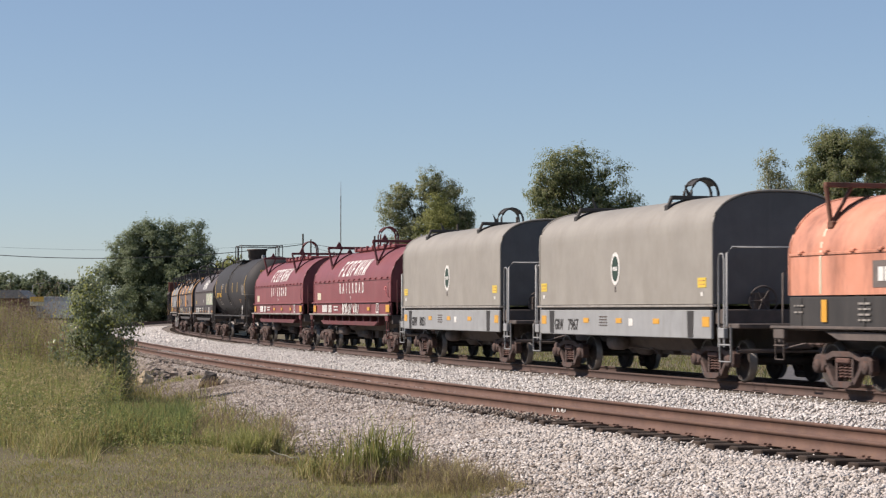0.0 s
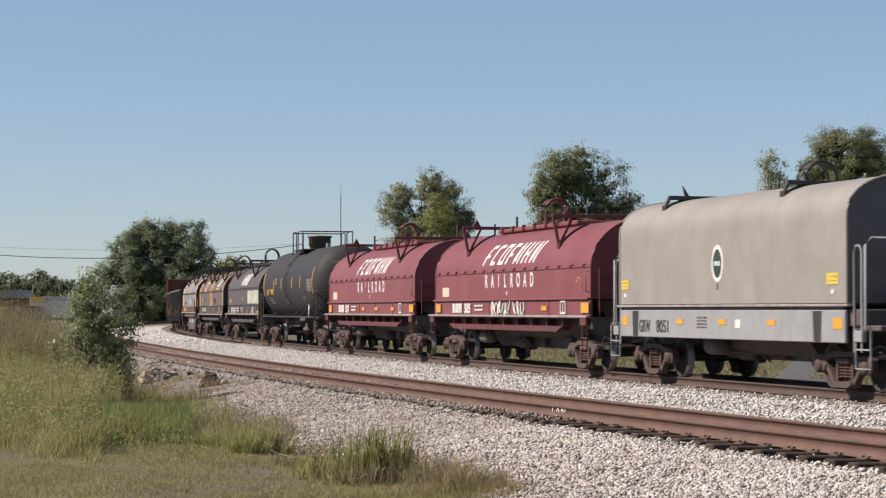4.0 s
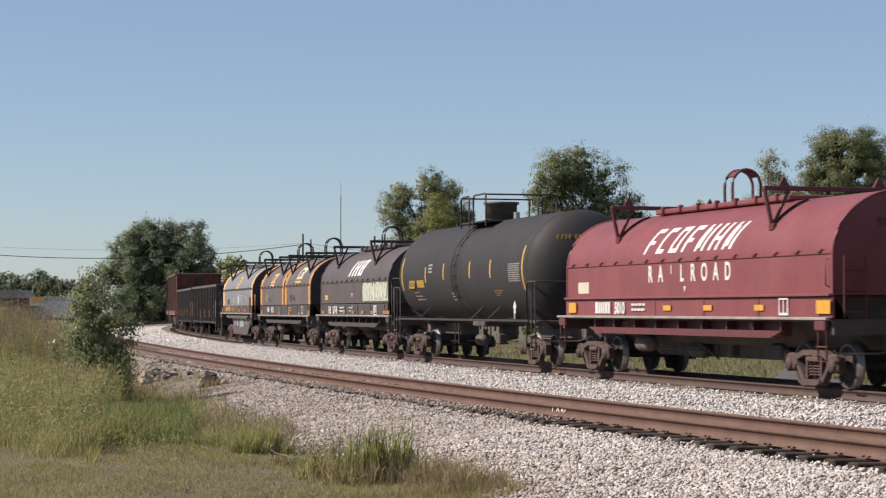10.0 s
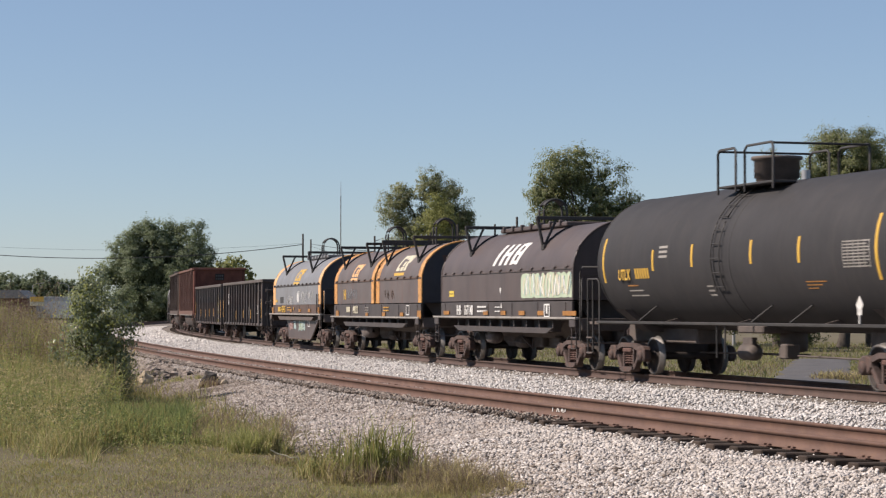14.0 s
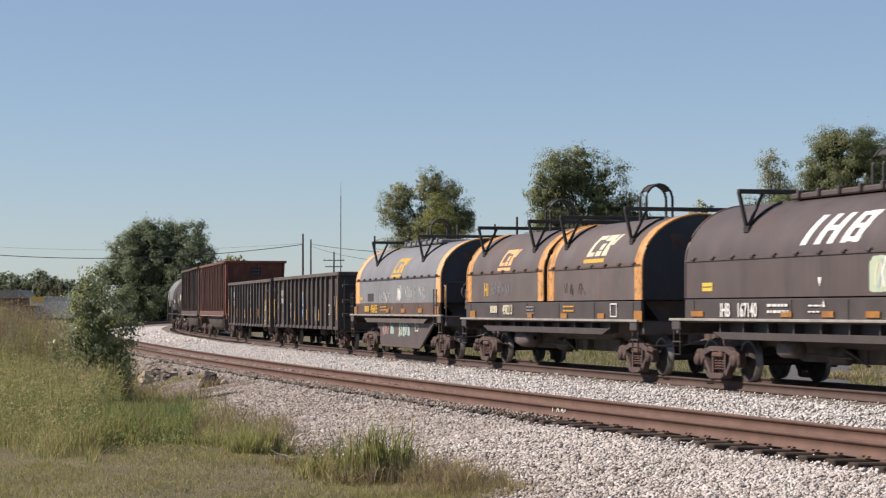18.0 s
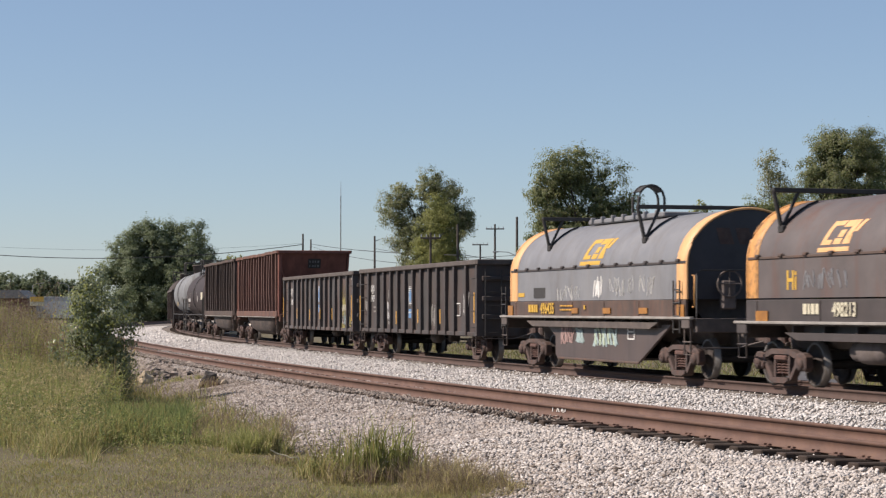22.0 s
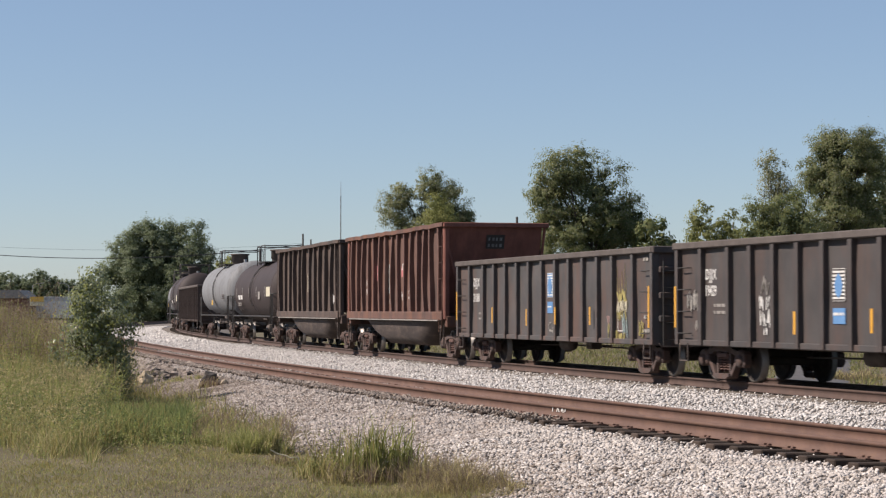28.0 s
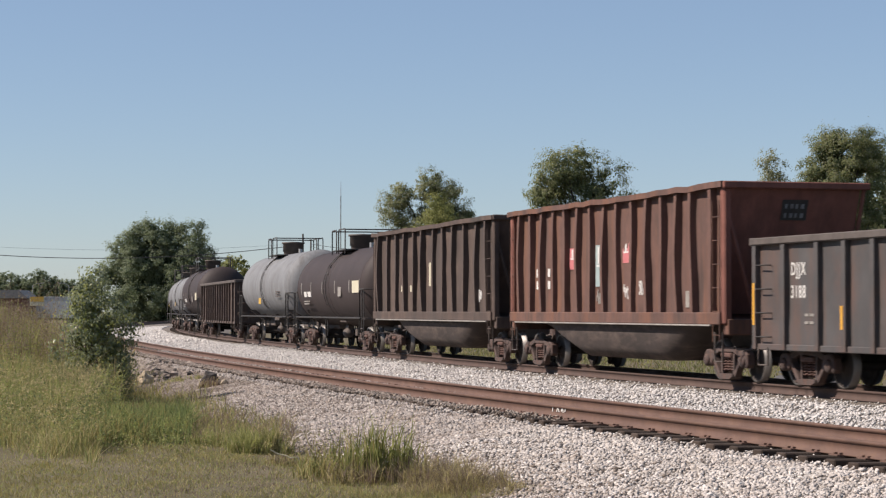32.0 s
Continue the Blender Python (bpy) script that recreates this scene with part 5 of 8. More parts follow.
def twin_hood_coil_car(mid):
    half = 7.05
    car = new_car("coil_car", "dirty grey twin-hood coil car with orange-yellow hood ends", "freight car", mid, 11.75, half)
    prof = hood_profile(1.40, 1.66, 2.36, 3.54, 2.0, 26)
    spans = ((-6.62, 0.25), (0.60, 7.13))
    for i, (x0, x1) in enumerate(spans):
        hood(car, x0, x1, prof, M["csx2"], seam=2.42, bands=(0.48, M["yellow_worn"]), seam_mat=M["csx_sill"], end_mat=M["navy"], end_bars=(M["truck"], 2.75, 0.36, 1.3, 3) if i else None,
             brackets=((x0 + x1) / 2 - 2.3, (x0 + x1) / 2 + 2.2), hoop=((x0 + x1) / 2 + 0.5,), steel=M["black"], hoop_h=0.82)
    coil_frame(car, half, M["ihb_sill"], 1.20, 1.64, 0.90, -6.65, 7.15, M["edge"], M["ihb_sill"], width=1.45)
    end_gear(car, half, 1.2, M["black"], 1)
    slanted_mark(car, prof, -3.05, 2.60, 1.25, 0.42, M["yellow"], "orange-yellow railway mark as plain slanting shapes")
    slanted_mark(car, prof, 4.10, 2.68, 1.6, 0.48, M["cream"], "pale yellow railway mark as plain slanting shapes")
    patch(car, "underline", prof, -3.75, -2.6, 2.47, 2.55, M["yellow"], rows=2)
    patch(car, "underline", prof, 3.2, 4.6, 2.53, 2.62, M["mark_yellow"], rows=2)
    lettering(car, "Hi", -4.75, 1.82, 0.36, M["mark_yellow"], -1.402, 0.9)
    tag(car, -3.45, 1.98, 1.7, 0.32, M["csxt"], -1.402, 21, 7, 0.016)
    tag(car, 2.6, 1.92, 1.6, 0.26, M["csx_sill"], -1.402, 22, 5, 0.008)
    y = -1.452
    lettering(car, "498213", -2.65, 1.33, 0.25, M["cream"], y, 0.85)
    bars(car, -3.9, 1.36, 0.6, 1, M["cream"], y, 0.19)
    bars(car, -0.7, 1.50, 0.6, 3, M["edge"], y, 0.03, 0.05)
    bars(car, 2.3, 1.50, 0.8, 2, M["reflector"], y, 0.04, 0.06)
    for x, w in ((-5.9, 0.5), (-0.75, 0.4), (1.95, 0.45), (4.6, 0.45), (7.0, 0.5)):
        plate(car, "reflector", x, 1.30, w, 0.24 if abs(x) > 5.5 else 0.12, M["reflector_dirty_shaded"], y, "grimy amber reflector")
    b = Shape().box(5.25, y, 1.43, 0.04, 0.012, 0.3, 0.003).box(5.65, y, 1.43, 0.04, 0.012, 0.3, 0.003).box(5.45, y, 1.57, 0.44, 0.012, 0.03, 0.003).box(5.45, y, 1.29, 0.44, 0.012, 0.03, 0.003)
    part("data_box", b, M["white"], car, "white outlined data box")
    part("equipment_box", Shape().lathe([(-0.5, 0.05), (-0.45, 0.24), (0.45, 0.24), (0.5, 0.05)], (-2.2, -1.0, 0.72), 0, 16), M["dusty"], car)
    return car


def deep_coil_car(mid):
    half = 6.55
    car = new_car("coil_car", "blue-grey coil car with orange-yellow hood ends and a deep tagged belly", "freight car", mid, 9.95, half)
    prof = hood_profile(1.40, 1.66, 2.36, 3.55, 2.0, 26)
    x0, x1 = -5.85, 6.2
    hood(car, x0, x1, prof, M["csxt"], seam=2.43, bands=(0.58, M["yellow"]), end_mat=M["navy"], end_bars=(M["truck"], 2.8, 0.34, 1.3, 3), seam_mat=M["ihb_sill"], brackets=(-3.2, 3.35), hoop=(0.4,), ridge=(-2.4, 2.6), steel=M["black"], hoop_h=0.82)
    coil_frame(car, half, M["csx_sill"], 1.27, 1.66, 1.05, x0, x1, M["edge"], M["under"], width=1.45)
    end_gear(car, half, 1.25, M["black"], 1)
    for d in (-1, 1):
        belly = Shape().prism([(-3.2, 1.12), (4.9, 1.12), (4.7, 1.02), (3.0, 0.28), (-2.5, 0.24), (-2.7, 0.36), (-2.7, 0.8), (-3.2, 1.0)], 1, d * 1.22 - 0.03, d * 1.22 + 0.03)
        part("belly_side", belly, M["ihb_hood"], car, "deep dark grey belly plate")
        belly_r = Shape().box(0.3, d * 1.26, 0.27, 5.5, 0.05, 0.05, 0.01)
        part("belly_flange", belly_r, M["csx_sill"], car)
    part("belly_floor", Shape().box(0.25, 0, 0.35, 5.4, 2.4, 0.06, 0.01), M["under"], car)
    slanted_mark(car, prof, 0.45, 2.62, 1.6, 0.46, M["mark_yellow"], "yellow railway mark as plain slanting shapes")
    patch(car, "underline", prof, -0.5, 0.9, 2.48, 2.57, M["mark_yellow"], rows=2)
    tag(car, 0.8, 1.93, 0.62, 0.42, M["white"], -1.402, 31, 5, 0.024)
    tag(car, -1.3, 1.85, 1.6, 0.3, M["white"], -1.402, 32, 6, 0.006)
    tag(car, 3.0, 1.98, 2.8, 0.36, M["white"], -1.402, 36, 10, 0.006)
    plate(car, "patch_panel", -3.5, 1.86, 0.9, 0.26, M["black"], -1.402, "dark painted-out square")
    plate(car, "warning_label", -4.95, 1.82, 0.5, 0.10, M["mark_yellow"], -1.408, "yellow warning label")
    y = -1.452
    lettering(car, "496435", -2.75, 1.35, 0.27, M["mark_yellow"], y, 0.95)
    bars(car, -3.85, 1.38, 0.75, 1, M["mark_yellow"], y, 0.19)
    bars(car, -1.3, 1.52, 0.9, 2, M["reflector"], y, 0.035, 0.06)
    for x, w in ((-5.75, 0.4), (-0.7, 0.45), (1.5, 0.5), (3.8, 0.5), (5.95, 0.4)):
        plate(car, "reflector", x, 1.42, w, 0.26 if abs(x) > 5 else 0.13, M["reflector_dirty_shaded"], y, "grimy amber reflector")
    plate(car, "stencil", 0.0, 1.50, 0.10, 0.10, M["mark_yellow"], y)
    zigzag(car, -1.85, 0.82, 0.9, 0.46, [M["dusky_tag"]], -1.255, 34, 9)
    zigzag(car, -0.85, 0.84, 0.7, 0.42, [M["aqua_tag"]], -1.255, 33, 9)
    zigzag(car, 0.85, 0.82, 1.8, 0.50, [M["aqua_tag"], M["aqua_tag"], M["green_tag"]], -1.255, 35, 17)
    b = Shape().box(2.35, -1.255, 0.93, 0.04, 0.012, 0.3, 0.003).box(2.75, -1.255, 0.93, 0.04, 0.012, 0.3, 0.003).box(2.55, -1.255, 1.07, 0.44, 0.012, 0.03, 0.003).box(2.55, -1.255, 0.79, 0.44, 0.012, 0.03, 0.003).box(2.55, -1.255, 0.95, 0.44, 0.012, 0.03, 0.003)
    part("data_box", b, M["white"], car, "white outlined data box")
    part("brake_wheel", Shape().path([(6.42, -0.55 + 0.27 * math.cos(a), 1.98 + 0.27 * math.sin(a)) for a in np.linspace(0, 2 * math.pi, 19)], 0.022).rod((6.42, -0.82, 1.98), (6.42, -0.28, 1.98), 0.014, 6).rod((6.42, -0.55, 1.71), (6.42, -0.55, 2.25), 0.014, 6), M["dusty"], car, "dusty spoked brake wheel")
    part("brake_gear", Shape().box(6.32, -0.55, 1.75, 0.16, 0.3, 0.6, 0.03), M["dusty"], car)
    handrail(car, [(6.24, -1.3, 1.5), (6.34, -1.3, 1.5), (6.34, -1.3, 2.15), (6.24, -1.3, 2.15)], M["yellow_worn"], 0.02)
    for x in (-6.3, 5.75):
        ladder(car, x, -1.46, 0.95, 2.05, M["black"], 0.36, rungs=4)
    return car


# ---- tank cars ----
def tank_car(mid, centers, half, r, cz, mat, label, marks="", dome=True):
    """A tank with dished heads, walkway, ladders, manway platform and stub sills."""
    car = new_car("tank_car", label, "tank car", mid, centers, half + 0.2)
    prof = [(-half, 0.02)] + [(-half + 0.75 * (1 - math.cos(a)), r * math.sin(a)) for a in np.linspace(0.12, math.pi / 2, 9)]
    prof += [(x, r) for x in np.linspace(-half + 1.2, half - 1.2, 7)]
    prof += [(half - 0.75 * (1 - math.cos(a)), r * math.sin(a)) for a in np.linspace(math.pi / 2, 0.12, 9)] + [(half, 0.02)]
    tank = part("tank", Shape().lathe(prof, (0, 0, cz), 0, 56), mat, car)
    for x in (-half + 0.75, -0.35, 0.4, half - 0.75):
        part("weld_band", Shape().lathe([(x - 0.03, r - 0.01), (x - 0.025, r + 0.008), (x + 0.025, r + 0.008), (x + 0.03, r - 0.01)], (0, 0, cz), 0, 56), mat, tank)
    top = cz + r
    for d in (-1, 1):
        part("stub_sill", Shape().box(d * (half - 1.6), 0, 0.95, 4.0, 0.6, 0.5, 0.03).prism([(-1.25, 1.45), (1.25, 1.45), (0.6, 0.95), (-0.6, 0.95)], 0, d * centers / 2 - 0.25, d * centers / 2 + 0.25), M["under"], car)
        part("walkway", Shape().box(0, d * 1.38, 1.16, 2 * half - 1.2, 0.24, 0.06, 0.01), M["black"], car)
        for x in (-half * 0.5, 0, half * 0.5):
            part("walkway_bracket", Shape().prism([(d * 1.3, 1.14), (d * 0.75, 1.28), (d * 0.72, 1.16)], 0, x - 0.03, x + 0.03), M["under"], car)
        part("end_platform", Shape().box(d * (half - 0.35), 0, 1.14, 0.8, 2.9, 0.07, 0.01), M["under"], car)
        xx = d * (half - 0.75)
        handrail(car, [(xx, -1.48, 0.5), (xx, -1.48, 2.05), (xx + d * 0.12, -1.48, 2.15), (xx + d * 0.75, -1.48, 2.15), (xx + d * 0.75, -1.3, 2.15), (xx + d * 0.75, 1.48, 2.15)], M["black"], 0.022)
        handrail(car, [(xx, 1.48, 0.5), (xx, 1.48, 2.05), (xx + d * 0.75, 1.48, 2.15)], M["black"], 0.022)
        for k in (-1, 1):
            handrail(car, [(xx + d * 0.42, k * 1.48, 0.45), (xx + d * 0.42, k * 1.48, 2.15)], M["black"], 0.022)
            handrail(car, [(xx + d * 0.75, k * 1.48, 0.45), (xx + d * 0.75, k * 1.48, 2.15)], M["black"], 0.022)
            for z in (0.45, 0.8):
                part("step", Shape().box(xx + d * 0.58, k * 1.48, z, 0.36, 0.1, 0.04), M["under"], car)
    part("strap", Shape().box(-0.15, -0.2, 1.05, 1.2, 1.2, 0.16, 0.03).lathe([(-0.25, 0.02), (-0.2, 0.28), (0.25, 0.28), (0.3, 0.1)], (0.2, 0, 0.82), 2, 14), M["under"], car)
    if dome:
        part("manway", Shape().lathe([(top - 0.2, 0.42), (top + 0.10, 0.42), (top + 0.11, 0.46), (top + 0.46, 0.46), (top + 0.48, 0.52), (top + 0.54, 0.52), (top + 0.57, 0.0)], (-0.55, 0, 0), 2, 22), M["under"], car, "round manway housing")
        part("valve", Shape().rod((0.35, 0.2, top - 0.1), (0.35, 0.2, top + 0.22), 0.09, 10), M["galv"], car)
        for k in (-1, 1):
            part("top_platform", Shape().box(0.15, k * 0.78, top - 0.08, 2.6, 0.5, 0.05, 0.01), M["black"], car)
            y = k * 1.03
            handrail(car, [(-1.15, y, top - 0.22), (-1.15, y, top + 0.60), (-1.05, y, top + 0.68), (-0.35, y, top + 0.68), (-0.28, y, top + 0.62), (-0.28, y, top - 0.2)], M["black"], 0.026)
            handrail(car, [(0.15, y, top - 0.22), (0.15, y, top + 0.60), (0.25, y, top + 0.68), (1.38, y, top + 0.68), (1.45, y, top + 0.60), (1.45, y, top - 0.22)], M["black"], 0.026)
        for x in (-1.15, 1.45):
            handrail(car, [(x, -1.03, top + 0.66), (x, 1.03, top + 0.66)], M["black"], 0.026)
        sh = Shape()
        for xx in (-0.35, 0.05):
            sh.path([(xx, -(r + 0.06) * math.cos(a), cz + (r + 0.06) * math.sin(a)) for a in np.linspace(-0.45, 1.15, 14)], 0.015)
            sh.rod((xx, -1.42, 1.18), (xx, -1.42, 0.48), 0.02)
        for a in np.linspace(-0.4, 1.1, 9):
            sh.rod((-0.35, -(r + 0.06) * math.cos(a), cz + (r + 0.06) * math.sin(a)), (0.05, -(r + 0.06) * math.cos(a), cz + (r + 0.06) * math.sin(a)), 0.012, 6)
        part("ladder", sh, M["black"], car)
    circle = [(-r * math.cos(a), cz + r * math.sin(a)) for a in np.linspace(-0.9, math.pi / 2, 40)]
    if marks == "yellow":
        for x, a, b in ((-6.5, 2.05, 3.05), (-3.55, 2.27, 2.72), (-1.44, 2.32, 2.78), (1.41, 2.32, 2.78), (3.49, 2.3, 2.78), (6.45, 1.95, 3.08)):
            patch(car, "conspicuity_mark", circle, x - 0.05, x + 0.05, a, b, M["mark_yellow"], "yellow vertical mark")
        lettering(car, "UTLX", -5.2, 2.1, 0.24, M["mark_yellow"], -r + 0.002, 0.85)
        for i, x in enumerate(np.linspace(-4.62, -3.92, 6)):
            patch(car, "number_bar", circle, x, x + 0.09, 2.12, 2.34, M["mark_yellow"], rows=2)
        for k in range(3):
            patch(car, "stencil", circle, -5.2, -4.6 + 0.2 * k, 1.96 - 0.11 * k, 1.985 - 0.11 * k, M["edge"] if k else M["reflector_dirty_shaded"], rows=1)
            patch(car, "stencil", circle, 3.6, 4.4 - 0.2 * k, 1.94 - 0.06 * k, 1.96 - 0.06 * k, M["reflector_dirty_shaded"], rows=1)
            patch(car, "stencil", circle, -3.2, -2.75, 2.74 - 0.1 * k, 2.79 - 0.1 * k, M["edge"], rows=1)
            patch(car, "stencil", circle, -0.9, -0.6, 1.9 - 0.09 * k, 1.93 - 0.09 * k, M["edge"], rows=1)
        for k in range(9):
            patch(car, "data_line", circle, 5.2, 6.2 - 0.1 * (k % 3 == 1), 2.62 - 0.055 * k, 2.642 - 0.055 * k, M["edge"], rows=1)
        for k in range(6):
            patch(car, "data_line", circle, 5.2 + 0.2 * k, 5.215 + 0.2 * k, 2.17, 2.65, M["edge"], rows=3, lift=0.008)
        d = Shape().prism([(5.75, 1.52), (5.88, 1.68), (6.01, 1.52), (5.88, 1.36)], 1, -1.522, -1.51).rod((5.88, -1.516, 1.2), (5.88, -1.516, 1.4), 0.02).prism([(5.8, 1.35), (5.96, 1.35), (5.96, 1.45), (5.8, 1.45)], 1, -1.522, -1.51)
        part("placard", d, M["white"], car, "white diamond placard on a bracket")
        def on_head(yy, zz):
            return half - 0.75 * (1 - math.sqrt(max(0, 1 - (yy * yy + (zz - cz) ** 2) / r ** 2))) + 0.008
        for i in range(11):
            yy = -0.80 + 0.095 * i + (0.06 if i > 3 else 0)
            part("number_bar", Shape().box(on_head(yy, 3.28), yy, 3.28, 0.012, 0.06, 0.11, 0.003), M["mark_yellow"], car)
        for k, count in enumerate((4, 5, 5, 3, 4)):
            for i in range(count):
                yy, zz = -0.46 + 0.16 * i, 3.06 - 0.13 * k
                part("stencil", Shape().box(on_head(yy, zz), yy, zz, 0.01, 0.11, 0.035, 0.002), M["truck"], car)
        for x0 in (-4.6, 1.2, 2.9):
            handrail(car, [(x0, -1.38, 1.2), (x0 + 0.45, -1.15, 1.52)], M["black"], 0.02)
    elif marks == "plain":
        for x in (-5.6, -3.4, -1.0, 1.6, 4.4, 6.2):
            patch(car, "conspicuity_mark", circle, x - 0.04, x + 0.04, 2.05, 2.5, M["edge"])
        plate(car, "data_panel", 5.6, 2.25, 1.2, 0.42, M["cream"], -r - 0.002, "pale cream data panel")
        plate(car, "data_panel", 2.6, 2.1, 0.6, 0.34, M["edge"], -r - 0.004)
        patch(car, "number_bar", circle, -5.0, -4.4, 1.95, 2.15, M["white"])
        patch(car, "number_bar", circle, -4.2, -3.5, 1.95, 2.15, M["white"])
        bars(car, -4.2, 1.75, 1.2, 2, M["edge"], -r - 0.002)
    elif marks == "grey":
        plate(car, "warning_label", -0.9, 1.85, 0.7, 0.26, M["mark_yellow"], -r - 0.004, "yellow label")
        bars(car, 4.6, 2.2, 1.2, 3, M["under"], -r - 0.002)
    return car


# ---- gondolas ----
def dented(x0, x1, z0, z1, y, depth, seed, taper=0.0):
    """A battered steel side sheet, bulged unevenly, 30 mm thick."""
    nx, nz = 90, 10
    sh = Shape()
    for k in (-1, 1):
        vs = []
        for j in range(nz + 1):
            for i in range(nx + 1):
                z, cut = z0 + (z1 - z0) * j / nz, taper * (1 - j / nz)
                x = x0 + cut + (x1 - x0 - 2 * cut) * i / nx
                b = noise.noise(Vector((x * 1.1, z * 0.9, seed + y))) + 0.5 * noise.noise(Vector((x * 2.6, z * 2.1, seed - y)))
                vs.append((x, y + depth * b + k * 0.015, z))
        w = nx + 1
        sh.add(vs, [(j * w + i, j * w + i + 1, (j + 1) * w + i + 1, (j + 1) * w + i) for j in range(nz) for i in range(nx)], True)
    return sh


def gondola(mid, half, centers, ribs, mat, label, z0=0.75, z1=2.83, width=1.5):
    car = new_car("gondola_car", label, "freight car", mid, centers, half)
    part("centre_sill", Shape().box(0, 0, 0.85, 2 * half, 0.6, 0.4, 0.02), M["under"], car)
    part("floor", Shape().box(0, 0, 1.05, 2 * half - 0.05, 2 * width - 0.24, 0.08, 0.01), M["under"], car)
    for d in (-1, 1):
        part("side", dented(-half, half, z0, z1, d * (width - 0.12), 0.022, mid), mat, car)
        part("top_chord", Shape().box(0, d * (width - 0.06), z1, 2 * half + 0.02, 0.18, 0.14, 0.02), M["gon_top"], car, "dusty brown top chord")
        part("bottom_chord", Shape().box(0, d * (width - 0.09), z0 + 0.06, 2 * half, 0.1, 0.12, 0.015), mat, car)
        rib = Shape().prism([(-0.10, 0.03), (0.09, 0.03), (0.08, -0.128), (-0.07, -0.128)], 2, z0 + 0.02, z1 - 0.07)
        me = rib.mesh("rib", mat)
        xs = [-half + 0.08] + [k * half / 7.6 for k in (-6.35, -5.05, -4.05, -3.05, -2.05, -1.05, 0, 1.05, 2.05, 3.05, 4.05, 5.05, 6.35)] + [half - 0.08]
        for x in xs:
            part("rib", me, None, car, at=pose(x, d * (width - 0.13), 0, 0, 0, 0 if d < 0 else 180))
    for d in (-1, 1):
        part("end_wall", Shape().box(d * (half - 0.04), 0, (z0 + z1) / 2, 0.08, 2 * width - 0.26, z1 - z0, 0.01), mat, car)
        for z in (1.25, 1.75, 2.3):
            part("end_rib", Shape().box(d * (half + 0.03), 0, z, 0.1, 2 * width - 0.3, 0.14, 0.02), mat, car)
        part("end_chord", Shape().box(d * half, 0, z1, 0.2, 2 * width + 0.02, 0.15, 0.02), M["gon_top"], car)
        for z in np.linspace(z0 + 0.25, z1 - 0.45, 4):
            handrail(car, [(d * (half - 0.22), -width + 0.10, z), (d * (half - 0.22), -width - 0.02, z), (d * (half - 0.64), -width - 0.02, z), (d * (half - 0.64), -width + 0.10, z)], M["black"], 0.013)
        ladder(car, d * (half + 0.12), -width + 0.45, z0, z1 - 0.2, M["black"], 0.46, along="y", rungs=5, r=0.014)
        part("step", Shape().path([(d * (half - 0.2), -width + 0.04, z0 + 0.05), (d * (half - 0.2), -width + 0.04, 0.4), (d * (half - 0.6), -width + 0.04, 0.4), (d * (half - 0.6), -width + 0.04, z0 + 0.05)], 0.02), M["under"], car)
    return car


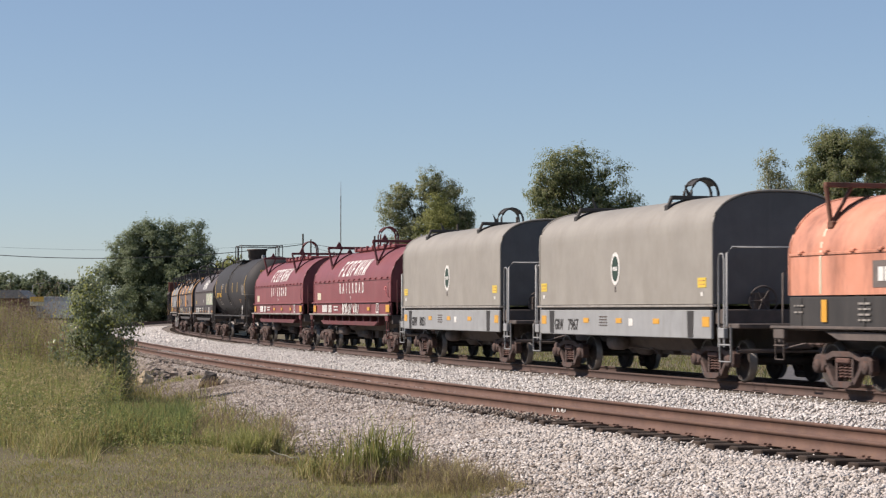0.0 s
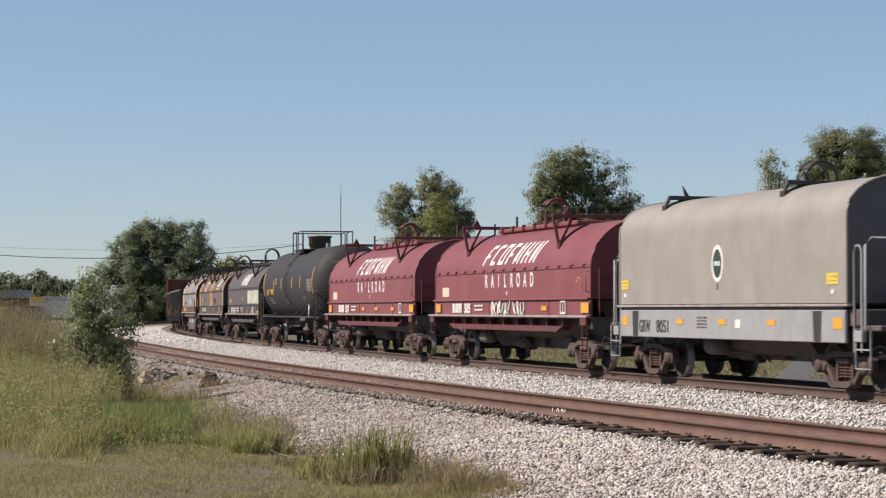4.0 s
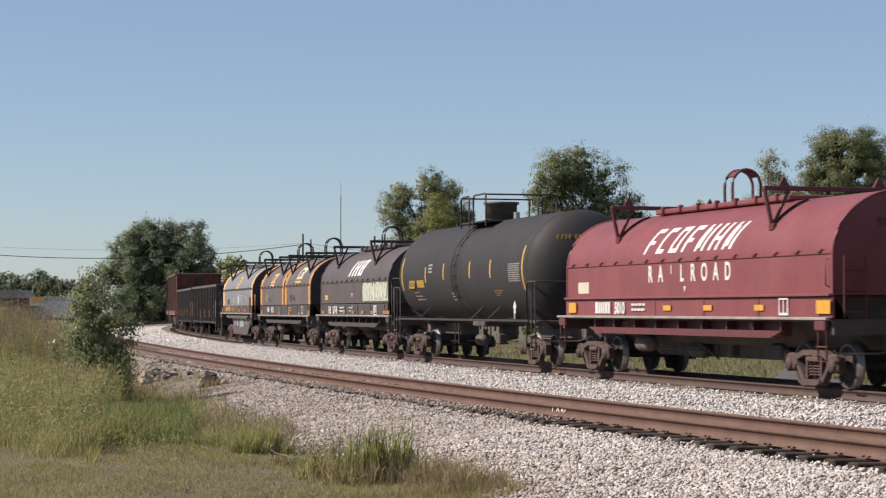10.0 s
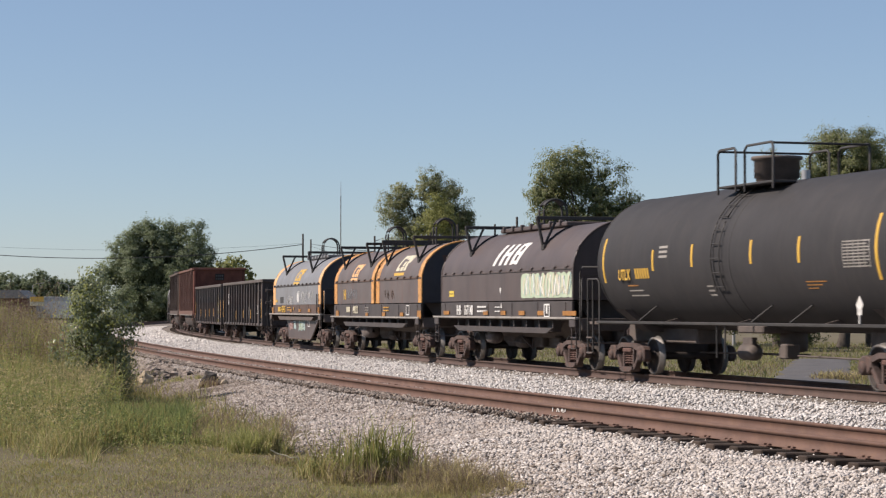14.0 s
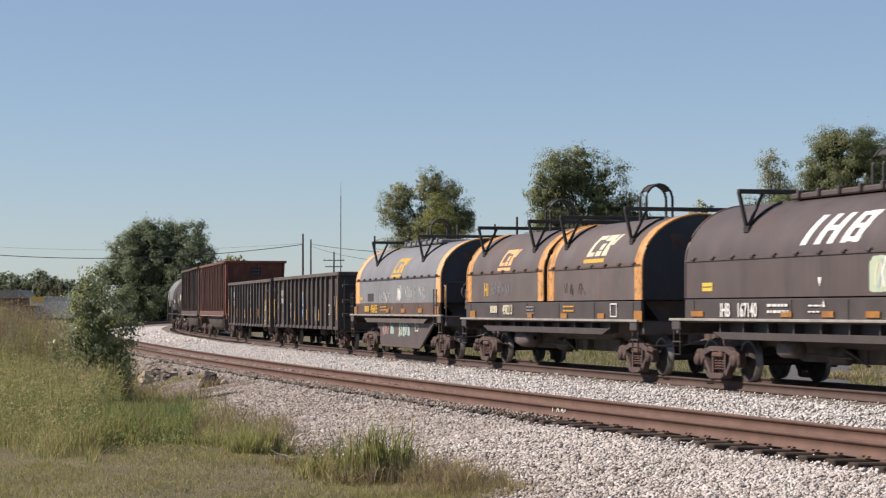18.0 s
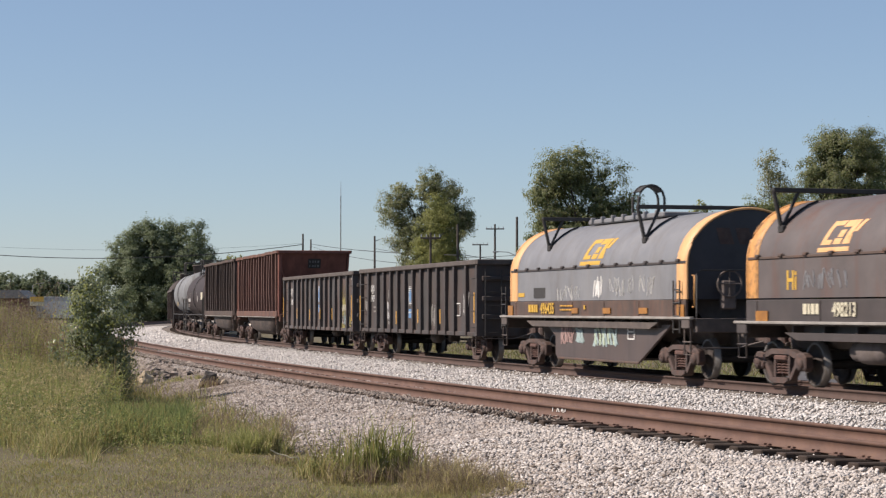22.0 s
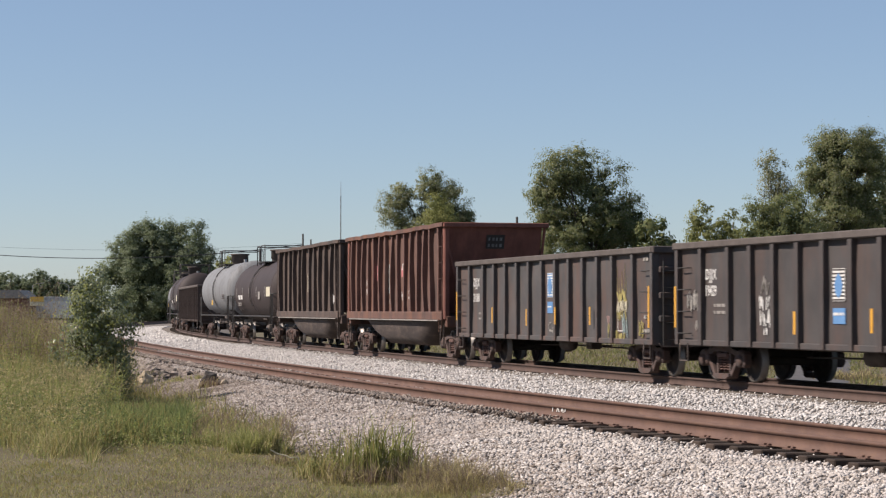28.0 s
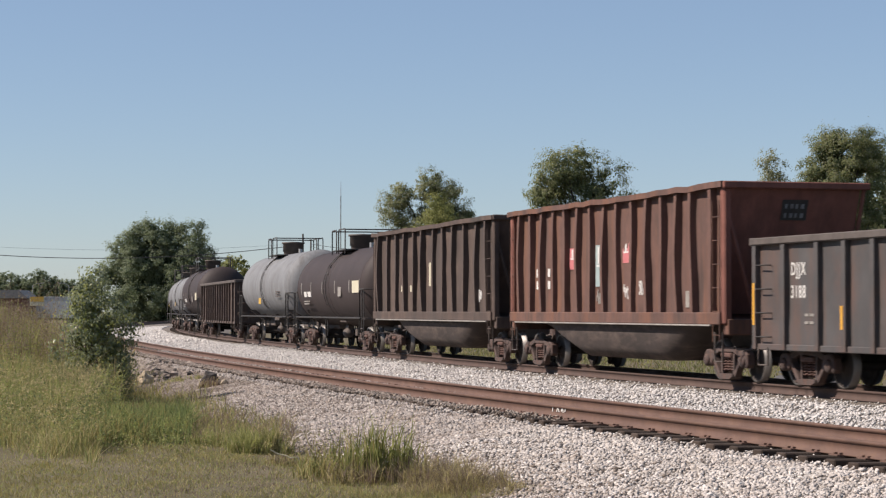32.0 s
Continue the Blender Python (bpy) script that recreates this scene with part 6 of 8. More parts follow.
def tall_gondola(mid, mat, label, tub_mat, seed, red_end=None, half=6.95, posts=15, post_mat=None):
    """A tall bathtub gondola: close side posts, a heavy lower sill and a bulging tub below."""
    width, z1 = 1.58, 3.9
    car = new_car("tall_gondola_car", label, "freight car", mid, 2 * half - 2.0, half)
    part("centre_sill", Shape().box(0, 0, 0.9, 2 * half, 0.6, 0.45, 0.02), M["under"], car)
    tubp = []
    for x in np.linspace(-5.1, 5.1, 29):
        k = min(1, (5.1 + x) / 3.0, (5.1 - x) / 1.9)
        tubp.append((x, 1.15 - 0.80 * (0.55 * k + 0.45 * math.sin(k * math.pi / 2))))
    for d in (-1, 1):
        t = Shape()
        rows = [[(x, d * 1.42, 1.16), (x, d * 1.40, min(1.15, z + 0.25)), (x, d * 1.05, z), (x, d * 0.35, z)] for x, z in tubp]
        t.add([p for r in rows for p in r], [(4 * i + k, 4 * i + 4 + k, 4 * i + 5 + k, 4 * i + 1 + k) for i in range(len(rows) - 1) for k in range(3)], True)
        part("tub", t, tub_mat, car, "bulging steel tub below the sill")
        part("side", dented(-half + 0.05, half - 0.05, 1.35, z1, d * (width - 0.16), 0.03, mid, 0.9 if d > 0 else 0.0), mat, car)
        part("side_sill", Shape().box(0, d * (width - 0.06), 1.265, 2 * half - 0.3, 0.16, 0.25, 0.02), mat, car)
        part("sill_lip", Shape().box(0, d * (width - 0.02), 1.13, 2 * half - 1.2, 0.1, 0.035, 0.008), M["edge"], car)
        chord = Shape()
        rng = random.Random(seed)
        vs, nseg = [], 24
        for i in range(nseg + 1):
            x, q, o = -half + 2 * half * i / nseg, z1 + rng.uniform(-0.018, 0.018), rng.uniform(-0.02, 0.02)
            vs += [(x, d * (width - 0.17 + o), q - 0.06), (x, d * (width + 0.03 + o), q - 0.06), (x, d * (width + 0.03 + o), q + 0.06), (x, d * (width - 0.17 + o), q + 0.06)]
        chord.add(vs, [(4 * i + k, 4 * i + (k + 1) % 4, 4 * i + 4 + (k + 1) % 4, 4 * i + 4 + k) for i in range(nseg) for k in range(4)] + [(3, 2, 1, 0), (4 * nseg, 4 * nseg + 1, 4 * nseg + 2, 4 * nseg + 3)], False)
        part("top_chord", chord, mat, car)
        bent = []
        for k in range(5):
            ring = []
            for j in range(7):
                q = j / 6
                ox, oy = 0.045 * (k - 2) / 2 * math.sin(math.pi * q) + 0.02 * math.sin(2 * math.pi * q + k), -0.04 * math.sin(math.pi * q) * (k % 3) / 2
                z = 1.38 + (z1 - 1.44) * q
                ring += [(-0.095 + ox, 0.05, z), (0.095 + ox, 0.05, z), (0.07 + ox, -0.15 + oy, z), (-0.07 + ox, -0.15 + oy, z)]
            bent.append(Shape().add(ring, [(4 * j + i, 4 * j + (i + 1) % 4, 4 * j + 4 + (i + 1) % 4, 4 * j + 4 + i) for j in range(6) for i in range(4)] + [(3, 2, 1, 0), (24, 25, 26, 27)]).mesh("side_post", post_mat or mat))
        for i in range(posts):
            x = -half + 0.75 + (2 * half - 1.5) * i / (posts - 1)
            part("side_post", bent[(i * 3 + seed) % 5], None, car, at=pose(x + rng.uniform(-0.03, 0.03), d * (width - 0.17), 0, rng.uniform(-0.5, 0.5), rng.uniform(-0.9, 0.9), 0 if d < 0 else 180))
        for e in (-1, 1) if d < 0 else ():
            part("corner_post", Shape().box(e * (half - 0.12), d * (width - 0.12), 2.5, 0.22, 0.16, 2.7, 0.03), red_end or mat, car)
    part("floor", Shape().box(0, 0, 1.2, 2 * half - 0.4, 2.9, 0.06, 0.01), M["under"], car)
    for d in (-1, 1):
        e = Shape().prism([(d * half, z1), (d * (half - 0.07), z1), (d * (half - 0.95), 1.4), (d * (half - 0.9), 1.36)], 1, -width + 0.18, width - 0.18)
        part("slope_end", e, red_end or mat, car, "sloping end sheet")
        part("end_chord", Shape().box(d * half, 0, z1, 0.16, 2 * width, 0.14, 0.02), red_end or mat, car)
        part("end_sill", Shape().box(d * (half - 0.1), 0, 1.1, 0.25, 2 * width - 0.2, 0.32, 0.02), mat, car)
        for k in (-1, 1):
            part("end_brace", Shape().rod((d * (half - 0.05), k * (width - 0.1), 3.45) if k < 0 else (d * (half - 0.02), k * (width - 0.1), 3.85), (d * (half - 0.1), k * 0.85, 1.3) if k < 0 else (d * (half - 0.92), k * (width - 0.1), 1.36), 0.045), red_end or mat, car)
        ladder(car, d * (half - 0.34), -width + 0.0, 0.8, 3.6, mat, 0.34, rungs=6, r=0.009)
        part("step", Shape().path([(d * (half - 0.15), -width + 0.06, 1.0), (d * (half - 0.15), -width + 0.06, 0.42), (d * (half - 0.55), -width + 0.06, 0.42), (d * (half - 0.55), -width + 0.06, 1.0)], 0.022), M["under"], car)
    return car


def train():
    orange_coil_car(7.87)
    grey_coil_car(22.98, "7967", "pale grey coil car with tall hood and oval emblem")
    grey_coil_car(37.2, "8051", "pale grey coil car with a tall rounded hood and steel ladders")
    maroon_coil_car(52.05, "5005", "maroon coil car with white lettering and a scrawled sill", tag=True)
    maroon_coil_car(68.62, "5010", "maroon coil car with chipped white lettering", chipped=True)
    tank_car(85.08, 12.2, 7.55, 1.5, 2.5, M["tank_black"], "black tank car with yellow marks and a railed manway", "yellow")
    black_coil_car(100.05)
    twin_hood_coil_car(115.5)
    deep_coil_car(131.25)
    g = gondola(147.6, 7.6, 12.3, 11, M["gon_dark"], "black ribbed gondola car with blue patches and white tags", z0=0.71, z1=2.75)
    lettering(g, "19429", -5.98, 1.72, 0.22, M["white"], -1.402, 0.68, bold=0.012, gap=1.08)
    lettering(g, "DJJX", -5.98, 2.05, 0.22, M["white"], -1.402, 0.76, bold=0.012, gap=1.22)
    for z in (1.5, 1.36):
        bars(g, -5.45, z, 0.75, 1, M["edge"], -1.41, 0.06)
    tag(g, -6.85, 1.62, 0.62, 0.36, M["edge"], -1.41, 41, 5, 0.016)
    tag(g, -6.6, 1.12, 0.35, 0.2, M["edge"], -1.41, 141, 3, 0.012)
    tag(g, -3.5, 1.92, 0.36, 0.32, M["edge"], -1.41, 42, 2, 0.014)
    tag(g, -3.5, 1.58, 0.5, 0.24, M["white"], -1.41, 142, 4, 0.015)
    tag(g, -3.46, 1.28, 0.5, 0.26, M["white"], -1.41, 144, 4, 0.016)
    tag(g, -3.48, 1.02, 0.12, 0.12, M["white"], -1.41, 143, 2, 0.016)
    tag(g, 2.4, 1.3, 0.5, 0.6, M["edge"], -1.41, 43, 4, 0.014)
    tag(g, 6.2, 1.6, 0.55, 0.6, M["white"], -1.41, 44, 5, 0.015)
    plate(g, "blue_panel", -0.55, 1.88, 0.46, 0.58, M["white"], -1.405, "white and blue painted patch")
    part("blue_panel", Shape().prism([(-0.55, 1.64), (-0.44, 1.73), (-0.40, 1.89), (-0.46, 2.01), (-0.55, 2.09), (-0.64, 2.01), (-0.70, 1.89), (-0.66, 1.73)], 1, -1.418, -1.406), M["blue"], g)
    for k in range(9):
        plate(g, "stripe", -0.55, 2.145 - 0.066 * k, 0.44, 0.03, M["gon_dark"], -1.409)
    plate(g, "blue_panel", -0.54, 1.33, 0.46, 0.28, M["blue"], -1.405, "blue painted patch")
    bars(g, -0.54, 1.34, 0.4, 1, M["white"], -1.412, 0.05)
    for x, z, h in ((-7.55, 1.5, 0.85), (-2.1, 1.2, 0.42), (0.8, 1.25, 0.42), (3.55, 1.25, 0.42), (7.35, 1.5, 0.85)):
        plate(g, "reflector", x, z, 0.09, h, M["reflector"], -1.50, "amber reflector strip")
    b = Shape().box(5.1, -1.41, 1.45, 0.04, 0.012, 0.36, 0.003).box(5.5, -1.41, 1.45, 0.04, 0.012, 0.36, 0.003).box(5.3, -1.41, 1.62, 0.44, 0.012, 0.03, 0.003).box(5.3, -1.41, 1.28, 0.44, 0.012, 0.03, 0.003)
    part("data_box", b, M["white"], g)

    g = gondola(164.15, 7.7, 12.5, 13, M["gon_black"], "black ribbed gondola car with rust stains and yellow scrawls", z0=0.68, z1=2.73)
    lettering(g, "3188", -5.96, 1.66, 0.24, M["white"], -1.402, 0.76, bold=0.012, gap=1.22)
    lettering(g, "DJJX", -5.96, 2.08, 0.24, M["white"], -1.402, 0.76, bold=0.012, gap=1.22)
    for z in (1.32, 1.18):
        bars(g, -5.4, z, 0.6, 1, M["edge"], -1.41, 0.05)
    plate(g, "blue_panel", 0.5, 2.05, 0.42, 0.6, M["white"], -1.405, "white and blue painted patch")
    for k in range(9):
        plate(g, "stripe", 0.5, 2.32 - 0.068 * k, 0.40, 0.030, M["blue"], -1.409)
    part("blue_panel", Shape().prism([(0.5, 1.80), (0.61, 1.89), (0.65, 2.05), (0.59, 2.17), (0.5, 2.25), (0.41, 2.17), (0.35, 2.05), (0.39, 1.89)], 1, -1.422, -1.41), M["blue"], g)
    plate(g, "blue_panel", 0.5, 1.5, 0.42, 0.28, M["blue"], -1.405, "blue painted patch")
    bars(g, 0.5, 1.5, 0.34, 1, M["white"], -1.412, 0.03)
    for x, z, h in ((-7.62, 1.55, 0.8), (-4.15, 1.3, 0.42), (-1.15, 1.25, 0.42), (1.15, 1.3, 0.42), (3.7, 1.3, 0.42), (7.5, 1.5, 0.9)):
        plate(g, "reflector", x, z, 0.09, h, M["reflector"], -1.50, "amber reflector strip")
    for k, (x, z, h) in enumerate(((5.36, 2.12, 0.55), (5.48, 2.0, 0.35), (5.62, 2.1, 0.4), (5.78, 2.18, 0.6), (5.86, 2.0, 0.4))):
        part("spray_stroke", Shape().prism([(x - 0.007, z - h / 2), (x + 0.007, z - h / 2), (x + 0.03 * (k - 2), z + h / 2)], 1, -1.416, -1.407), M["olive_tag"], g)
    tag(g, 5.62, 1.72, 0.62, 0.26, M["olive_tag"], -1.412, 52, 4, 0.026)
    tag(g, 5.60, 1.52, 0.66, 0.24, M["cream"], -1.416, 57, 5, 0.016)
    tag(g, 5.62, 1.32, 0.62, 0.2, M["olive_tag"], -1.418, 60, 4, 0.012)
    outline = Shape().box(5.36, -1.412, 1.14, 0.02, 0.01, 0.34, 0.003).box(5.66, -1.412, 1.14, 0.02, 0.01, 0.34, 0.003).box(5.51, -1.412, 1.31, 0.32, 0.01, 0.02, 0.003).box(5.51, -1.412, 0.97, 0.32, 0.01, 0.02, 0.003)
    part("data_box", outline, M["white"], g, "white outlined data box")
    tag(g, 5.78, 1.08, 0.4, 0.42, M["aqua_tag"], -1.418, 53, 3, 0.014)
    tag(g, 5.5, 0.84, 0.6, 0.22, M["olive_tag"], -1.412, 58, 4, 0.018)
    tag(g, 4.74, 1.2, 0.28, 0.2, M["dusky_tag"], -1.412, 54, 2, 0.016)
    tag(g, 4.8, 0.98, 0.36, 0.3, M["olive_tag"], -1.412, 59, 3, 0.012)
    tag(g, 6.85, 1.0, 0.3, 0.34, M["olive_tag"], -1.412, 56, 2, 0.014)
    for x, w in ((7.1, 0.3), (7.2, 0.4), (7.1, 0.45)):
        bars(g, x, 2.5 if w < 0.35 else 1.25 if w < 0.42 else 0.95, w, 1, M["edge"], -1.41, 0.07)
    scrawl(g, 0.7, 0.95, 0.5, 0.4, M["edge"], -1.41, 55, 5, 0.012)

    h = tall_gondola(179.95, M["rust_a"], "tall rust-red gondola car with close side posts and a rounded tub", M["tub"], 1, red_end=M["rust_red"])
    y = -1.445
    for x, z, hh, m, lab in ((-2.31, 2.65, 0.5, "pink", "faded red patch"), (-0.5, 2.45, 0.95, "aqua_tag", "faded blue and white strip"), (1.27, 2.72, 0.48, "pink", "faded red patch")):
        plate(h, "patch_panel", x, z, 0.40, hh, M[m], y, lab)
        plate(h, "patch_line", x, z, 0.30, 0.04, M["white"], y - 0.004)
        plate(h, "patch_line", x, z + hh * 0.25, 0.10, hh * 0.4, M["white"], y - 0.004)
    scrawl(h, 1.3, 1.85, 0.4, 0.36, M["white"], y, 61, 5, 0.02)
    scrawl(h, 2.15, 1.95, 0.35, 0.5, M["white"], y, 62, 4, 0.018)
    scrawl(h, -0.5, 1.75, 0.3, 0.5, M["edge"], y, 63, 4, 0.018)
    for x, z in ((-4.95, 2.35), (-4.07, 2.35), (-4.95, 2.05), (-4.07, 2.05)):
        plate(h, "stencil", x, z, 0.16, 0.2, M["white"], y)
    plate(h, "stencil", 4.82, 1.66, 0.2, 0.34, M["edge"], y)
    def on_slope(z, out):
        return 6.95 - 0.9 * (3.9 - z) / 2.54 + out
    p = Shape().prism([(on_slope(3.22, 0), 3.22), (on_slope(3.22, 0.02), 3.22), (on_slope(3.62, 0.02), 3.62), (on_slope(3.62, 0), 3.62)], 1, -0.25, 0.30)
    part("number_panel", p, M["black"], h, "black number panel on the end")
    for z in (3.45, 3.27):
        for i in range(4):
            q = -0.19 + 0.115 * i
            b = Shape().prism([(on_slope(z, 0.015), z), (on_slope(z, 0.026), z), (on_slope(z + 0.09, 0.026), z + 0.09), (on_slope(z + 0.09, 0.015), z + 0.09)], 1, q, q + 0.05 + 0.02 * (i % 2))
            part("number_bar", b, M["tank_grey"], h)

    h = tall_gondola(195.65, M["rust_b"], "tall dark brown gondola car with close side posts", M["tub"], 2, half=7.3, posts=12)
    plate(h, "stencil", 0.0, 2.5, 0.22, 0.7, M["cream"], y, "pale worn patch")
    plate(h, "stencil", -3.6, 2.1, 0.2, 0.2, M["cream"], y)
    plate(h, "stencil", -2.4, 2.1, 0.2, 0.2, M["cream"], y)
    scrawl(h, 5.6, 1.85, 0.35, 0.4, M["white"], y, 71, 4, 0.02)

    tank_car(212.0, 11.2, 7.2, 1.46, 2.28, M["tank_brown"], "dark brown-grey tank car with cream data panels", "plain")
    tank_car(228.6, 11.8, 7.8, 1.46, 2.5, M["tank_grey"], "grey tank car with weathered streaks", "grey")
    gondola(247.4, 9.0, 14.2, 13, M["rust_b"], "brown ribbed gondola car", z1=2.87)
    tank_car(265.9, 11.6, 7.6, 1.5, 2.5, M["tank_brown"], "dark brown tank car", "plain")
    tank_car(283.4, 11.6, 7.6, 1.46, 2.4, M["tank_grey"], "weathered grey tank car", "grey")
    tank_car(300.9, 11.6, 7.6, 1.46, 2.4, M["tank_grey"], "dull grey tank car at the bend", "grey")


def car_pose(mid, centers, t):
    s = mid - gone(t)
    a, b = on_track(s - centers / 2, MAIN), on_track(s + centers / 2, MAIN)
    yaw = math.degrees(math.atan2(a[1] - b[1], a[0] - b[0]))
    return pose((a[0] + b[0]) / 2, (a[1] + b[1]) / 2, 0, 0, 0, yaw)


def motions():
    for car, mid, centers in CARS:
        walk(car, [(t, car_pose(mid, centers, t)) for t in np.arange(0, 32.01, 0.5)])
    times = [k / 10 for k in range(321)]
    for w, x in WHEELSETS:
        walk(w, [(t, pose(x, 0, WHEEL_R, 0, math.degrees(gone(t) / WHEEL_R) % 360, 0)) for t in times])


# ---- surroundings ----
FOCAL = 784 / math.tan(radians(23.46 / 2))


def spot(u, depth):
    """Sideways place at that depth along a sight line u right of the middle, in thousandths of the lens's length."""
    return (u - 784) / FOCAL * depth


def rise(v, depth):
    return EYE_Z + (549.2 - v) * depth / FOCAL


def leaf_mesh(name, centres, normals, size, mats, rng, share=None, long=1.5):
    """Many small pointed leaves, each a bent quad."""
    n = len(centres)
    t = rng.normal(size=(n, 3))
    t -= (t * normals).sum(1)[:, None] * normals
    t /= np.linalg.norm(t, axis=1)[:, None] + 1e-9
    b = np.cross(normals, t)
    s = (size * rng.uniform(0.6, 1.3, n))[:, None]
    P = np.stack([centres - t * s * long * 0.5, centres + b * s * 0.42 + normals * s * 0.12, centres + t * s * long * 0.5, centres - b * s * 0.42 + normals * s * 0.12], 1).reshape(-1, 3)
    F = np.arange(n * 4).reshape(n, 4)
    mi = rng.choice(len(mats), n, p=share)
    return np_mesh(name, P, F, mats, False, mi)


def unit(v):
    return v / (np.linalg.norm(v, axis=1)[:, None] + 1e-9)


def tree(x, y, base, height, spread, seed, mats, share, label, leaves=9000, size=0.24, lobes=None, trunk_r=0.22, low=0.25, density=1.0, name="tree", depth_scale=1.0):
    """A tapered trunk with limbs and a crown of leaf clumps. lobes: (dx, dz, rx, rz) as parts of spread and height."""
    rng = np.random.default_rng(seed)
    root = thing(name, label, "tree" if name == "tree" else "bush", (x, y, base))
    lobes = lobes or [(0, 0.62, 0.5, 0.36)]
    clumps, weight = [], []
    for dx, dz, rx, rz in lobes:
        k = max(14, int(170 * rx * rz * 4 * density))
        d = unit(rng.normal(size=(k, 3))) * (rng.random((k, 1)) ** 0.38)
        c = np.stack([(dx + d[:, 0] * rx) * spread, d[:, 1] * rx * spread * depth_scale, (dz + d[:, 2] * rz) * height], 1)
        clumps.append(c)
    clumps = np.concatenate(clumps)
    clumps = clumps[clumps[:, 2] > max(low * 0.6, 0.02) * height]
    # no clump stands alone
    gap = np.sort(np.linalg.norm((clumps[:, None] - clumps[None]) / np.array([spread, spread, height]), axis=2), axis=1)[:, min(4, len(clumps) - 1)]
    clumps = clumps[gap < np.quantile(gap, 0.93)]
    rad = rng.uniform(0.04, 0.105, len(clumps)) * (spread + height) * 0.5
    # each clump is a handful of leafy sprays
    sprays = 11
    own = np.repeat(np.arange(len(clumps)), sprays)
    out = unit(rng.normal(size=(len(own), 3)))
    twig = clumps[own] + out * rng.random((len(own), 1)) ** 0.45 * rad[own][:, None] * np.array([1.2, 1.2, 0.95])
    srad = rad[own] * rng.uniform(0.22, 0.55, len(own))
    pick = rng.choice(len(own), leaves, p=srad ** 2 / (srad ** 2).sum())
    d = unit(rng.normal(size=(leaves, 3)))
    r = rng.random((leaves, 1)) ** 0.45
    pos = twig[pick] + d * r * srad[pick][:, None] * np.array([1.15, 1.15, 0.8])
    pos += rng.normal(size=pos.shape) * np.where(rng.random(leaves) < 0.08, 0.5, 0.1)[:, None] * srad[pick][:, None]
    d = unit(d * 0.6 + out[pick] * 0.7)
    # fill the whole width and height
    lo, hi = np.percentile(pos[:, 0], 0.3), np.percentile(pos[:, 0], 99.7)
    kx, kz, cx = spread / (hi - lo), height / np.percentile(pos[:, 2], 99.8), (lo + hi) / 2
    for arr in (pos, clumps):
        arr[:, 0] = (arr[:, 0] - cx) * kx
        arr[:, 2] *= kz
    away = unit((pos - np.array([0, 0, height * 0.6])) / np.array([spread, spread, height]))
    puff = unit(pos - clumps[own[pick]])
    nor = unit(d * 0.3 + puff * 0.75 + away * 0.5 + np.array([-0.1, -0.05, 0.2]) + rng.normal(size=d.shape) * 0.26)
    sh = Shape()
    bend = rng.normal(size=2) * 0.03 * height
    pts, radii = [], []
    for i in range(7):
        k = i / 6
        pts.append(Vector((bend[0] * math.sin(k * 3), bend[1] * math.sin(k * 2.5), height * 0.72 * k - 0.1)))
        radii.append(trunk_r * (1 - 0.8 * k) * (1.35 if i == 0 else 1))
    for a, b, ra, rb in zip(pts, pts[1:], radii, radii[1:]):
        sh.rod(a, b, ra, 9, rb, caps=False)
    for j in rng.choice(len(clumps), min(34, len(clumps)), replace=False):
        k = rng.uniform(0.25, 0.8)
        i = int(k * 6)
        a = pts[i].lerp(pts[min(i + 1, 6)], k * 6 - i)
        e = Vector(clumps[j])
        m = a.lerp(e, 0.5) + Vector((0, 0, 0.06 * height))
        rr = trunk_r * 0.42 * (1 - k * 0.6)
        sh.rod(a, m, rr, 6, rr * 0.65, caps=False)
        sh.rod(m, e, rr * 0.65, 5, rr * 0.2, caps=False)
    part("trunk", sh, M["bark"], root)
    me = leaf_mesh("crown", pos, nor, size, mats, rng, share)
    part("crown", me, None, root)
    return root


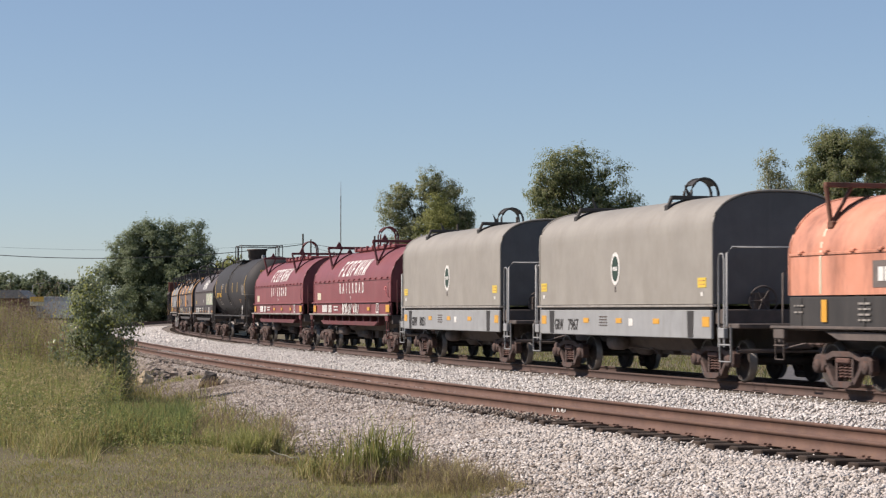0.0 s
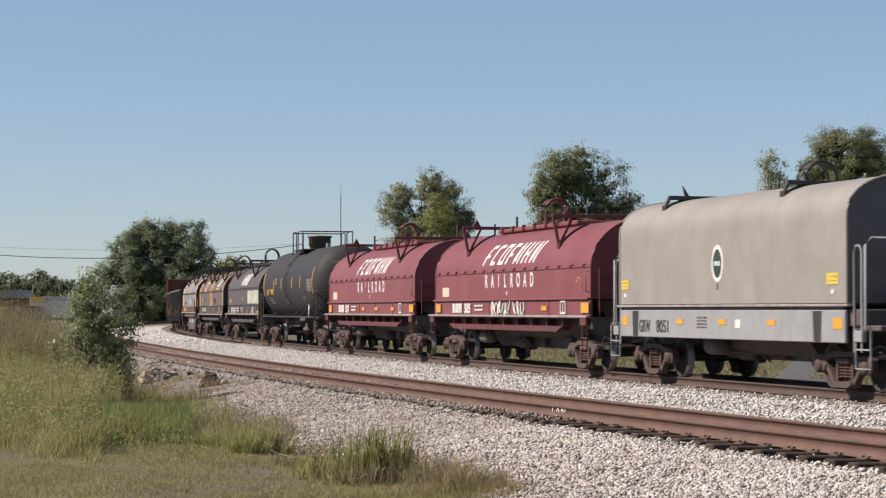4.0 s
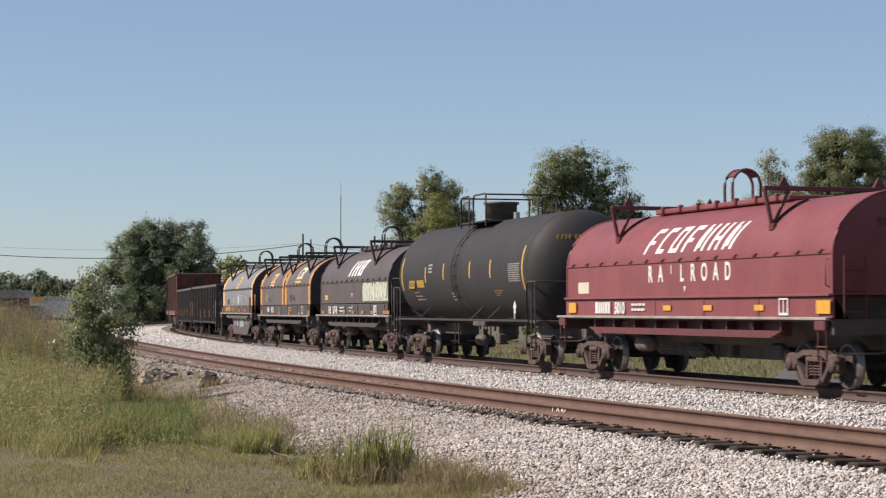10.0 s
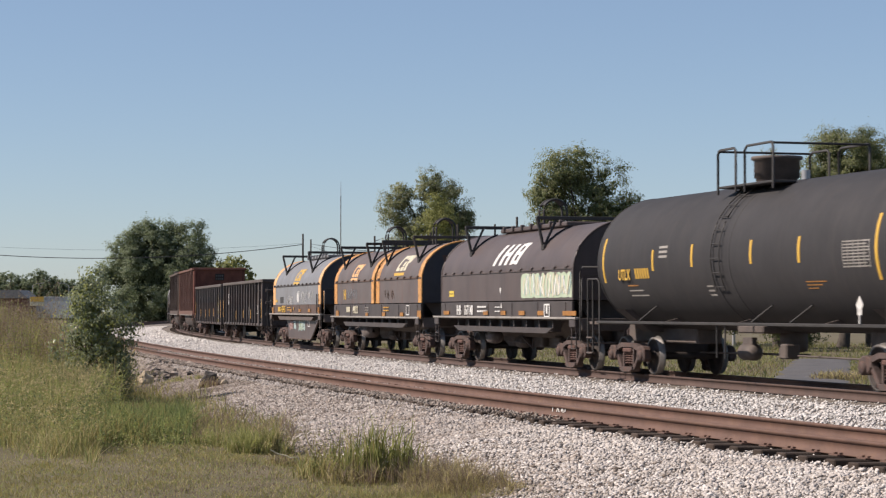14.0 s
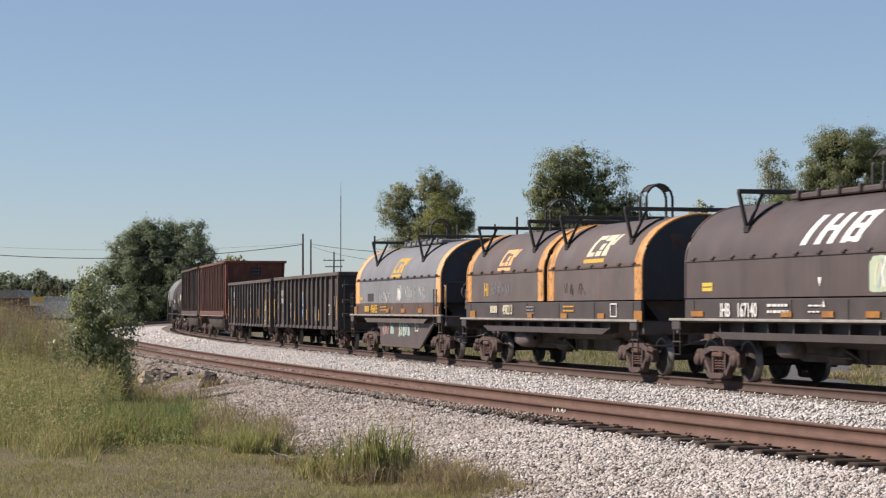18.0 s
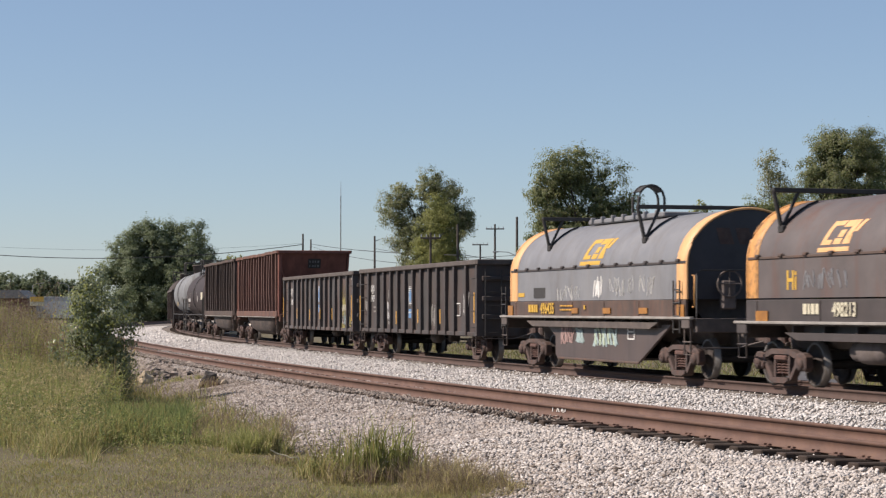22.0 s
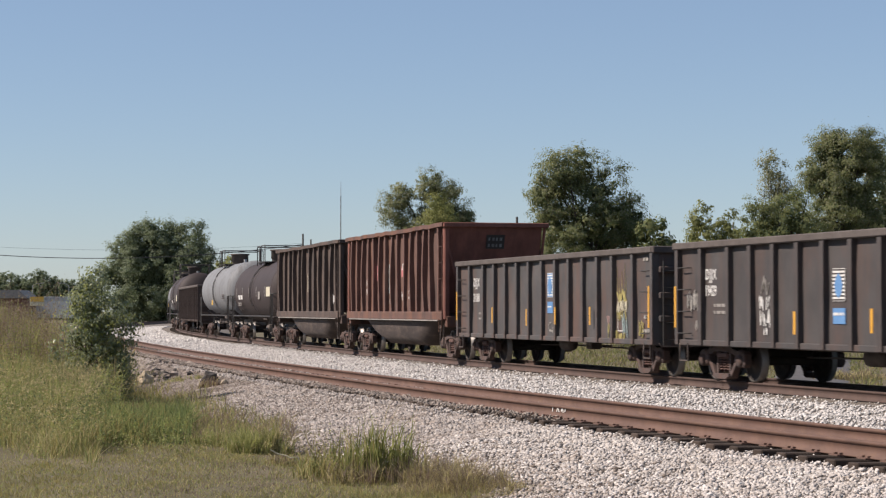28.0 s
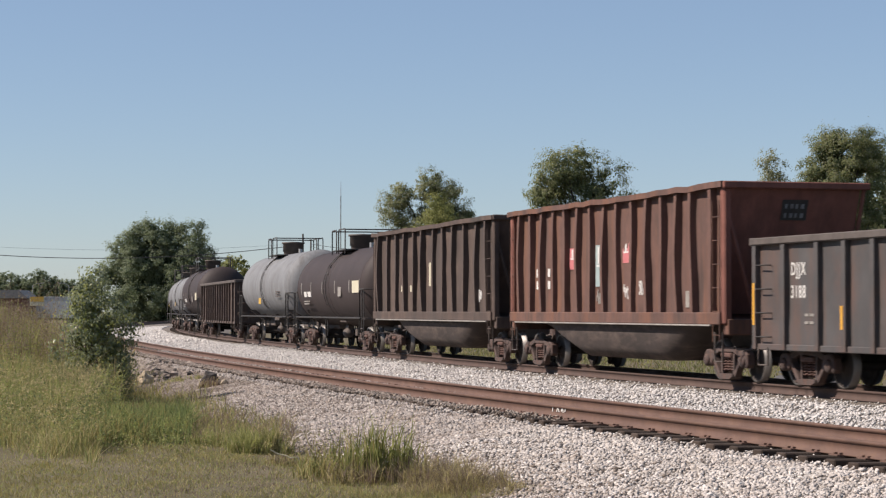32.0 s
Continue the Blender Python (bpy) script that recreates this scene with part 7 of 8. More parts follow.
def trees():
    B = M["leaf_blue"]
    D, G, Y, Gy = M["leaf_dark"], M["leaf_mid"], M["leaf_yel"], M["leaf_grey"]
    def put(u0, u1, vtop, depth, seed, mats, share, label, **k):
        x = (spot(u0, depth) + spot(u1, depth)) / 2
        w = (u1 - u0) * depth / FOCAL
        h = rise(vtop, depth) + 0.75
        return tree(x, depth, -0.75, h, w, seed, mats, share, label, **k)
    put(180, 378, 392, 300, 1, [D, B], [0.35, 0.65], "large dense dark green tree beside the bend", leaves=125000, size=0.2, density=1.5, trunk_r=0.4, low=0.0,
        lobes=[(-0.26, 0.52, 0.24, 0.34), (-0.08, 0.64, 0.22, 0.32), (0.08, 0.70, 0.2, 0.30), (0.29, 0.60, 0.21, 0.33), (0, 0.34, 0.49, 0.26), (-0.2, 0.14, 0.3, 0.16), (0.2, 0.14, 0.3, 0.16)])
    put(365, 455, 455, 330, 2, [Y, G], [0.6, 0.4], "small yellow-green tree behind the train", leaves=7650, size=0.311, low=0.05, lobes=[(0, 0.5, 0.5, 0.45)])
    put(672, 838, 302, 150, 3, [Gy, G, D], [0.45, 0.35, 0.2], "tall open-crowned tree with grey-green leaves", leaves=62000, size=0.094, trunk_r=0.28, density=1.25,
        lobes=[(0.14, 0.88, 0.25, 0.11), (-0.30, 0.76, 0.19, 0.13), (0.42, 0.68, 0.08, 0.08), (-0.24, 0.58, 0.25, 0.12), (0.12, 0.68, 0.28, 0.16), (0.1, 0.35, 0.38, 0.22)])
    put(725, 818, 345, 144, 4, [Y, G], [0.7, 0.3], "yellow-green leafy tree before a taller one", leaves=46000, size=0.082, density=1.2, low=0.02,
        lobes=[(0, 0.62, 0.48, 0.34), (0, 0.3, 0.46, 0.3)])
    put(936, 1150, 266, 130, 5, [G, D, Gy], [0.5, 0.3, 0.2], "broad olive-green tree with an uneven crown", leaves=95000, size=0.094, trunk_r=0.3, density=1.35,
        lobes=[(-0.07, 0.86, 0.25, 0.14), (-0.32, 0.70, 0.17, 0.14), (0.12, 0.80, 0.18, 0.13), (0.33, 0.64, 0.13, 0.08), (0.42, 0.57, 0.1, 0.07), (0.26, 0.54, 0.2, 0.1), (-0.04, 0.56, 0.36, 0.2), (0.05, 0.28, 0.36, 0.2)])
    put(1105, 1198, 388, 128, 6, [G, D], [0.5, 0.5], "low dark green tree behind the train", leaves=8500, size=0.163, low=0.05, lobes=[(0, 0.6, 0.5, 0.36), (0, 0.3, 0.45, 0.25)])
    put(912, 975, 398, 140, 16, [D, G], [0.8, 0.2], "low dark green tree beside a pole", leaves=5950, size=0.163, low=0.05, lobes=[(0, 0.6, 0.5, 0.36), (0, 0.3, 0.45, 0.25)])
    put(1208, 1330, 365, 118, 7, [Y, G], [0.35, 0.65], "low yellow-green roadside tree", leaves=18700, size=0.118, low=0.04, lobes=[(-0.15, 0.6, 0.36, 0.32), (0.25, 0.55, 0.3, 0.35), (0, 0.25, 0.45, 0.25)])
    put(1338, 1412, 266, 125, 8, [Gy, G], [0.8, 0.2], "slender grey-green tree with thin upright branches", leaves=9000, size=0.085, lobes=[(-0.12, 0.84, 0.3, 0.14), (0.14, 0.76, 0.34, 0.12), (0, 0.5, 0.45, 0.25)])
    put(1306, 1470, 336, 112, 9, [G, Y, D], [0.5, 0.1, 0.4], "bushy olive-green tree behind the train", leaves=70000, density=1.2, size=0.08, low=0.04, lobes=[(0.14, 0.68, 0.36, 0.30), (-0.30, 0.68, 0.2, 0.22), (-0.2, 0.45, 0.32, 0.28), (0.1, 0.3, 0.48, 0.28)])
    put(1412, 1570, 226, 120, 10, [G, D, Gy], [0.5, 0.25, 0.25], "tall sunlit olive-green tree", leaves=85000, size=0.078, density=1.15, trunk_r=0.3, lobes=[(0.24, 0.88, 0.26, 0.11), (-0.08, 0.88, 0.22, 0.11), (-0.28, 0.82, 0.2, 0.12), (0.1, 0.70, 0.44, 0.14), (0.0, 0.48, 0.45, 0.2)])
    put(1440, 1640, 268, 126, 11, [D, Gy], [0.6, 0.4], "dark blue-green tree at the edge of the wood", leaves=18700, size=0.163, low=0.05, lobes=[(0.1, 0.7, 0.45, 0.28), (0, 0.4, 0.5, 0.3)])
    put(1640, 1850, 250, 120, 12, [G, D], [0.5, 0.5], "tall green tree beyond the train", leaves=10200, size=0.207, low=0.05, lobes=[(0.0, 0.65, 0.45, 0.32), (0, 0.35, 0.5, 0.3)])
    # low hedge of far trees along the skyline
    for i in range(9):
        u0 = -60 + i * 24
        put(u0, u0 + 60, (486, 484, 483, 485, 477, 487, 495, 493, 488)[i], 620, 30 + i, [D, B], [0.3, 0.7], "far dark green tree along the skyline", leaves=6500, size=0.42, trunk_r=0.3, low=0.02, lobes=[(0, 0.5, 0.5, 0.5)])
    for i in range(14):
        u0 = 420 + i * 88
        put(u0, u0 + 150, 515 - (i * 53) % 22, 420, 60 + i, [D, G], [0.7, 0.3], "far green tree beyond the field", leaves=2000, size=0.6, trunk_r=0.4, low=0.02, lobes=[(0, 0.5, 0.5, 0.5)])


def sapling():
    """The leafy young tree in the weeds before the bend."""
    depth = 46
    x = spot(171, depth)
    t = tree(x, depth, -0.6, rise(476, depth) + 0.6, 1.85, 77, [M["leaf_bush"], M["leaf_blue"], M["leaf_gloss"]], [0.3, 0.38, 0.32], "leafy green sapling standing among tall weeds", leaves=13000, size=0.05,
             trunk_r=0.035, low=0.02, name="sapling", lobes=[(0.02, 0.84, 0.2, 0.16), (-0.1, 0.62, 0.34, 0.2), (0.16, 0.55, 0.34, 0.24), (-0.05, 0.33, 0.46, 0.22), (0.12, 0.2, 0.46, 0.2)], density=1.9)
    return t


def patches(X, Y, seed):
    """A smooth uneven field from 0 to 1 over the ground."""
    z = sum(np.sin(X * f * 1.9 + np.sin(Y * f * 0.55 + seed + i) * 1.7 + i * 2.1) * np.cos(Y * f * 0.6 + seed * 0.7 + i) * g for i, (f, g) in enumerate(((0.7, 0.5), (1.9, 0.3), (4.3, 0.2))))
    return np.clip(0.5 + 0.5 * z, 0, 1)


def blades(name, X, Y, Z, h, wid, mats, share, seed, label, lean=0.35, category="grass", droop=0.0):
    """Arching blades of grass, narrowing to a point; droop lets the tips hang over."""
    rng = np.random.default_rng(seed)
    n = len(X)
    a = rng.uniform(0, 2 * np.pi, n)
    L = rng.normal(0, lean, n) * h
    dx, dy = np.cos(a) * L, np.sin(a) * L
    b = rng.uniform(0, 2 * np.pi, n)
    w = wid * rng.uniform(0.6, 1.3, n)
    side = np.stack([np.cos(b) * w, np.sin(b) * w, np.zeros(n)], -1)
    fall = droop * rng.random(n)
    base = np.stack([X, Y, Z - 0.02], -1)
    ring = []
    for k, q in ((0.0, 0.8), (0.4, 1.0), (0.75, 0.7)):
        c = base + np.stack([dx * k ** 1.8, dy * k ** 1.8, h * (k - fall * k ** 3)], -1)
        ring += [c - side * q, c + side * q]
    ring.append(base + np.stack([dx * (1 + fall), dy * (1 + fall), h * (1 - 1.3 * fall)], -1))
    P = np.stack(ring, 1).reshape(-1, 3)
    o = (np.arange(n) * 7)[:, None]
    F = np.concatenate([o + np.array([t]) for t in ((0, 1, 3), (0, 3, 2), (2, 3, 5), (2, 5, 4), (4, 5, 6))])
    # kinds and heights come in patches
    key = 0.45 * rng.random(n) + 0.55 * patches(X, Y, seed)
    m = np.searchsorted(np.quantile(key, np.cumsum(share)[:-1]), key)
    ob = new(name, np_mesh(name, P, F, mats, False, np.tile(m, 5)))
    return tagged(ob, label, category, kind="stuff")


def scatter(n, u0, u1, d0, d1, seed, ramp=1.0):
    """Random places seen between two sight lines and two depths."""
    rng = np.random.default_rng(seed)
    d = d0 + (d1 - d0) * rng.random(n) ** ramp
    u = rng.uniform(u0, u1, n)
    return (u - 784) / FOCAL * d, d, rng


_tree_s = np.arange(-30, 200, 0.5)


def to_track(X, Y):
    """Approximate s and w of plan places."""
    px, py = on_track(_tree_s, 0.0)
    i = np.clip(np.searchsorted(py, Y), 1, len(_tree_s) - 1)
    s = _tree_s[i]
    for _ in range(4):
        th = np.interp(s, _s, _th)
        x0, y0 = on_track(s, 0.0)
        ds = (X - x0) * -np.sin(th) + (Y - y0) * np.cos(th)
        s = s + ds
    th = np.interp(s, _s, _th)
    x0, y0 = on_track(s, 0.0)
    return s, (X - x0) * np.cos(th) + (Y - y0) * np.sin(th)


def grass_zone(name, n, u0, u1, d0, d1, seed, h0, h1, wid, mats, share, label, wmax=-0.01, wmin=-90, ramp=1.0, lean=0.35, patchy=None, soft=True):
    X, Y, rng = scatter(n, u0, u1, d0, d1, seed, ramp)
    s, w = to_track(X, Y)
    k = (w < np.where(wmax < 0, np.minimum(bed_edge(s) + 0.3, 0) + wmax, wmax) + rng.normal(0, 0.3, n)) & (w > wmin)
    if patchy is not None:
        k &= patchy(X, Y) > rng.random(n)
    # the stand thins out and grows shorter towards its ragged near edge
    edge = (Y - d0 - 0.35 * (d1 - d0) * patches(X * 1.3, Y * 0.4, seed + 3)) / (0.22 * (d1 - d0))
    if soft:
        k &= edge > rng.random(n)
    X, Y, s, w, edge = X[k], Y[k], s[k], w[k], edge[k]
    Z = np.maximum(field_z(s, w), np.where(w > -14.3, bed_z(s, w), -9))
    h = (np.clip(0.45 + 0.55 * edge, 0.4, 1) if soft else 1.0) * rng.uniform(h0, h1, len(X)) * (0.45 + 1.1 * patches(X, Y, seed + 7))
    return blades(name, X, Y, Z, h, wid, mats, share, seed + 1, label, lean)


def grasses():
    g, f, dry, br = M["grass"], M["grass_fresh"], M["grass_dry"], M["weed_brown"]
    lb, ld = M["leaf_bush"], M["leaf_yel"]
    grass_zone("grass", 85000, -30, 1000, 22, 38, 101, 0.02, 0.075, 0.0042, [g, f, dry, br], [0.42, 0.32, 0.14, 0.12], "short mown green and straw-coloured grass", ramp=1.15, lean=0.9, soft=False)
    grass_zone("grass", 30000, -40, 700, 34, 70, 102, 0.10, 0.32, 0.006, [g, f, dry], [0.5, 0.3, 0.2], "rough knee-high green grass", ramp=1.1, lean=0.6)
    grass_zone("grass", 28000, -40, 215, 35, 60, 103, 0.45, 1.15, 0.006, [g, f, dry, br], [0.3, 0.46, 0.14, 0.1], "tall green and straw-coloured weeds", lean=0.4)
    grass_zone("grass", 15000, -40, 122, 46, 60, 104, 1.1, 2.1, 0.009, [f, g, br, dry], [0.16, 0.3, 0.44, 0.1], "shoulder-high brown and green weeds", wmax=-2.5, lean=0.22)
    grass_zone("grass", 12000, -40, 175, 26.5, 39, 106, 0.14, 0.42, 0.005, [dry, f, g, M["leaf_yel"]], [0.14, 0.28, 0.33, 0.25], "pale straw-coloured seeding grass", ramp=0.8, lean=0.6)
    grass_zone("grass", 9000, -40, 140, 30, 44, 108, 0.35, 0.85, 0.0055, [f, M["leaf_yel"], g, dry], [0.4, 0.28, 0.2, 0.12], "waist-high yellow-green seeding grass", ramp=0.9, lean=0.5)
    grass_zone("grass", 12000, 115, 340, 29.5, 38, 107, 0.1, 0.5, 0.007, [M["grass_lush"], f, g], [0.5, 0.25, 0.25], "fresh green broad-bladed grass", lean=0.55, patchy=lambda X, Y: patches(X, Y, 5) ** 1.2 * 1.4)
    grass_zone("grass", 16000, 215, 520, 33, 49, 109, 0.05, 0.24, 0.006, [br, dry, g, f], [0.32, 0.18, 0.26, 0.24], "low brown and green grass at the stones' edge", lean=0.7, soft=False)
    seed_heads("seed_heads", 1000, -40, 180, 29, 48, 305, 0.45, 1.0, dry, "pale feathery seed heads over the tall grass")
    weeds("weeds", 420, -60, 205, 37, 60, 301, 0.5, 1.1, 40, 0.030, [lb, f, M["leaf_dark"], ld], [0.35, 0.2, 0.25, 0.2], "leafy green weeds crowding the grass")
    weeds("weeds", 620, -50, 190, 29.5, 42, 306, 0.3, 0.75, 42, 0.020, [lb, f, g, dry, M["leaf_dark"]], [0.22, 0.2, 0.22, 0.1, 0.26], "leafy green and straw-tipped weeds along the mown grass")
    weeds("weeds", 330, 60, 215, 40, 54, 307, 0.5, 1.0, 46, 0.028, [lb, M["leaf_dark"], f], [0.45, 0.25, 0.3], "leafy green weeds round the sapling's foot")
    weeds("weeds", 520, -60, 116, 46, 60, 302, 1.2, 2.2, 60, 0.024, [br, g], [0.7, 0.3], "tall brown dried weeds with seed heads", -2.0)
    weeds("weeds", 220, 60, 420, 28, 40, 303, 0.12, 0.32, 20, 0.018, [f, lb, dry], [0.45, 0.3, 0.25], "low leafy weeds in the mown grass")
    weeds("weeds", 70, 130, 330, 30, 37, 304, 0.25, 0.5, 30, 0.024, [M["grass_lush"], lb], [0.4, 0.6], "patch of fresh green leafy weeds")
    grass_zone("grass", 55000, 230, 1560, 45, 140, 105, 0.06, 0.24, 0.016, [M["grass_far"], f, g, br], [0.45, 0.22, 0.2, 0.13], "rough green grass beyond the tracks", wmin=4.6, wmax=40, lean=0.7, soft=False, patchy=lambda X, Y: (np.abs(lane_side(X, Y)) > 1.2) * 1.0)


def lane_side(X, Y):
    """Distance from the middle of the service lane, in plan."""
    a, b = np.array(LANE[0]), np.array(LANE[1])
    t = (b - a) / np.linalg.norm(b - a)
    return np.where(Y > b[1], 9.0, (X - a[0]) * t[1] - (Y - a[1]) * t[0])


LANE = ((9.4, 56.0), (16.9, 95.0))


def lane():
    """A grey asphalt lane that runs off across the field beyond the tracks."""
    a, b = np.array(LANE[0]), np.array(LANE[1])
    t = (b - a) / np.linalg.norm(b - a)
    n = np.array([t[1], -t[0]])
    K, Q = np.meshgrid(np.linspace(0, np.linalg.norm(b - a), 60), np.linspace(-1.3, 1.3, 9), indexing="ij")
    edge = 1 + 0.12 * np.sin(K * 1.3) + 0.07 * np.sin(K * 3.1 + 1)
    X, Y = a[0] + t[0] * K + n[0] * Q * edge, a[1] + t[1] * K + n[1] * Q * edge
    S, W = to_track(X.ravel(), Y.ravel())
    Z = field_z(S, W) + 0.035 - 0.05 * (np.abs(Q.ravel()) > 1.2)
    F = [(i * 9 + j, i * 9 + 9 + j, i * 9 + 10 + j, i * 9 + 1 + j) for i in range(59) for j in range(8)]
    mat = material("worn_asphalt_lane", (0.058, 0.056, 0.058), (0.098, 0.094, 0.095), 0.95, scale=1.2, stain=(0.12, 0.105, 0.085), stain_amount=0.4, bump=0.8, fine=25)
    ob = new("lane", np_mesh("lane", np.stack([X.ravel(), Y.ravel(), Z], -1), np.array(F)[:, ::-1], [mat]))
    tagged(ob, "narrow worn grey asphalt lane across the field", "lane", kind="structure")


def seed_heads(name, plants, u0, u1, d0, d1, seed, h0, h1, mat, label):
    """Thin stalks, each with a drooping plume of small seeds at its tip."""
    X, Y, rng = scatter(plants, u0, u1, d0, d1, seed)
    s, w = to_track(X, Y)
    k = (w < bed_edge(s) - 0.4) & (patches(X, Y, seed) + 0.2 > rng.random(plants))
    X, Y, s, w = X[k], Y[k], s[k], w[k]
    n = len(X)
    h = rng.uniform(h0, h1, n)
    top = np.stack([X, Y, field_z(s, w) + h], -1)
    way = unit(np.stack([rng.normal(0.35, 0.5, n), rng.normal(0, 0.5, n), rng.uniform(0.1, 0.9, n)], -1))
    pick = np.repeat(np.arange(n), 12)
    q = rng.random(len(pick))
    c = top[pick] + way[pick] * (q * 0.16)[:, None] - np.array([0, 0, 0.09]) * (q ** 2)[:, None] + rng.normal(size=(len(pick), 3)) * 0.012
    me = leaf_mesh(name, c, unit(rng.normal(size=(len(pick), 3))), 0.016, [mat], rng, None, 2.4)
    tagged(new(name, me), label, "seed heads", kind="stuff")


def weeds(name, plants, u0, u1, d0, d1, seed, h0, h1, leaves, size, mats, share, label, wmax=-0.2):
    """Leafy broad-leaved weeds: upright stems set with small leaves and seed heads."""
    X, Y, rng = scatter(plants, u0, u1, d0, d1, seed)
    s, w = to_track(X, Y)
    k = (w < bed_edge(s) + wmax) & (patches(X, Y, seed) + 0.25 > rng.random(plants))
    X, Y, s, w = X[k], Y[k], s[k], w[k]
    Z = field_z(s, w)
    n = len(X)
    h = rng.uniform(h0, h1, n) * (0.5 + patches(X, Y, seed + 3))
    pick = np.repeat(np.arange(n), leaves)
    q = rng.random(len(pick)) ** 0.7
    r = h[pick] * 0.20 * (1.15 - q)
    a = rng.uniform(0, 2 * np.pi, len(pick))
    lean = rng.normal(0, 0.18, (n, 2))
    P = np.stack([X[pick] + np.cos(a) * r + lean[pick, 0] * h[pick] * q, Y[pick] + np.sin(a) * r + lean[pick, 1] * h[pick] * q, Z[pick] + q * h[pick]], -1)
    N = unit(np.stack([np.cos(a) * 0.6 - 0.2, np.sin(a) * 0.6 - 0.2, np.full(len(a), 0.6)], -1) + rng.normal(size=(len(a), 3)) * 0.45)
    me = leaf_mesh(name, P, N, size, mats, rng, share, 1.9)
    return tagged(new(name, me), label, "weeds", kind="stuff")


def tuft(u, depth, n, spread, h, seed, mats, share, label, wid=0.0042, lean=0.3, droop=0.5):
    """A clump of arching blades that grow from many close roots."""
    rng = np.random.default_rng(seed)
    x0, y0 = spot(u, depth), depth
    crowns = max(5, int(60 * spread))
    cr, ca = spread * np.sqrt(rng.random(crowns)), rng.uniform(0, 2 * np.pi, crowns)
    own = rng.integers(0, crowns, n)
    X = x0 + (cr * np.cos(ca))[own] + rng.normal(0, 0.035, n)
    Y = y0 + (cr * np.sin(ca))[own] + rng.normal(0, 0.035, n)
    s, w = to_track(X, Y)
    Z = np.maximum(field_z(s, w), np.where(w > -14.3, bed_z(s, w), -9))
    tall = rng.uniform(0.55, 1.0, crowns)[own] * np.clip(1.15 - 0.5 * (cr / spread) ** 2, 0.5, 1)[own]
    return blades("grass_tuft", X, Y, Z, (1 - 0.75 * rng.random(n) ** 1.6) * tall * h, wid, mats, share, seed, label, lean, "grass tuft", droop)


def tufts():
    g, f, dry, br, lush = M["grass"], M["grass_fresh"], M["grass_dry"], M["weed_brown"], M["leaf_yel"]
    tuft(578, 25.7, 220, 0.38, 0.84, 201, [f, dry, g], [0.4, 0.3, 0.3], "open clump of coarse green grass at the ballast's edge", 0.0075, lean=0.34, droop=0.8)
    tuft(628, 25.5, 230, 0.36, 0.98, 216, [lush, f, g], [0.35, 0.35, 0.3], "open clump of green and straw grass at the ballast's edge", 0.008, lean=0.26, droop=0.7)
    tuft(682, 25.3, 380, 0.32, 1.2, 202, [lush, f, g], [0.62, 0.2, 0.18], "upright clump of broad yellow-green grass at the ballast's edge", 0.0085, lean=0.26, droop=0.7)
    tuft(672, 25.3, 70, 0.36, 1.3, 217, [dry, f], [0.5, 0.5], "bare seeding stalks over the tall grass", 0.0045, lean=0.16, droop=0.2)
    tuft(738, 25.0, 80, 0.14, 0.95, 213, [br, g, f], [0.4, 0.3, 0.3], "thin clump of green stalks at the ballast's edge", 0.0065, lean=0.25)
    tuft(640, 25.0, 1000, 0.62, 0.5, 210, [br, dry, g], [0.5, 0.25, 0.25], "brown dried stalks round the foot of the tall grass", 0.0045, lean=0.6)
    for k, (u, dep, hi) in enumerate(((575, 25.6, 0.5), (612, 25.5, 0.55), (648, 25.4, 0.6), (700, 25.3, 0.6))):
        weeds("weeds", 7, u - 24, u + 24, dep - 0.3, dep + 0.3, 320 + k, hi * 0.8, hi * 1.2, 34, 0.016, [f, lush, br], [0.4, 0.35, 0.25], "small-leaved weeds among the tall grass", 2.0)
    tuft(460, 30.8, 1500, 0.5, 0.66, 203, [lush, f, dry], [0.45, 0.3, 0.25], "clump of green and straw grass beside the stones", lean=0.4)
    tuft(400, 32.5, 1200, 0.5, 0.52, 205, [f, lush, dry], [0.4, 0.3, 0.3], "clump of rough grass beside the stones", lean=0.45)
    tuft(530, 27.8, 600, 0.4, 0.3, 206, [g, dry, br], [0.4, 0.3, 0.3], "low clump of mixed grass at the ballast's edge", lean=0.6)
    tuft(785, 24.2, 2200, 0.46, 0.62, 204, [dry, br, g], [0.4, 0.45, 0.15], "sparse clump of dry brown grass on the stones", 0.003, 0.5)
    tuft(832, 23.7, 2200, 0.46, 0.5, 209, [br, dry, g], [0.5, 0.35, 0.15], "low dry brown grass thinning out over the stones", 0.003, 0.6)
    tuft(800, 23.1, 1800, 0.8, 0.26, 208, [dry, br, g], [0.4, 0.35, 0.25], "straggling dry grass at the ballast's edge", 0.003, 0.8)
    tuft(838, 22.9, 130, 0.1, 0.16, 214, [f, g], [0.6, 0.4], "small green weed among the stones")
    tuft(960, 23.0, 130, 0.12, 0.1, 215, [f, br], [0.5, 0.5], "small brown-green weed among the stones", 0.003, 0.8)
    tuft(330, 54, 500, 0.6, 0.3, 211, [f, dry], [0.5, 0.5], "weeds growing through the stones beside the siding", 0.007)
    tuft(420, 55, 260, 0.5, 0.25, 212, [dry, br], [0.6, 0.4], "dry weeds growing between the siding's rails", 0.007)
    tuft(372, 50, 400, 0.25, 0.4, 207, [br, dry], [0.7, 0.3], "small dry brown weed on the stones", 0.007)

    tuft(1500, 70, 900, 1.3, 0.55, 218, [dry, br], [0.7, 0.3], "heap of pale dry grass beside the asphalt lane", 0.012, 0.6)


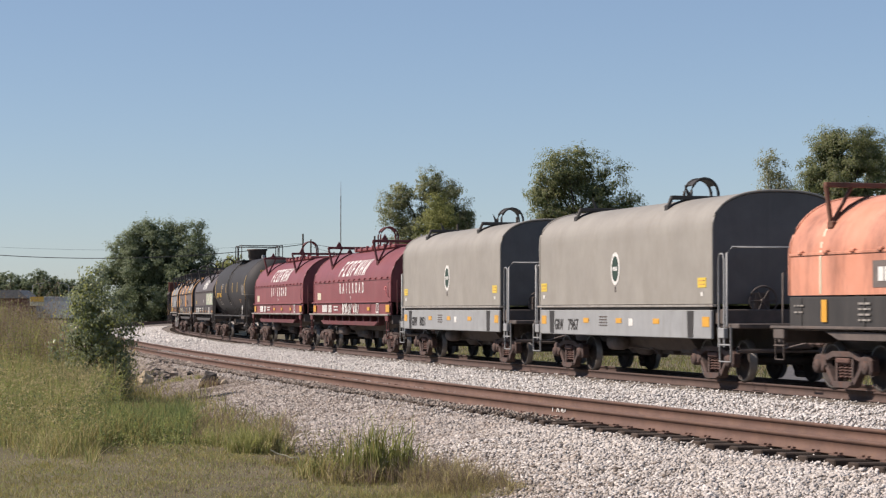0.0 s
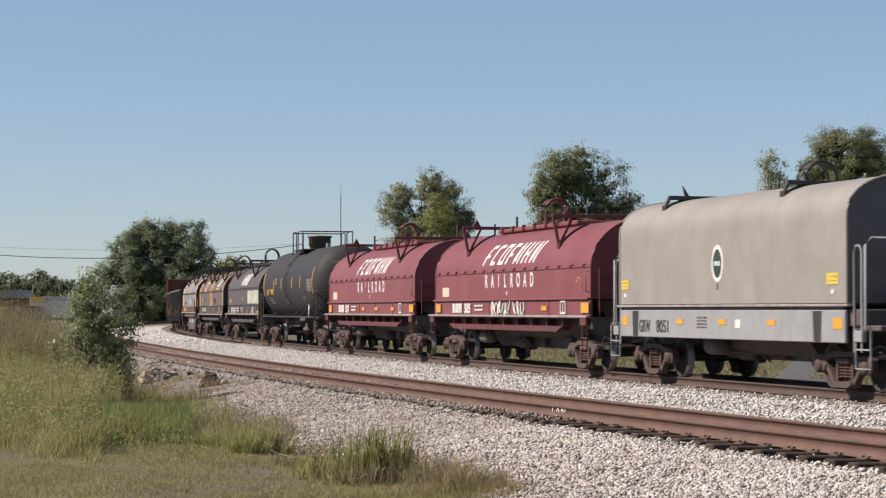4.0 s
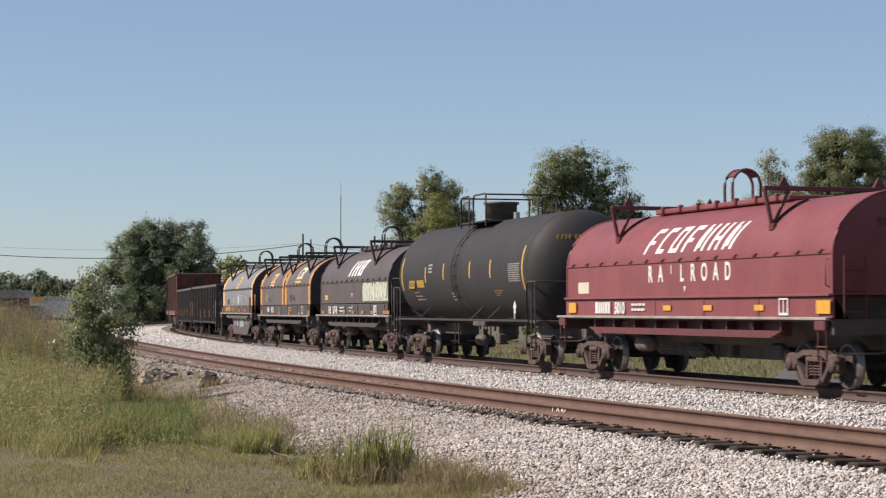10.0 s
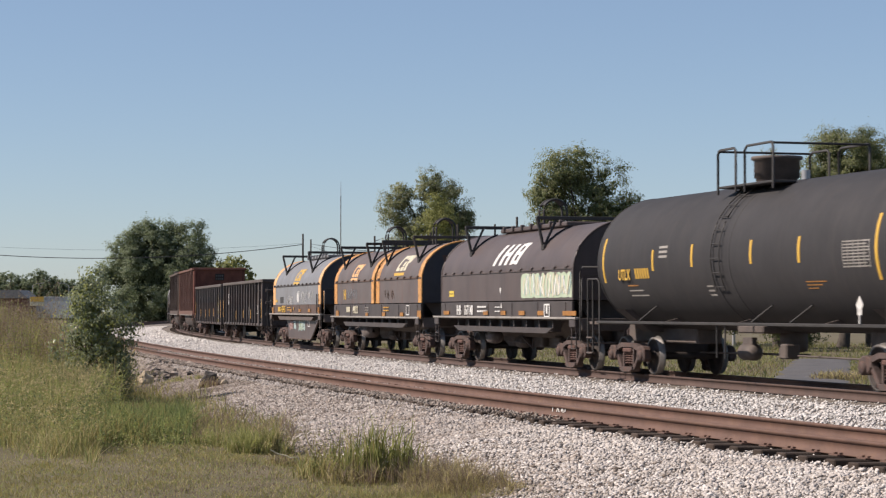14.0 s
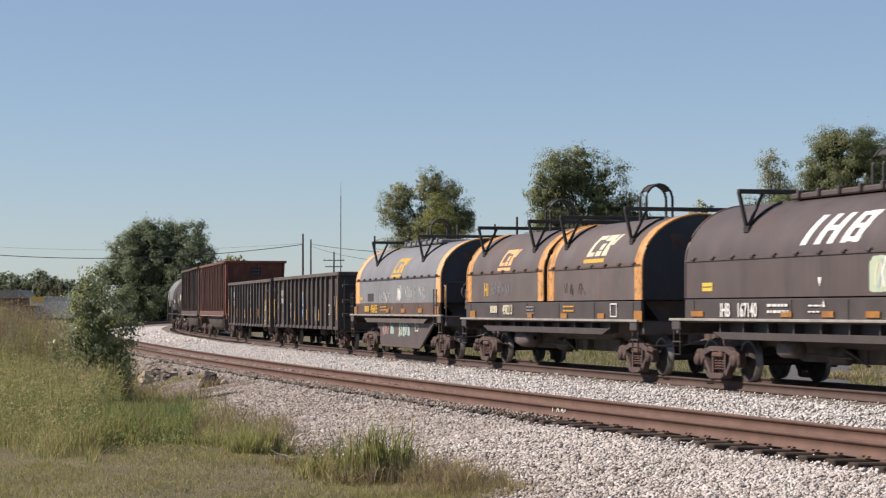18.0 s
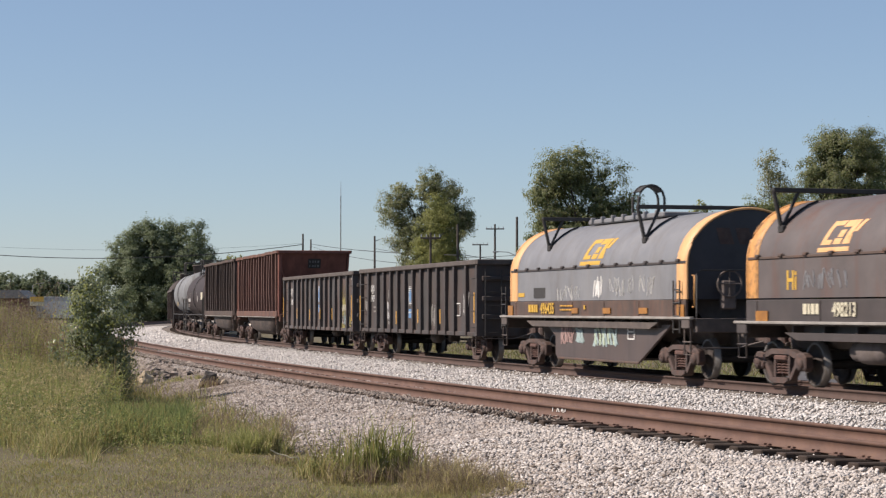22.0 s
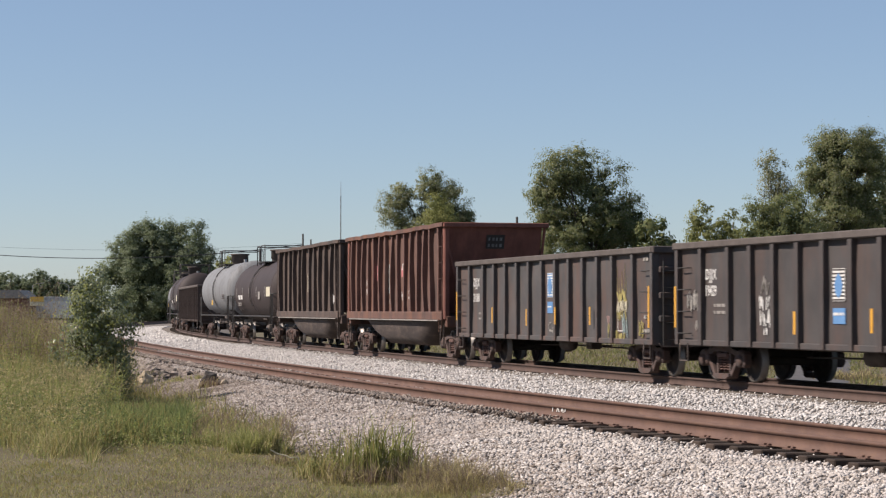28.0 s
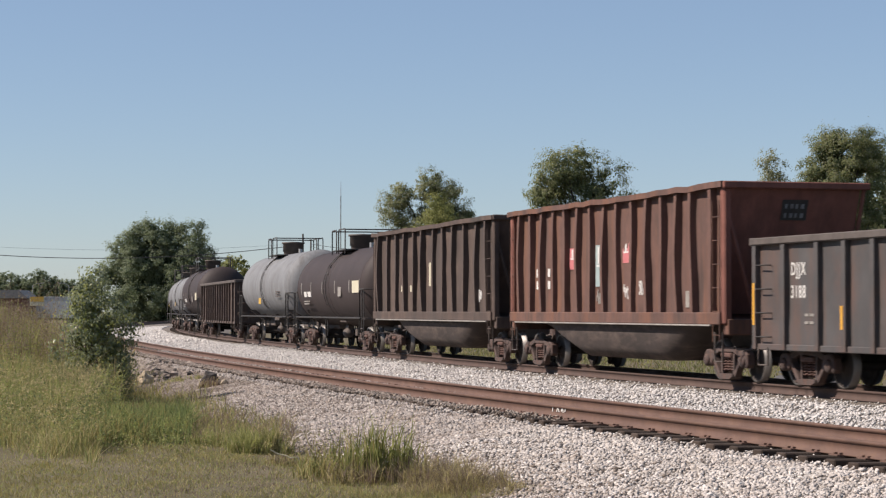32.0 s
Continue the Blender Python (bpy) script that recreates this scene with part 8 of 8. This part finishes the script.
def poles():
    def pole(u, top, depth, r, label, arms=(), lampside=0, mat=None, name="utility_pole", low=0.0):
        x = spot(u, depth)
        z1 = rise(top, depth)
        p = thing(name, label, "utility pole" if name == "utility_pole" else "mast", (x, depth, -0.8))
        part("pole", Shape().rod((0, 0, 0), (0, 0, z1 + 0.8), r, 10, r * 0.65), mat or M["pole"], p)
        for dz, w in arms:
            part("crossarm", Shape().box(0, -0.12, z1 + 0.8 - dz, w, 0.1, 0.12, 0.01), mat or M["pole"], p)
            for q in (-0.45, -0.2, 0.2, 0.45):
                part("insulator", Shape().rod((q * w, -0.12, z1 + 0.86 - dz), (q * w, -0.12, z1 + 1.05 - dz), 0.045, 8, 0.03), M["galv"], p)
        if lampside:
            part("lamp_arm", Shape().path([(0, 0, z1 + 0.2 - low), (lampside * 0.8, 0, z1 + 0.55 - low), (lampside * 1.7, 0, z1 + 0.6 - low)], 0.035), M["galv"], p)
            part("lamp_head", Shape().box(lampside * 1.9, 0, z1 + 0.58 - low, 0.55, 0.22, 0.12, 0.03), M["galv"], p)
        return x, z1
    pole(536, 414, 260, 0.16, "dark timber utility pole beyond the train")
    pole(550, 424, 270, 0.14, "dark timber utility pole beyond the train")
    pole(663, 418, 230, 0.15, "timber utility pole with a street lamp arm", lampside=1)
    pole(591, 446, 300, 0.15, "timber utility pole with a wide crossarm", arms=((1.2, 3.0), (2.1, 2.4)))
    pole(762, 412, 136, 0.10, "timber utility pole with a pale crossarm", arms=((0.35, 1.3),))
    pole(810, 397, 136, 0.11, "plain timber utility pole")
    pole(850, 432, 240, 0.14, "timber utility pole with a crossarm", arms=((0.1, 1.8),))
    pole(876, 397, 220, 0.15, "timber utility pole with a crossarm", arms=((0.5, 1.9),))
    pole(915, 384, 190, 0.16, "timber utility pole with a street lamp arm", lampside=-1, low=2.9)
    pole(1298, 396, 122, 0.10, "slim pale timber pole among the trees", mat=M["galv"])
    m = thing("radio_mast", "thin steel radio mast far beyond the train", "mast", (spot(603, 400), 400, -0.8))
    zt = rise(322, 400) + 0.8
    part("mast_tube", Shape().rod((0, 0, 0), (0, 0, zt * 0.9), 0.10, 8, 0.07), M["pole"], m)
    part("antenna", Shape().rod((0, 0, zt * 0.9), (0, 0, zt), 0.06, 6, 0.03), M["galv"], m)

    def wire(a, b, sag, r, label):
        A, B = Vector((spot(a[0], a[2]), a[2], rise(a[1], a[2]))), Vector((spot(b[0], b[2]), b[2], rise(b[1], b[2])))
        pts = [A.lerp(B, k) - Vector((0, 0, 4 * sag * k * (1 - k))) for k in np.linspace(0, 1, 17)]
        ob = part("overhead_wire", Shape().path(pts, r, 5), M["wire"])
        tagged(ob, label, "wire", "overhead wires")
    wire((-260, 424, 250), (536, 433, 260), 1.95, 0.045, "thick black overhead cable across the field")
    wire((-260, 418, 250), (536, 431, 260), 1.2, 0.012, "thin black overhead wire across the field")
    wire((550, 432, 268), (810, 452, 136), 0.25, 0.03, "black overhead cable beyond the train")
    wire((550, 436, 268), (762, 470, 136), 0.4, 0.02, "black overhead wire beyond the train")
    wire((663, 440, 230), (915, 452, 190), 0.5, 0.025, "black overhead wire beyond the train")
    wire((810, 450, 136), (1100, 470, 180), 0.3, 0.02, "black overhead wire beyond the train")


def far_buildings():
    d = 330
    h = thing("house", "low house with a pale grey roof far across the field", "house", (spot(10, d), d, -0.7))
    z = rise(524, d) + 0.7
    part("wall", Shape().box(0, 0, z / 2 - 0.2, 8.5, 8, z - 0.4, 0.02), M["brick_far"], h)
    zr = rise(514, d) + 0.7
    part("roof", Shape().prism([(-4.4, z - 0.4), (4.4, z - 0.4), (2.8, zr), (-4.4, zr)], 1, -4.4, 4.4), M["roof_grey"], h)
    t = thing("truck_trailer", "white box trailers parked far across the field", "trailer", (spot(96, d), d, -0.7))
    zt = rise(527, d) + 0.7
    part("box_body", Shape().box(0.6, 0, 0.9 + (zt - 0.9) / 2, 6.4, 2.6, zt - 0.9, 0.05), M["house_white"], t)
    part("roof_edge", Shape().box(0.6, 0, zt + 0.06, 6.5, 2.7, 0.14, 0.02), M["house_white"], t)
    part("chassis", Shape().box(0.6, 0, 0.75, 6.0, 1.6, 0.25), M["under"], t)
    for x in (-1.6, 2.6):
        part("tyre", Shape().lathe([(-1.25, 0.0), (-1.25, 0.48), (1.25, 0.48), (1.25, 0.0)], (x, 0, 0.48), 1, 16), M["under"], t)
    s = thing("shop_sign", "white and yellow roadside sign board", "sign", (spot(66, d - 8), d - 8, -0.7))
    part("board", Shape().box(0, 0, rise(532, d) + 0.5, 2.2, 0.2, 1.3, 0.03), M["cream"], s)
    part("band", Shape().box(0, -0.11, rise(528, d) + 0.5, 2.0, 0.02, 0.75, 0.004), M["mark_yellow"], s)
    part("post", Shape().box(-0.8, 0, 1.0, 0.14, 0.14, 2.2).box(0.8, 0, 1.0, 0.14, 0.14, 2.2), M["galv"], s)
    for u, side in ((58, 1), (122, -1)):
        l = thing("street_lamp", "grey steel street lamp with a curved arm", "street lamp", (spot(u, 360), 360, -0.7))
        zz = rise(505, 360) + 0.7
        part("pole", Shape().rod((0, 0, 0), (0, 0, zz), 0.07, 8, 0.045), M["galv"], l)
        part("arm", Shape().path([(0, 0, zz - 0.1), (side * 0.6, 0, zz + 0.25), (side * 1.4, 0, zz + 0.35)], 0.03), M["galv"], l)
        part("lamp_head", Shape().box(side * 1.6, 0, zz + 0.33, 0.6, 0.25, 0.12, 0.03), M["galv"], l)


def boulder(u, depth, size, seed, mat, label, tall=0.8, cut=2):
    x = spot(u, depth)
    s, w = to_track(np.array([x]), np.array([float(depth)]))
    z = float(np.maximum(field_z(s, w), bed_z(s, w))[0]) if w[0] > -14.3 else float(field_z(s, w)[0])
    bm = bmesh.new()
    bmesh.ops.create_icosphere(bm, subdivisions=cut, radius=size / 2)
    for v in bm.verts:
        k = 1 + 0.6 * noise.noise(v.co * (2.6 / size) + Vector((seed, 0, 0))) + 0.12 * noise.noise(v.co * (7 / size))
        v.co *= k
        v.co.z *= tall
    me = bpy.data.meshes.new("boulder")
    bm.to_mesh(me)
    bm.free()
    me.materials.append(mat)
    ob = new("boulder", me)
    ob.location = (x, depth, z + size * 0.25)
    tagged(ob, label, "boulder", "boulders at the grass edge")


def rocks():
    pale = material("tan_sandstone", (0.36, 0.29, 0.20), (0.48, 0.40, 0.29), 0.9, scale=5, bump=0.5)
    dark = material("dark_grey_rock", (0.022, 0.019, 0.017), (0.064, 0.056, 0.05), 0.9, scale=5, bump=0.5)
    boulder(256, 55.0, 0.44, 1, pale, "tan sandstone boulder at the grass edge", 1.15)
    rng = random.Random(4)
    for i in range(120):
        size = rng.uniform(0.07, 0.17) if i % 7 else rng.uniform(0.18, 0.26)
        boulder(262 + abs(rng.gauss(0, 52)), 60.0 + rng.uniform(-4, 6), size, 10 + i, (dark, M["rubble"], dark, M["stone_brown"], dark, M["rubble"])[i % 6], "broken grey rock in a heap at the grass edge", 0.8, 1)
    boulder(372, 52, 0.4, 40, dark, "dark grey boulder on the stones")
    boulder(398, 50, 0.2, 41, pale, "small tan rock on the stones")
    stones("cinders", 13000, 14, 56, -10.7, -8.3, 0.03, "dark cinders and dirt among the pale stones", 77, None, mat=M["rubble"])
    stones("cinders", 2600, -8, 20, -12.4, -8.2, 0.02, "dark chips of rock among the pale stones", 78, None, lift=0.5, mat=M["rubble"])
    x, y = spot(500, 27.2), 27.2
    s, w = to_track(np.array([x]), np.array([y]))
    z = float(field_z(s, w)[0]) + 0.12
    ob = part("dead_stalk", Shape().path([(x - 0.15, y, z + 0.10), (x - 0.06, y + 0.02, z + 0.05), (x + 0.05, y, z + 0.03), (x + 0.10, y, z), (x + 0.2, y, z + 0.01), (x + 0.24, y + 0.02, z - 0.1)], 0.008, 6), M["cream"], None)
    tagged(ob, "pale dry fallen stalk lying on the grass", "dry stalk")


train()
trees()
sapling()
grasses()
tufts()
lane()
poles()
far_buildings()
rocks()
sleepers()
paint_mark()
motions()
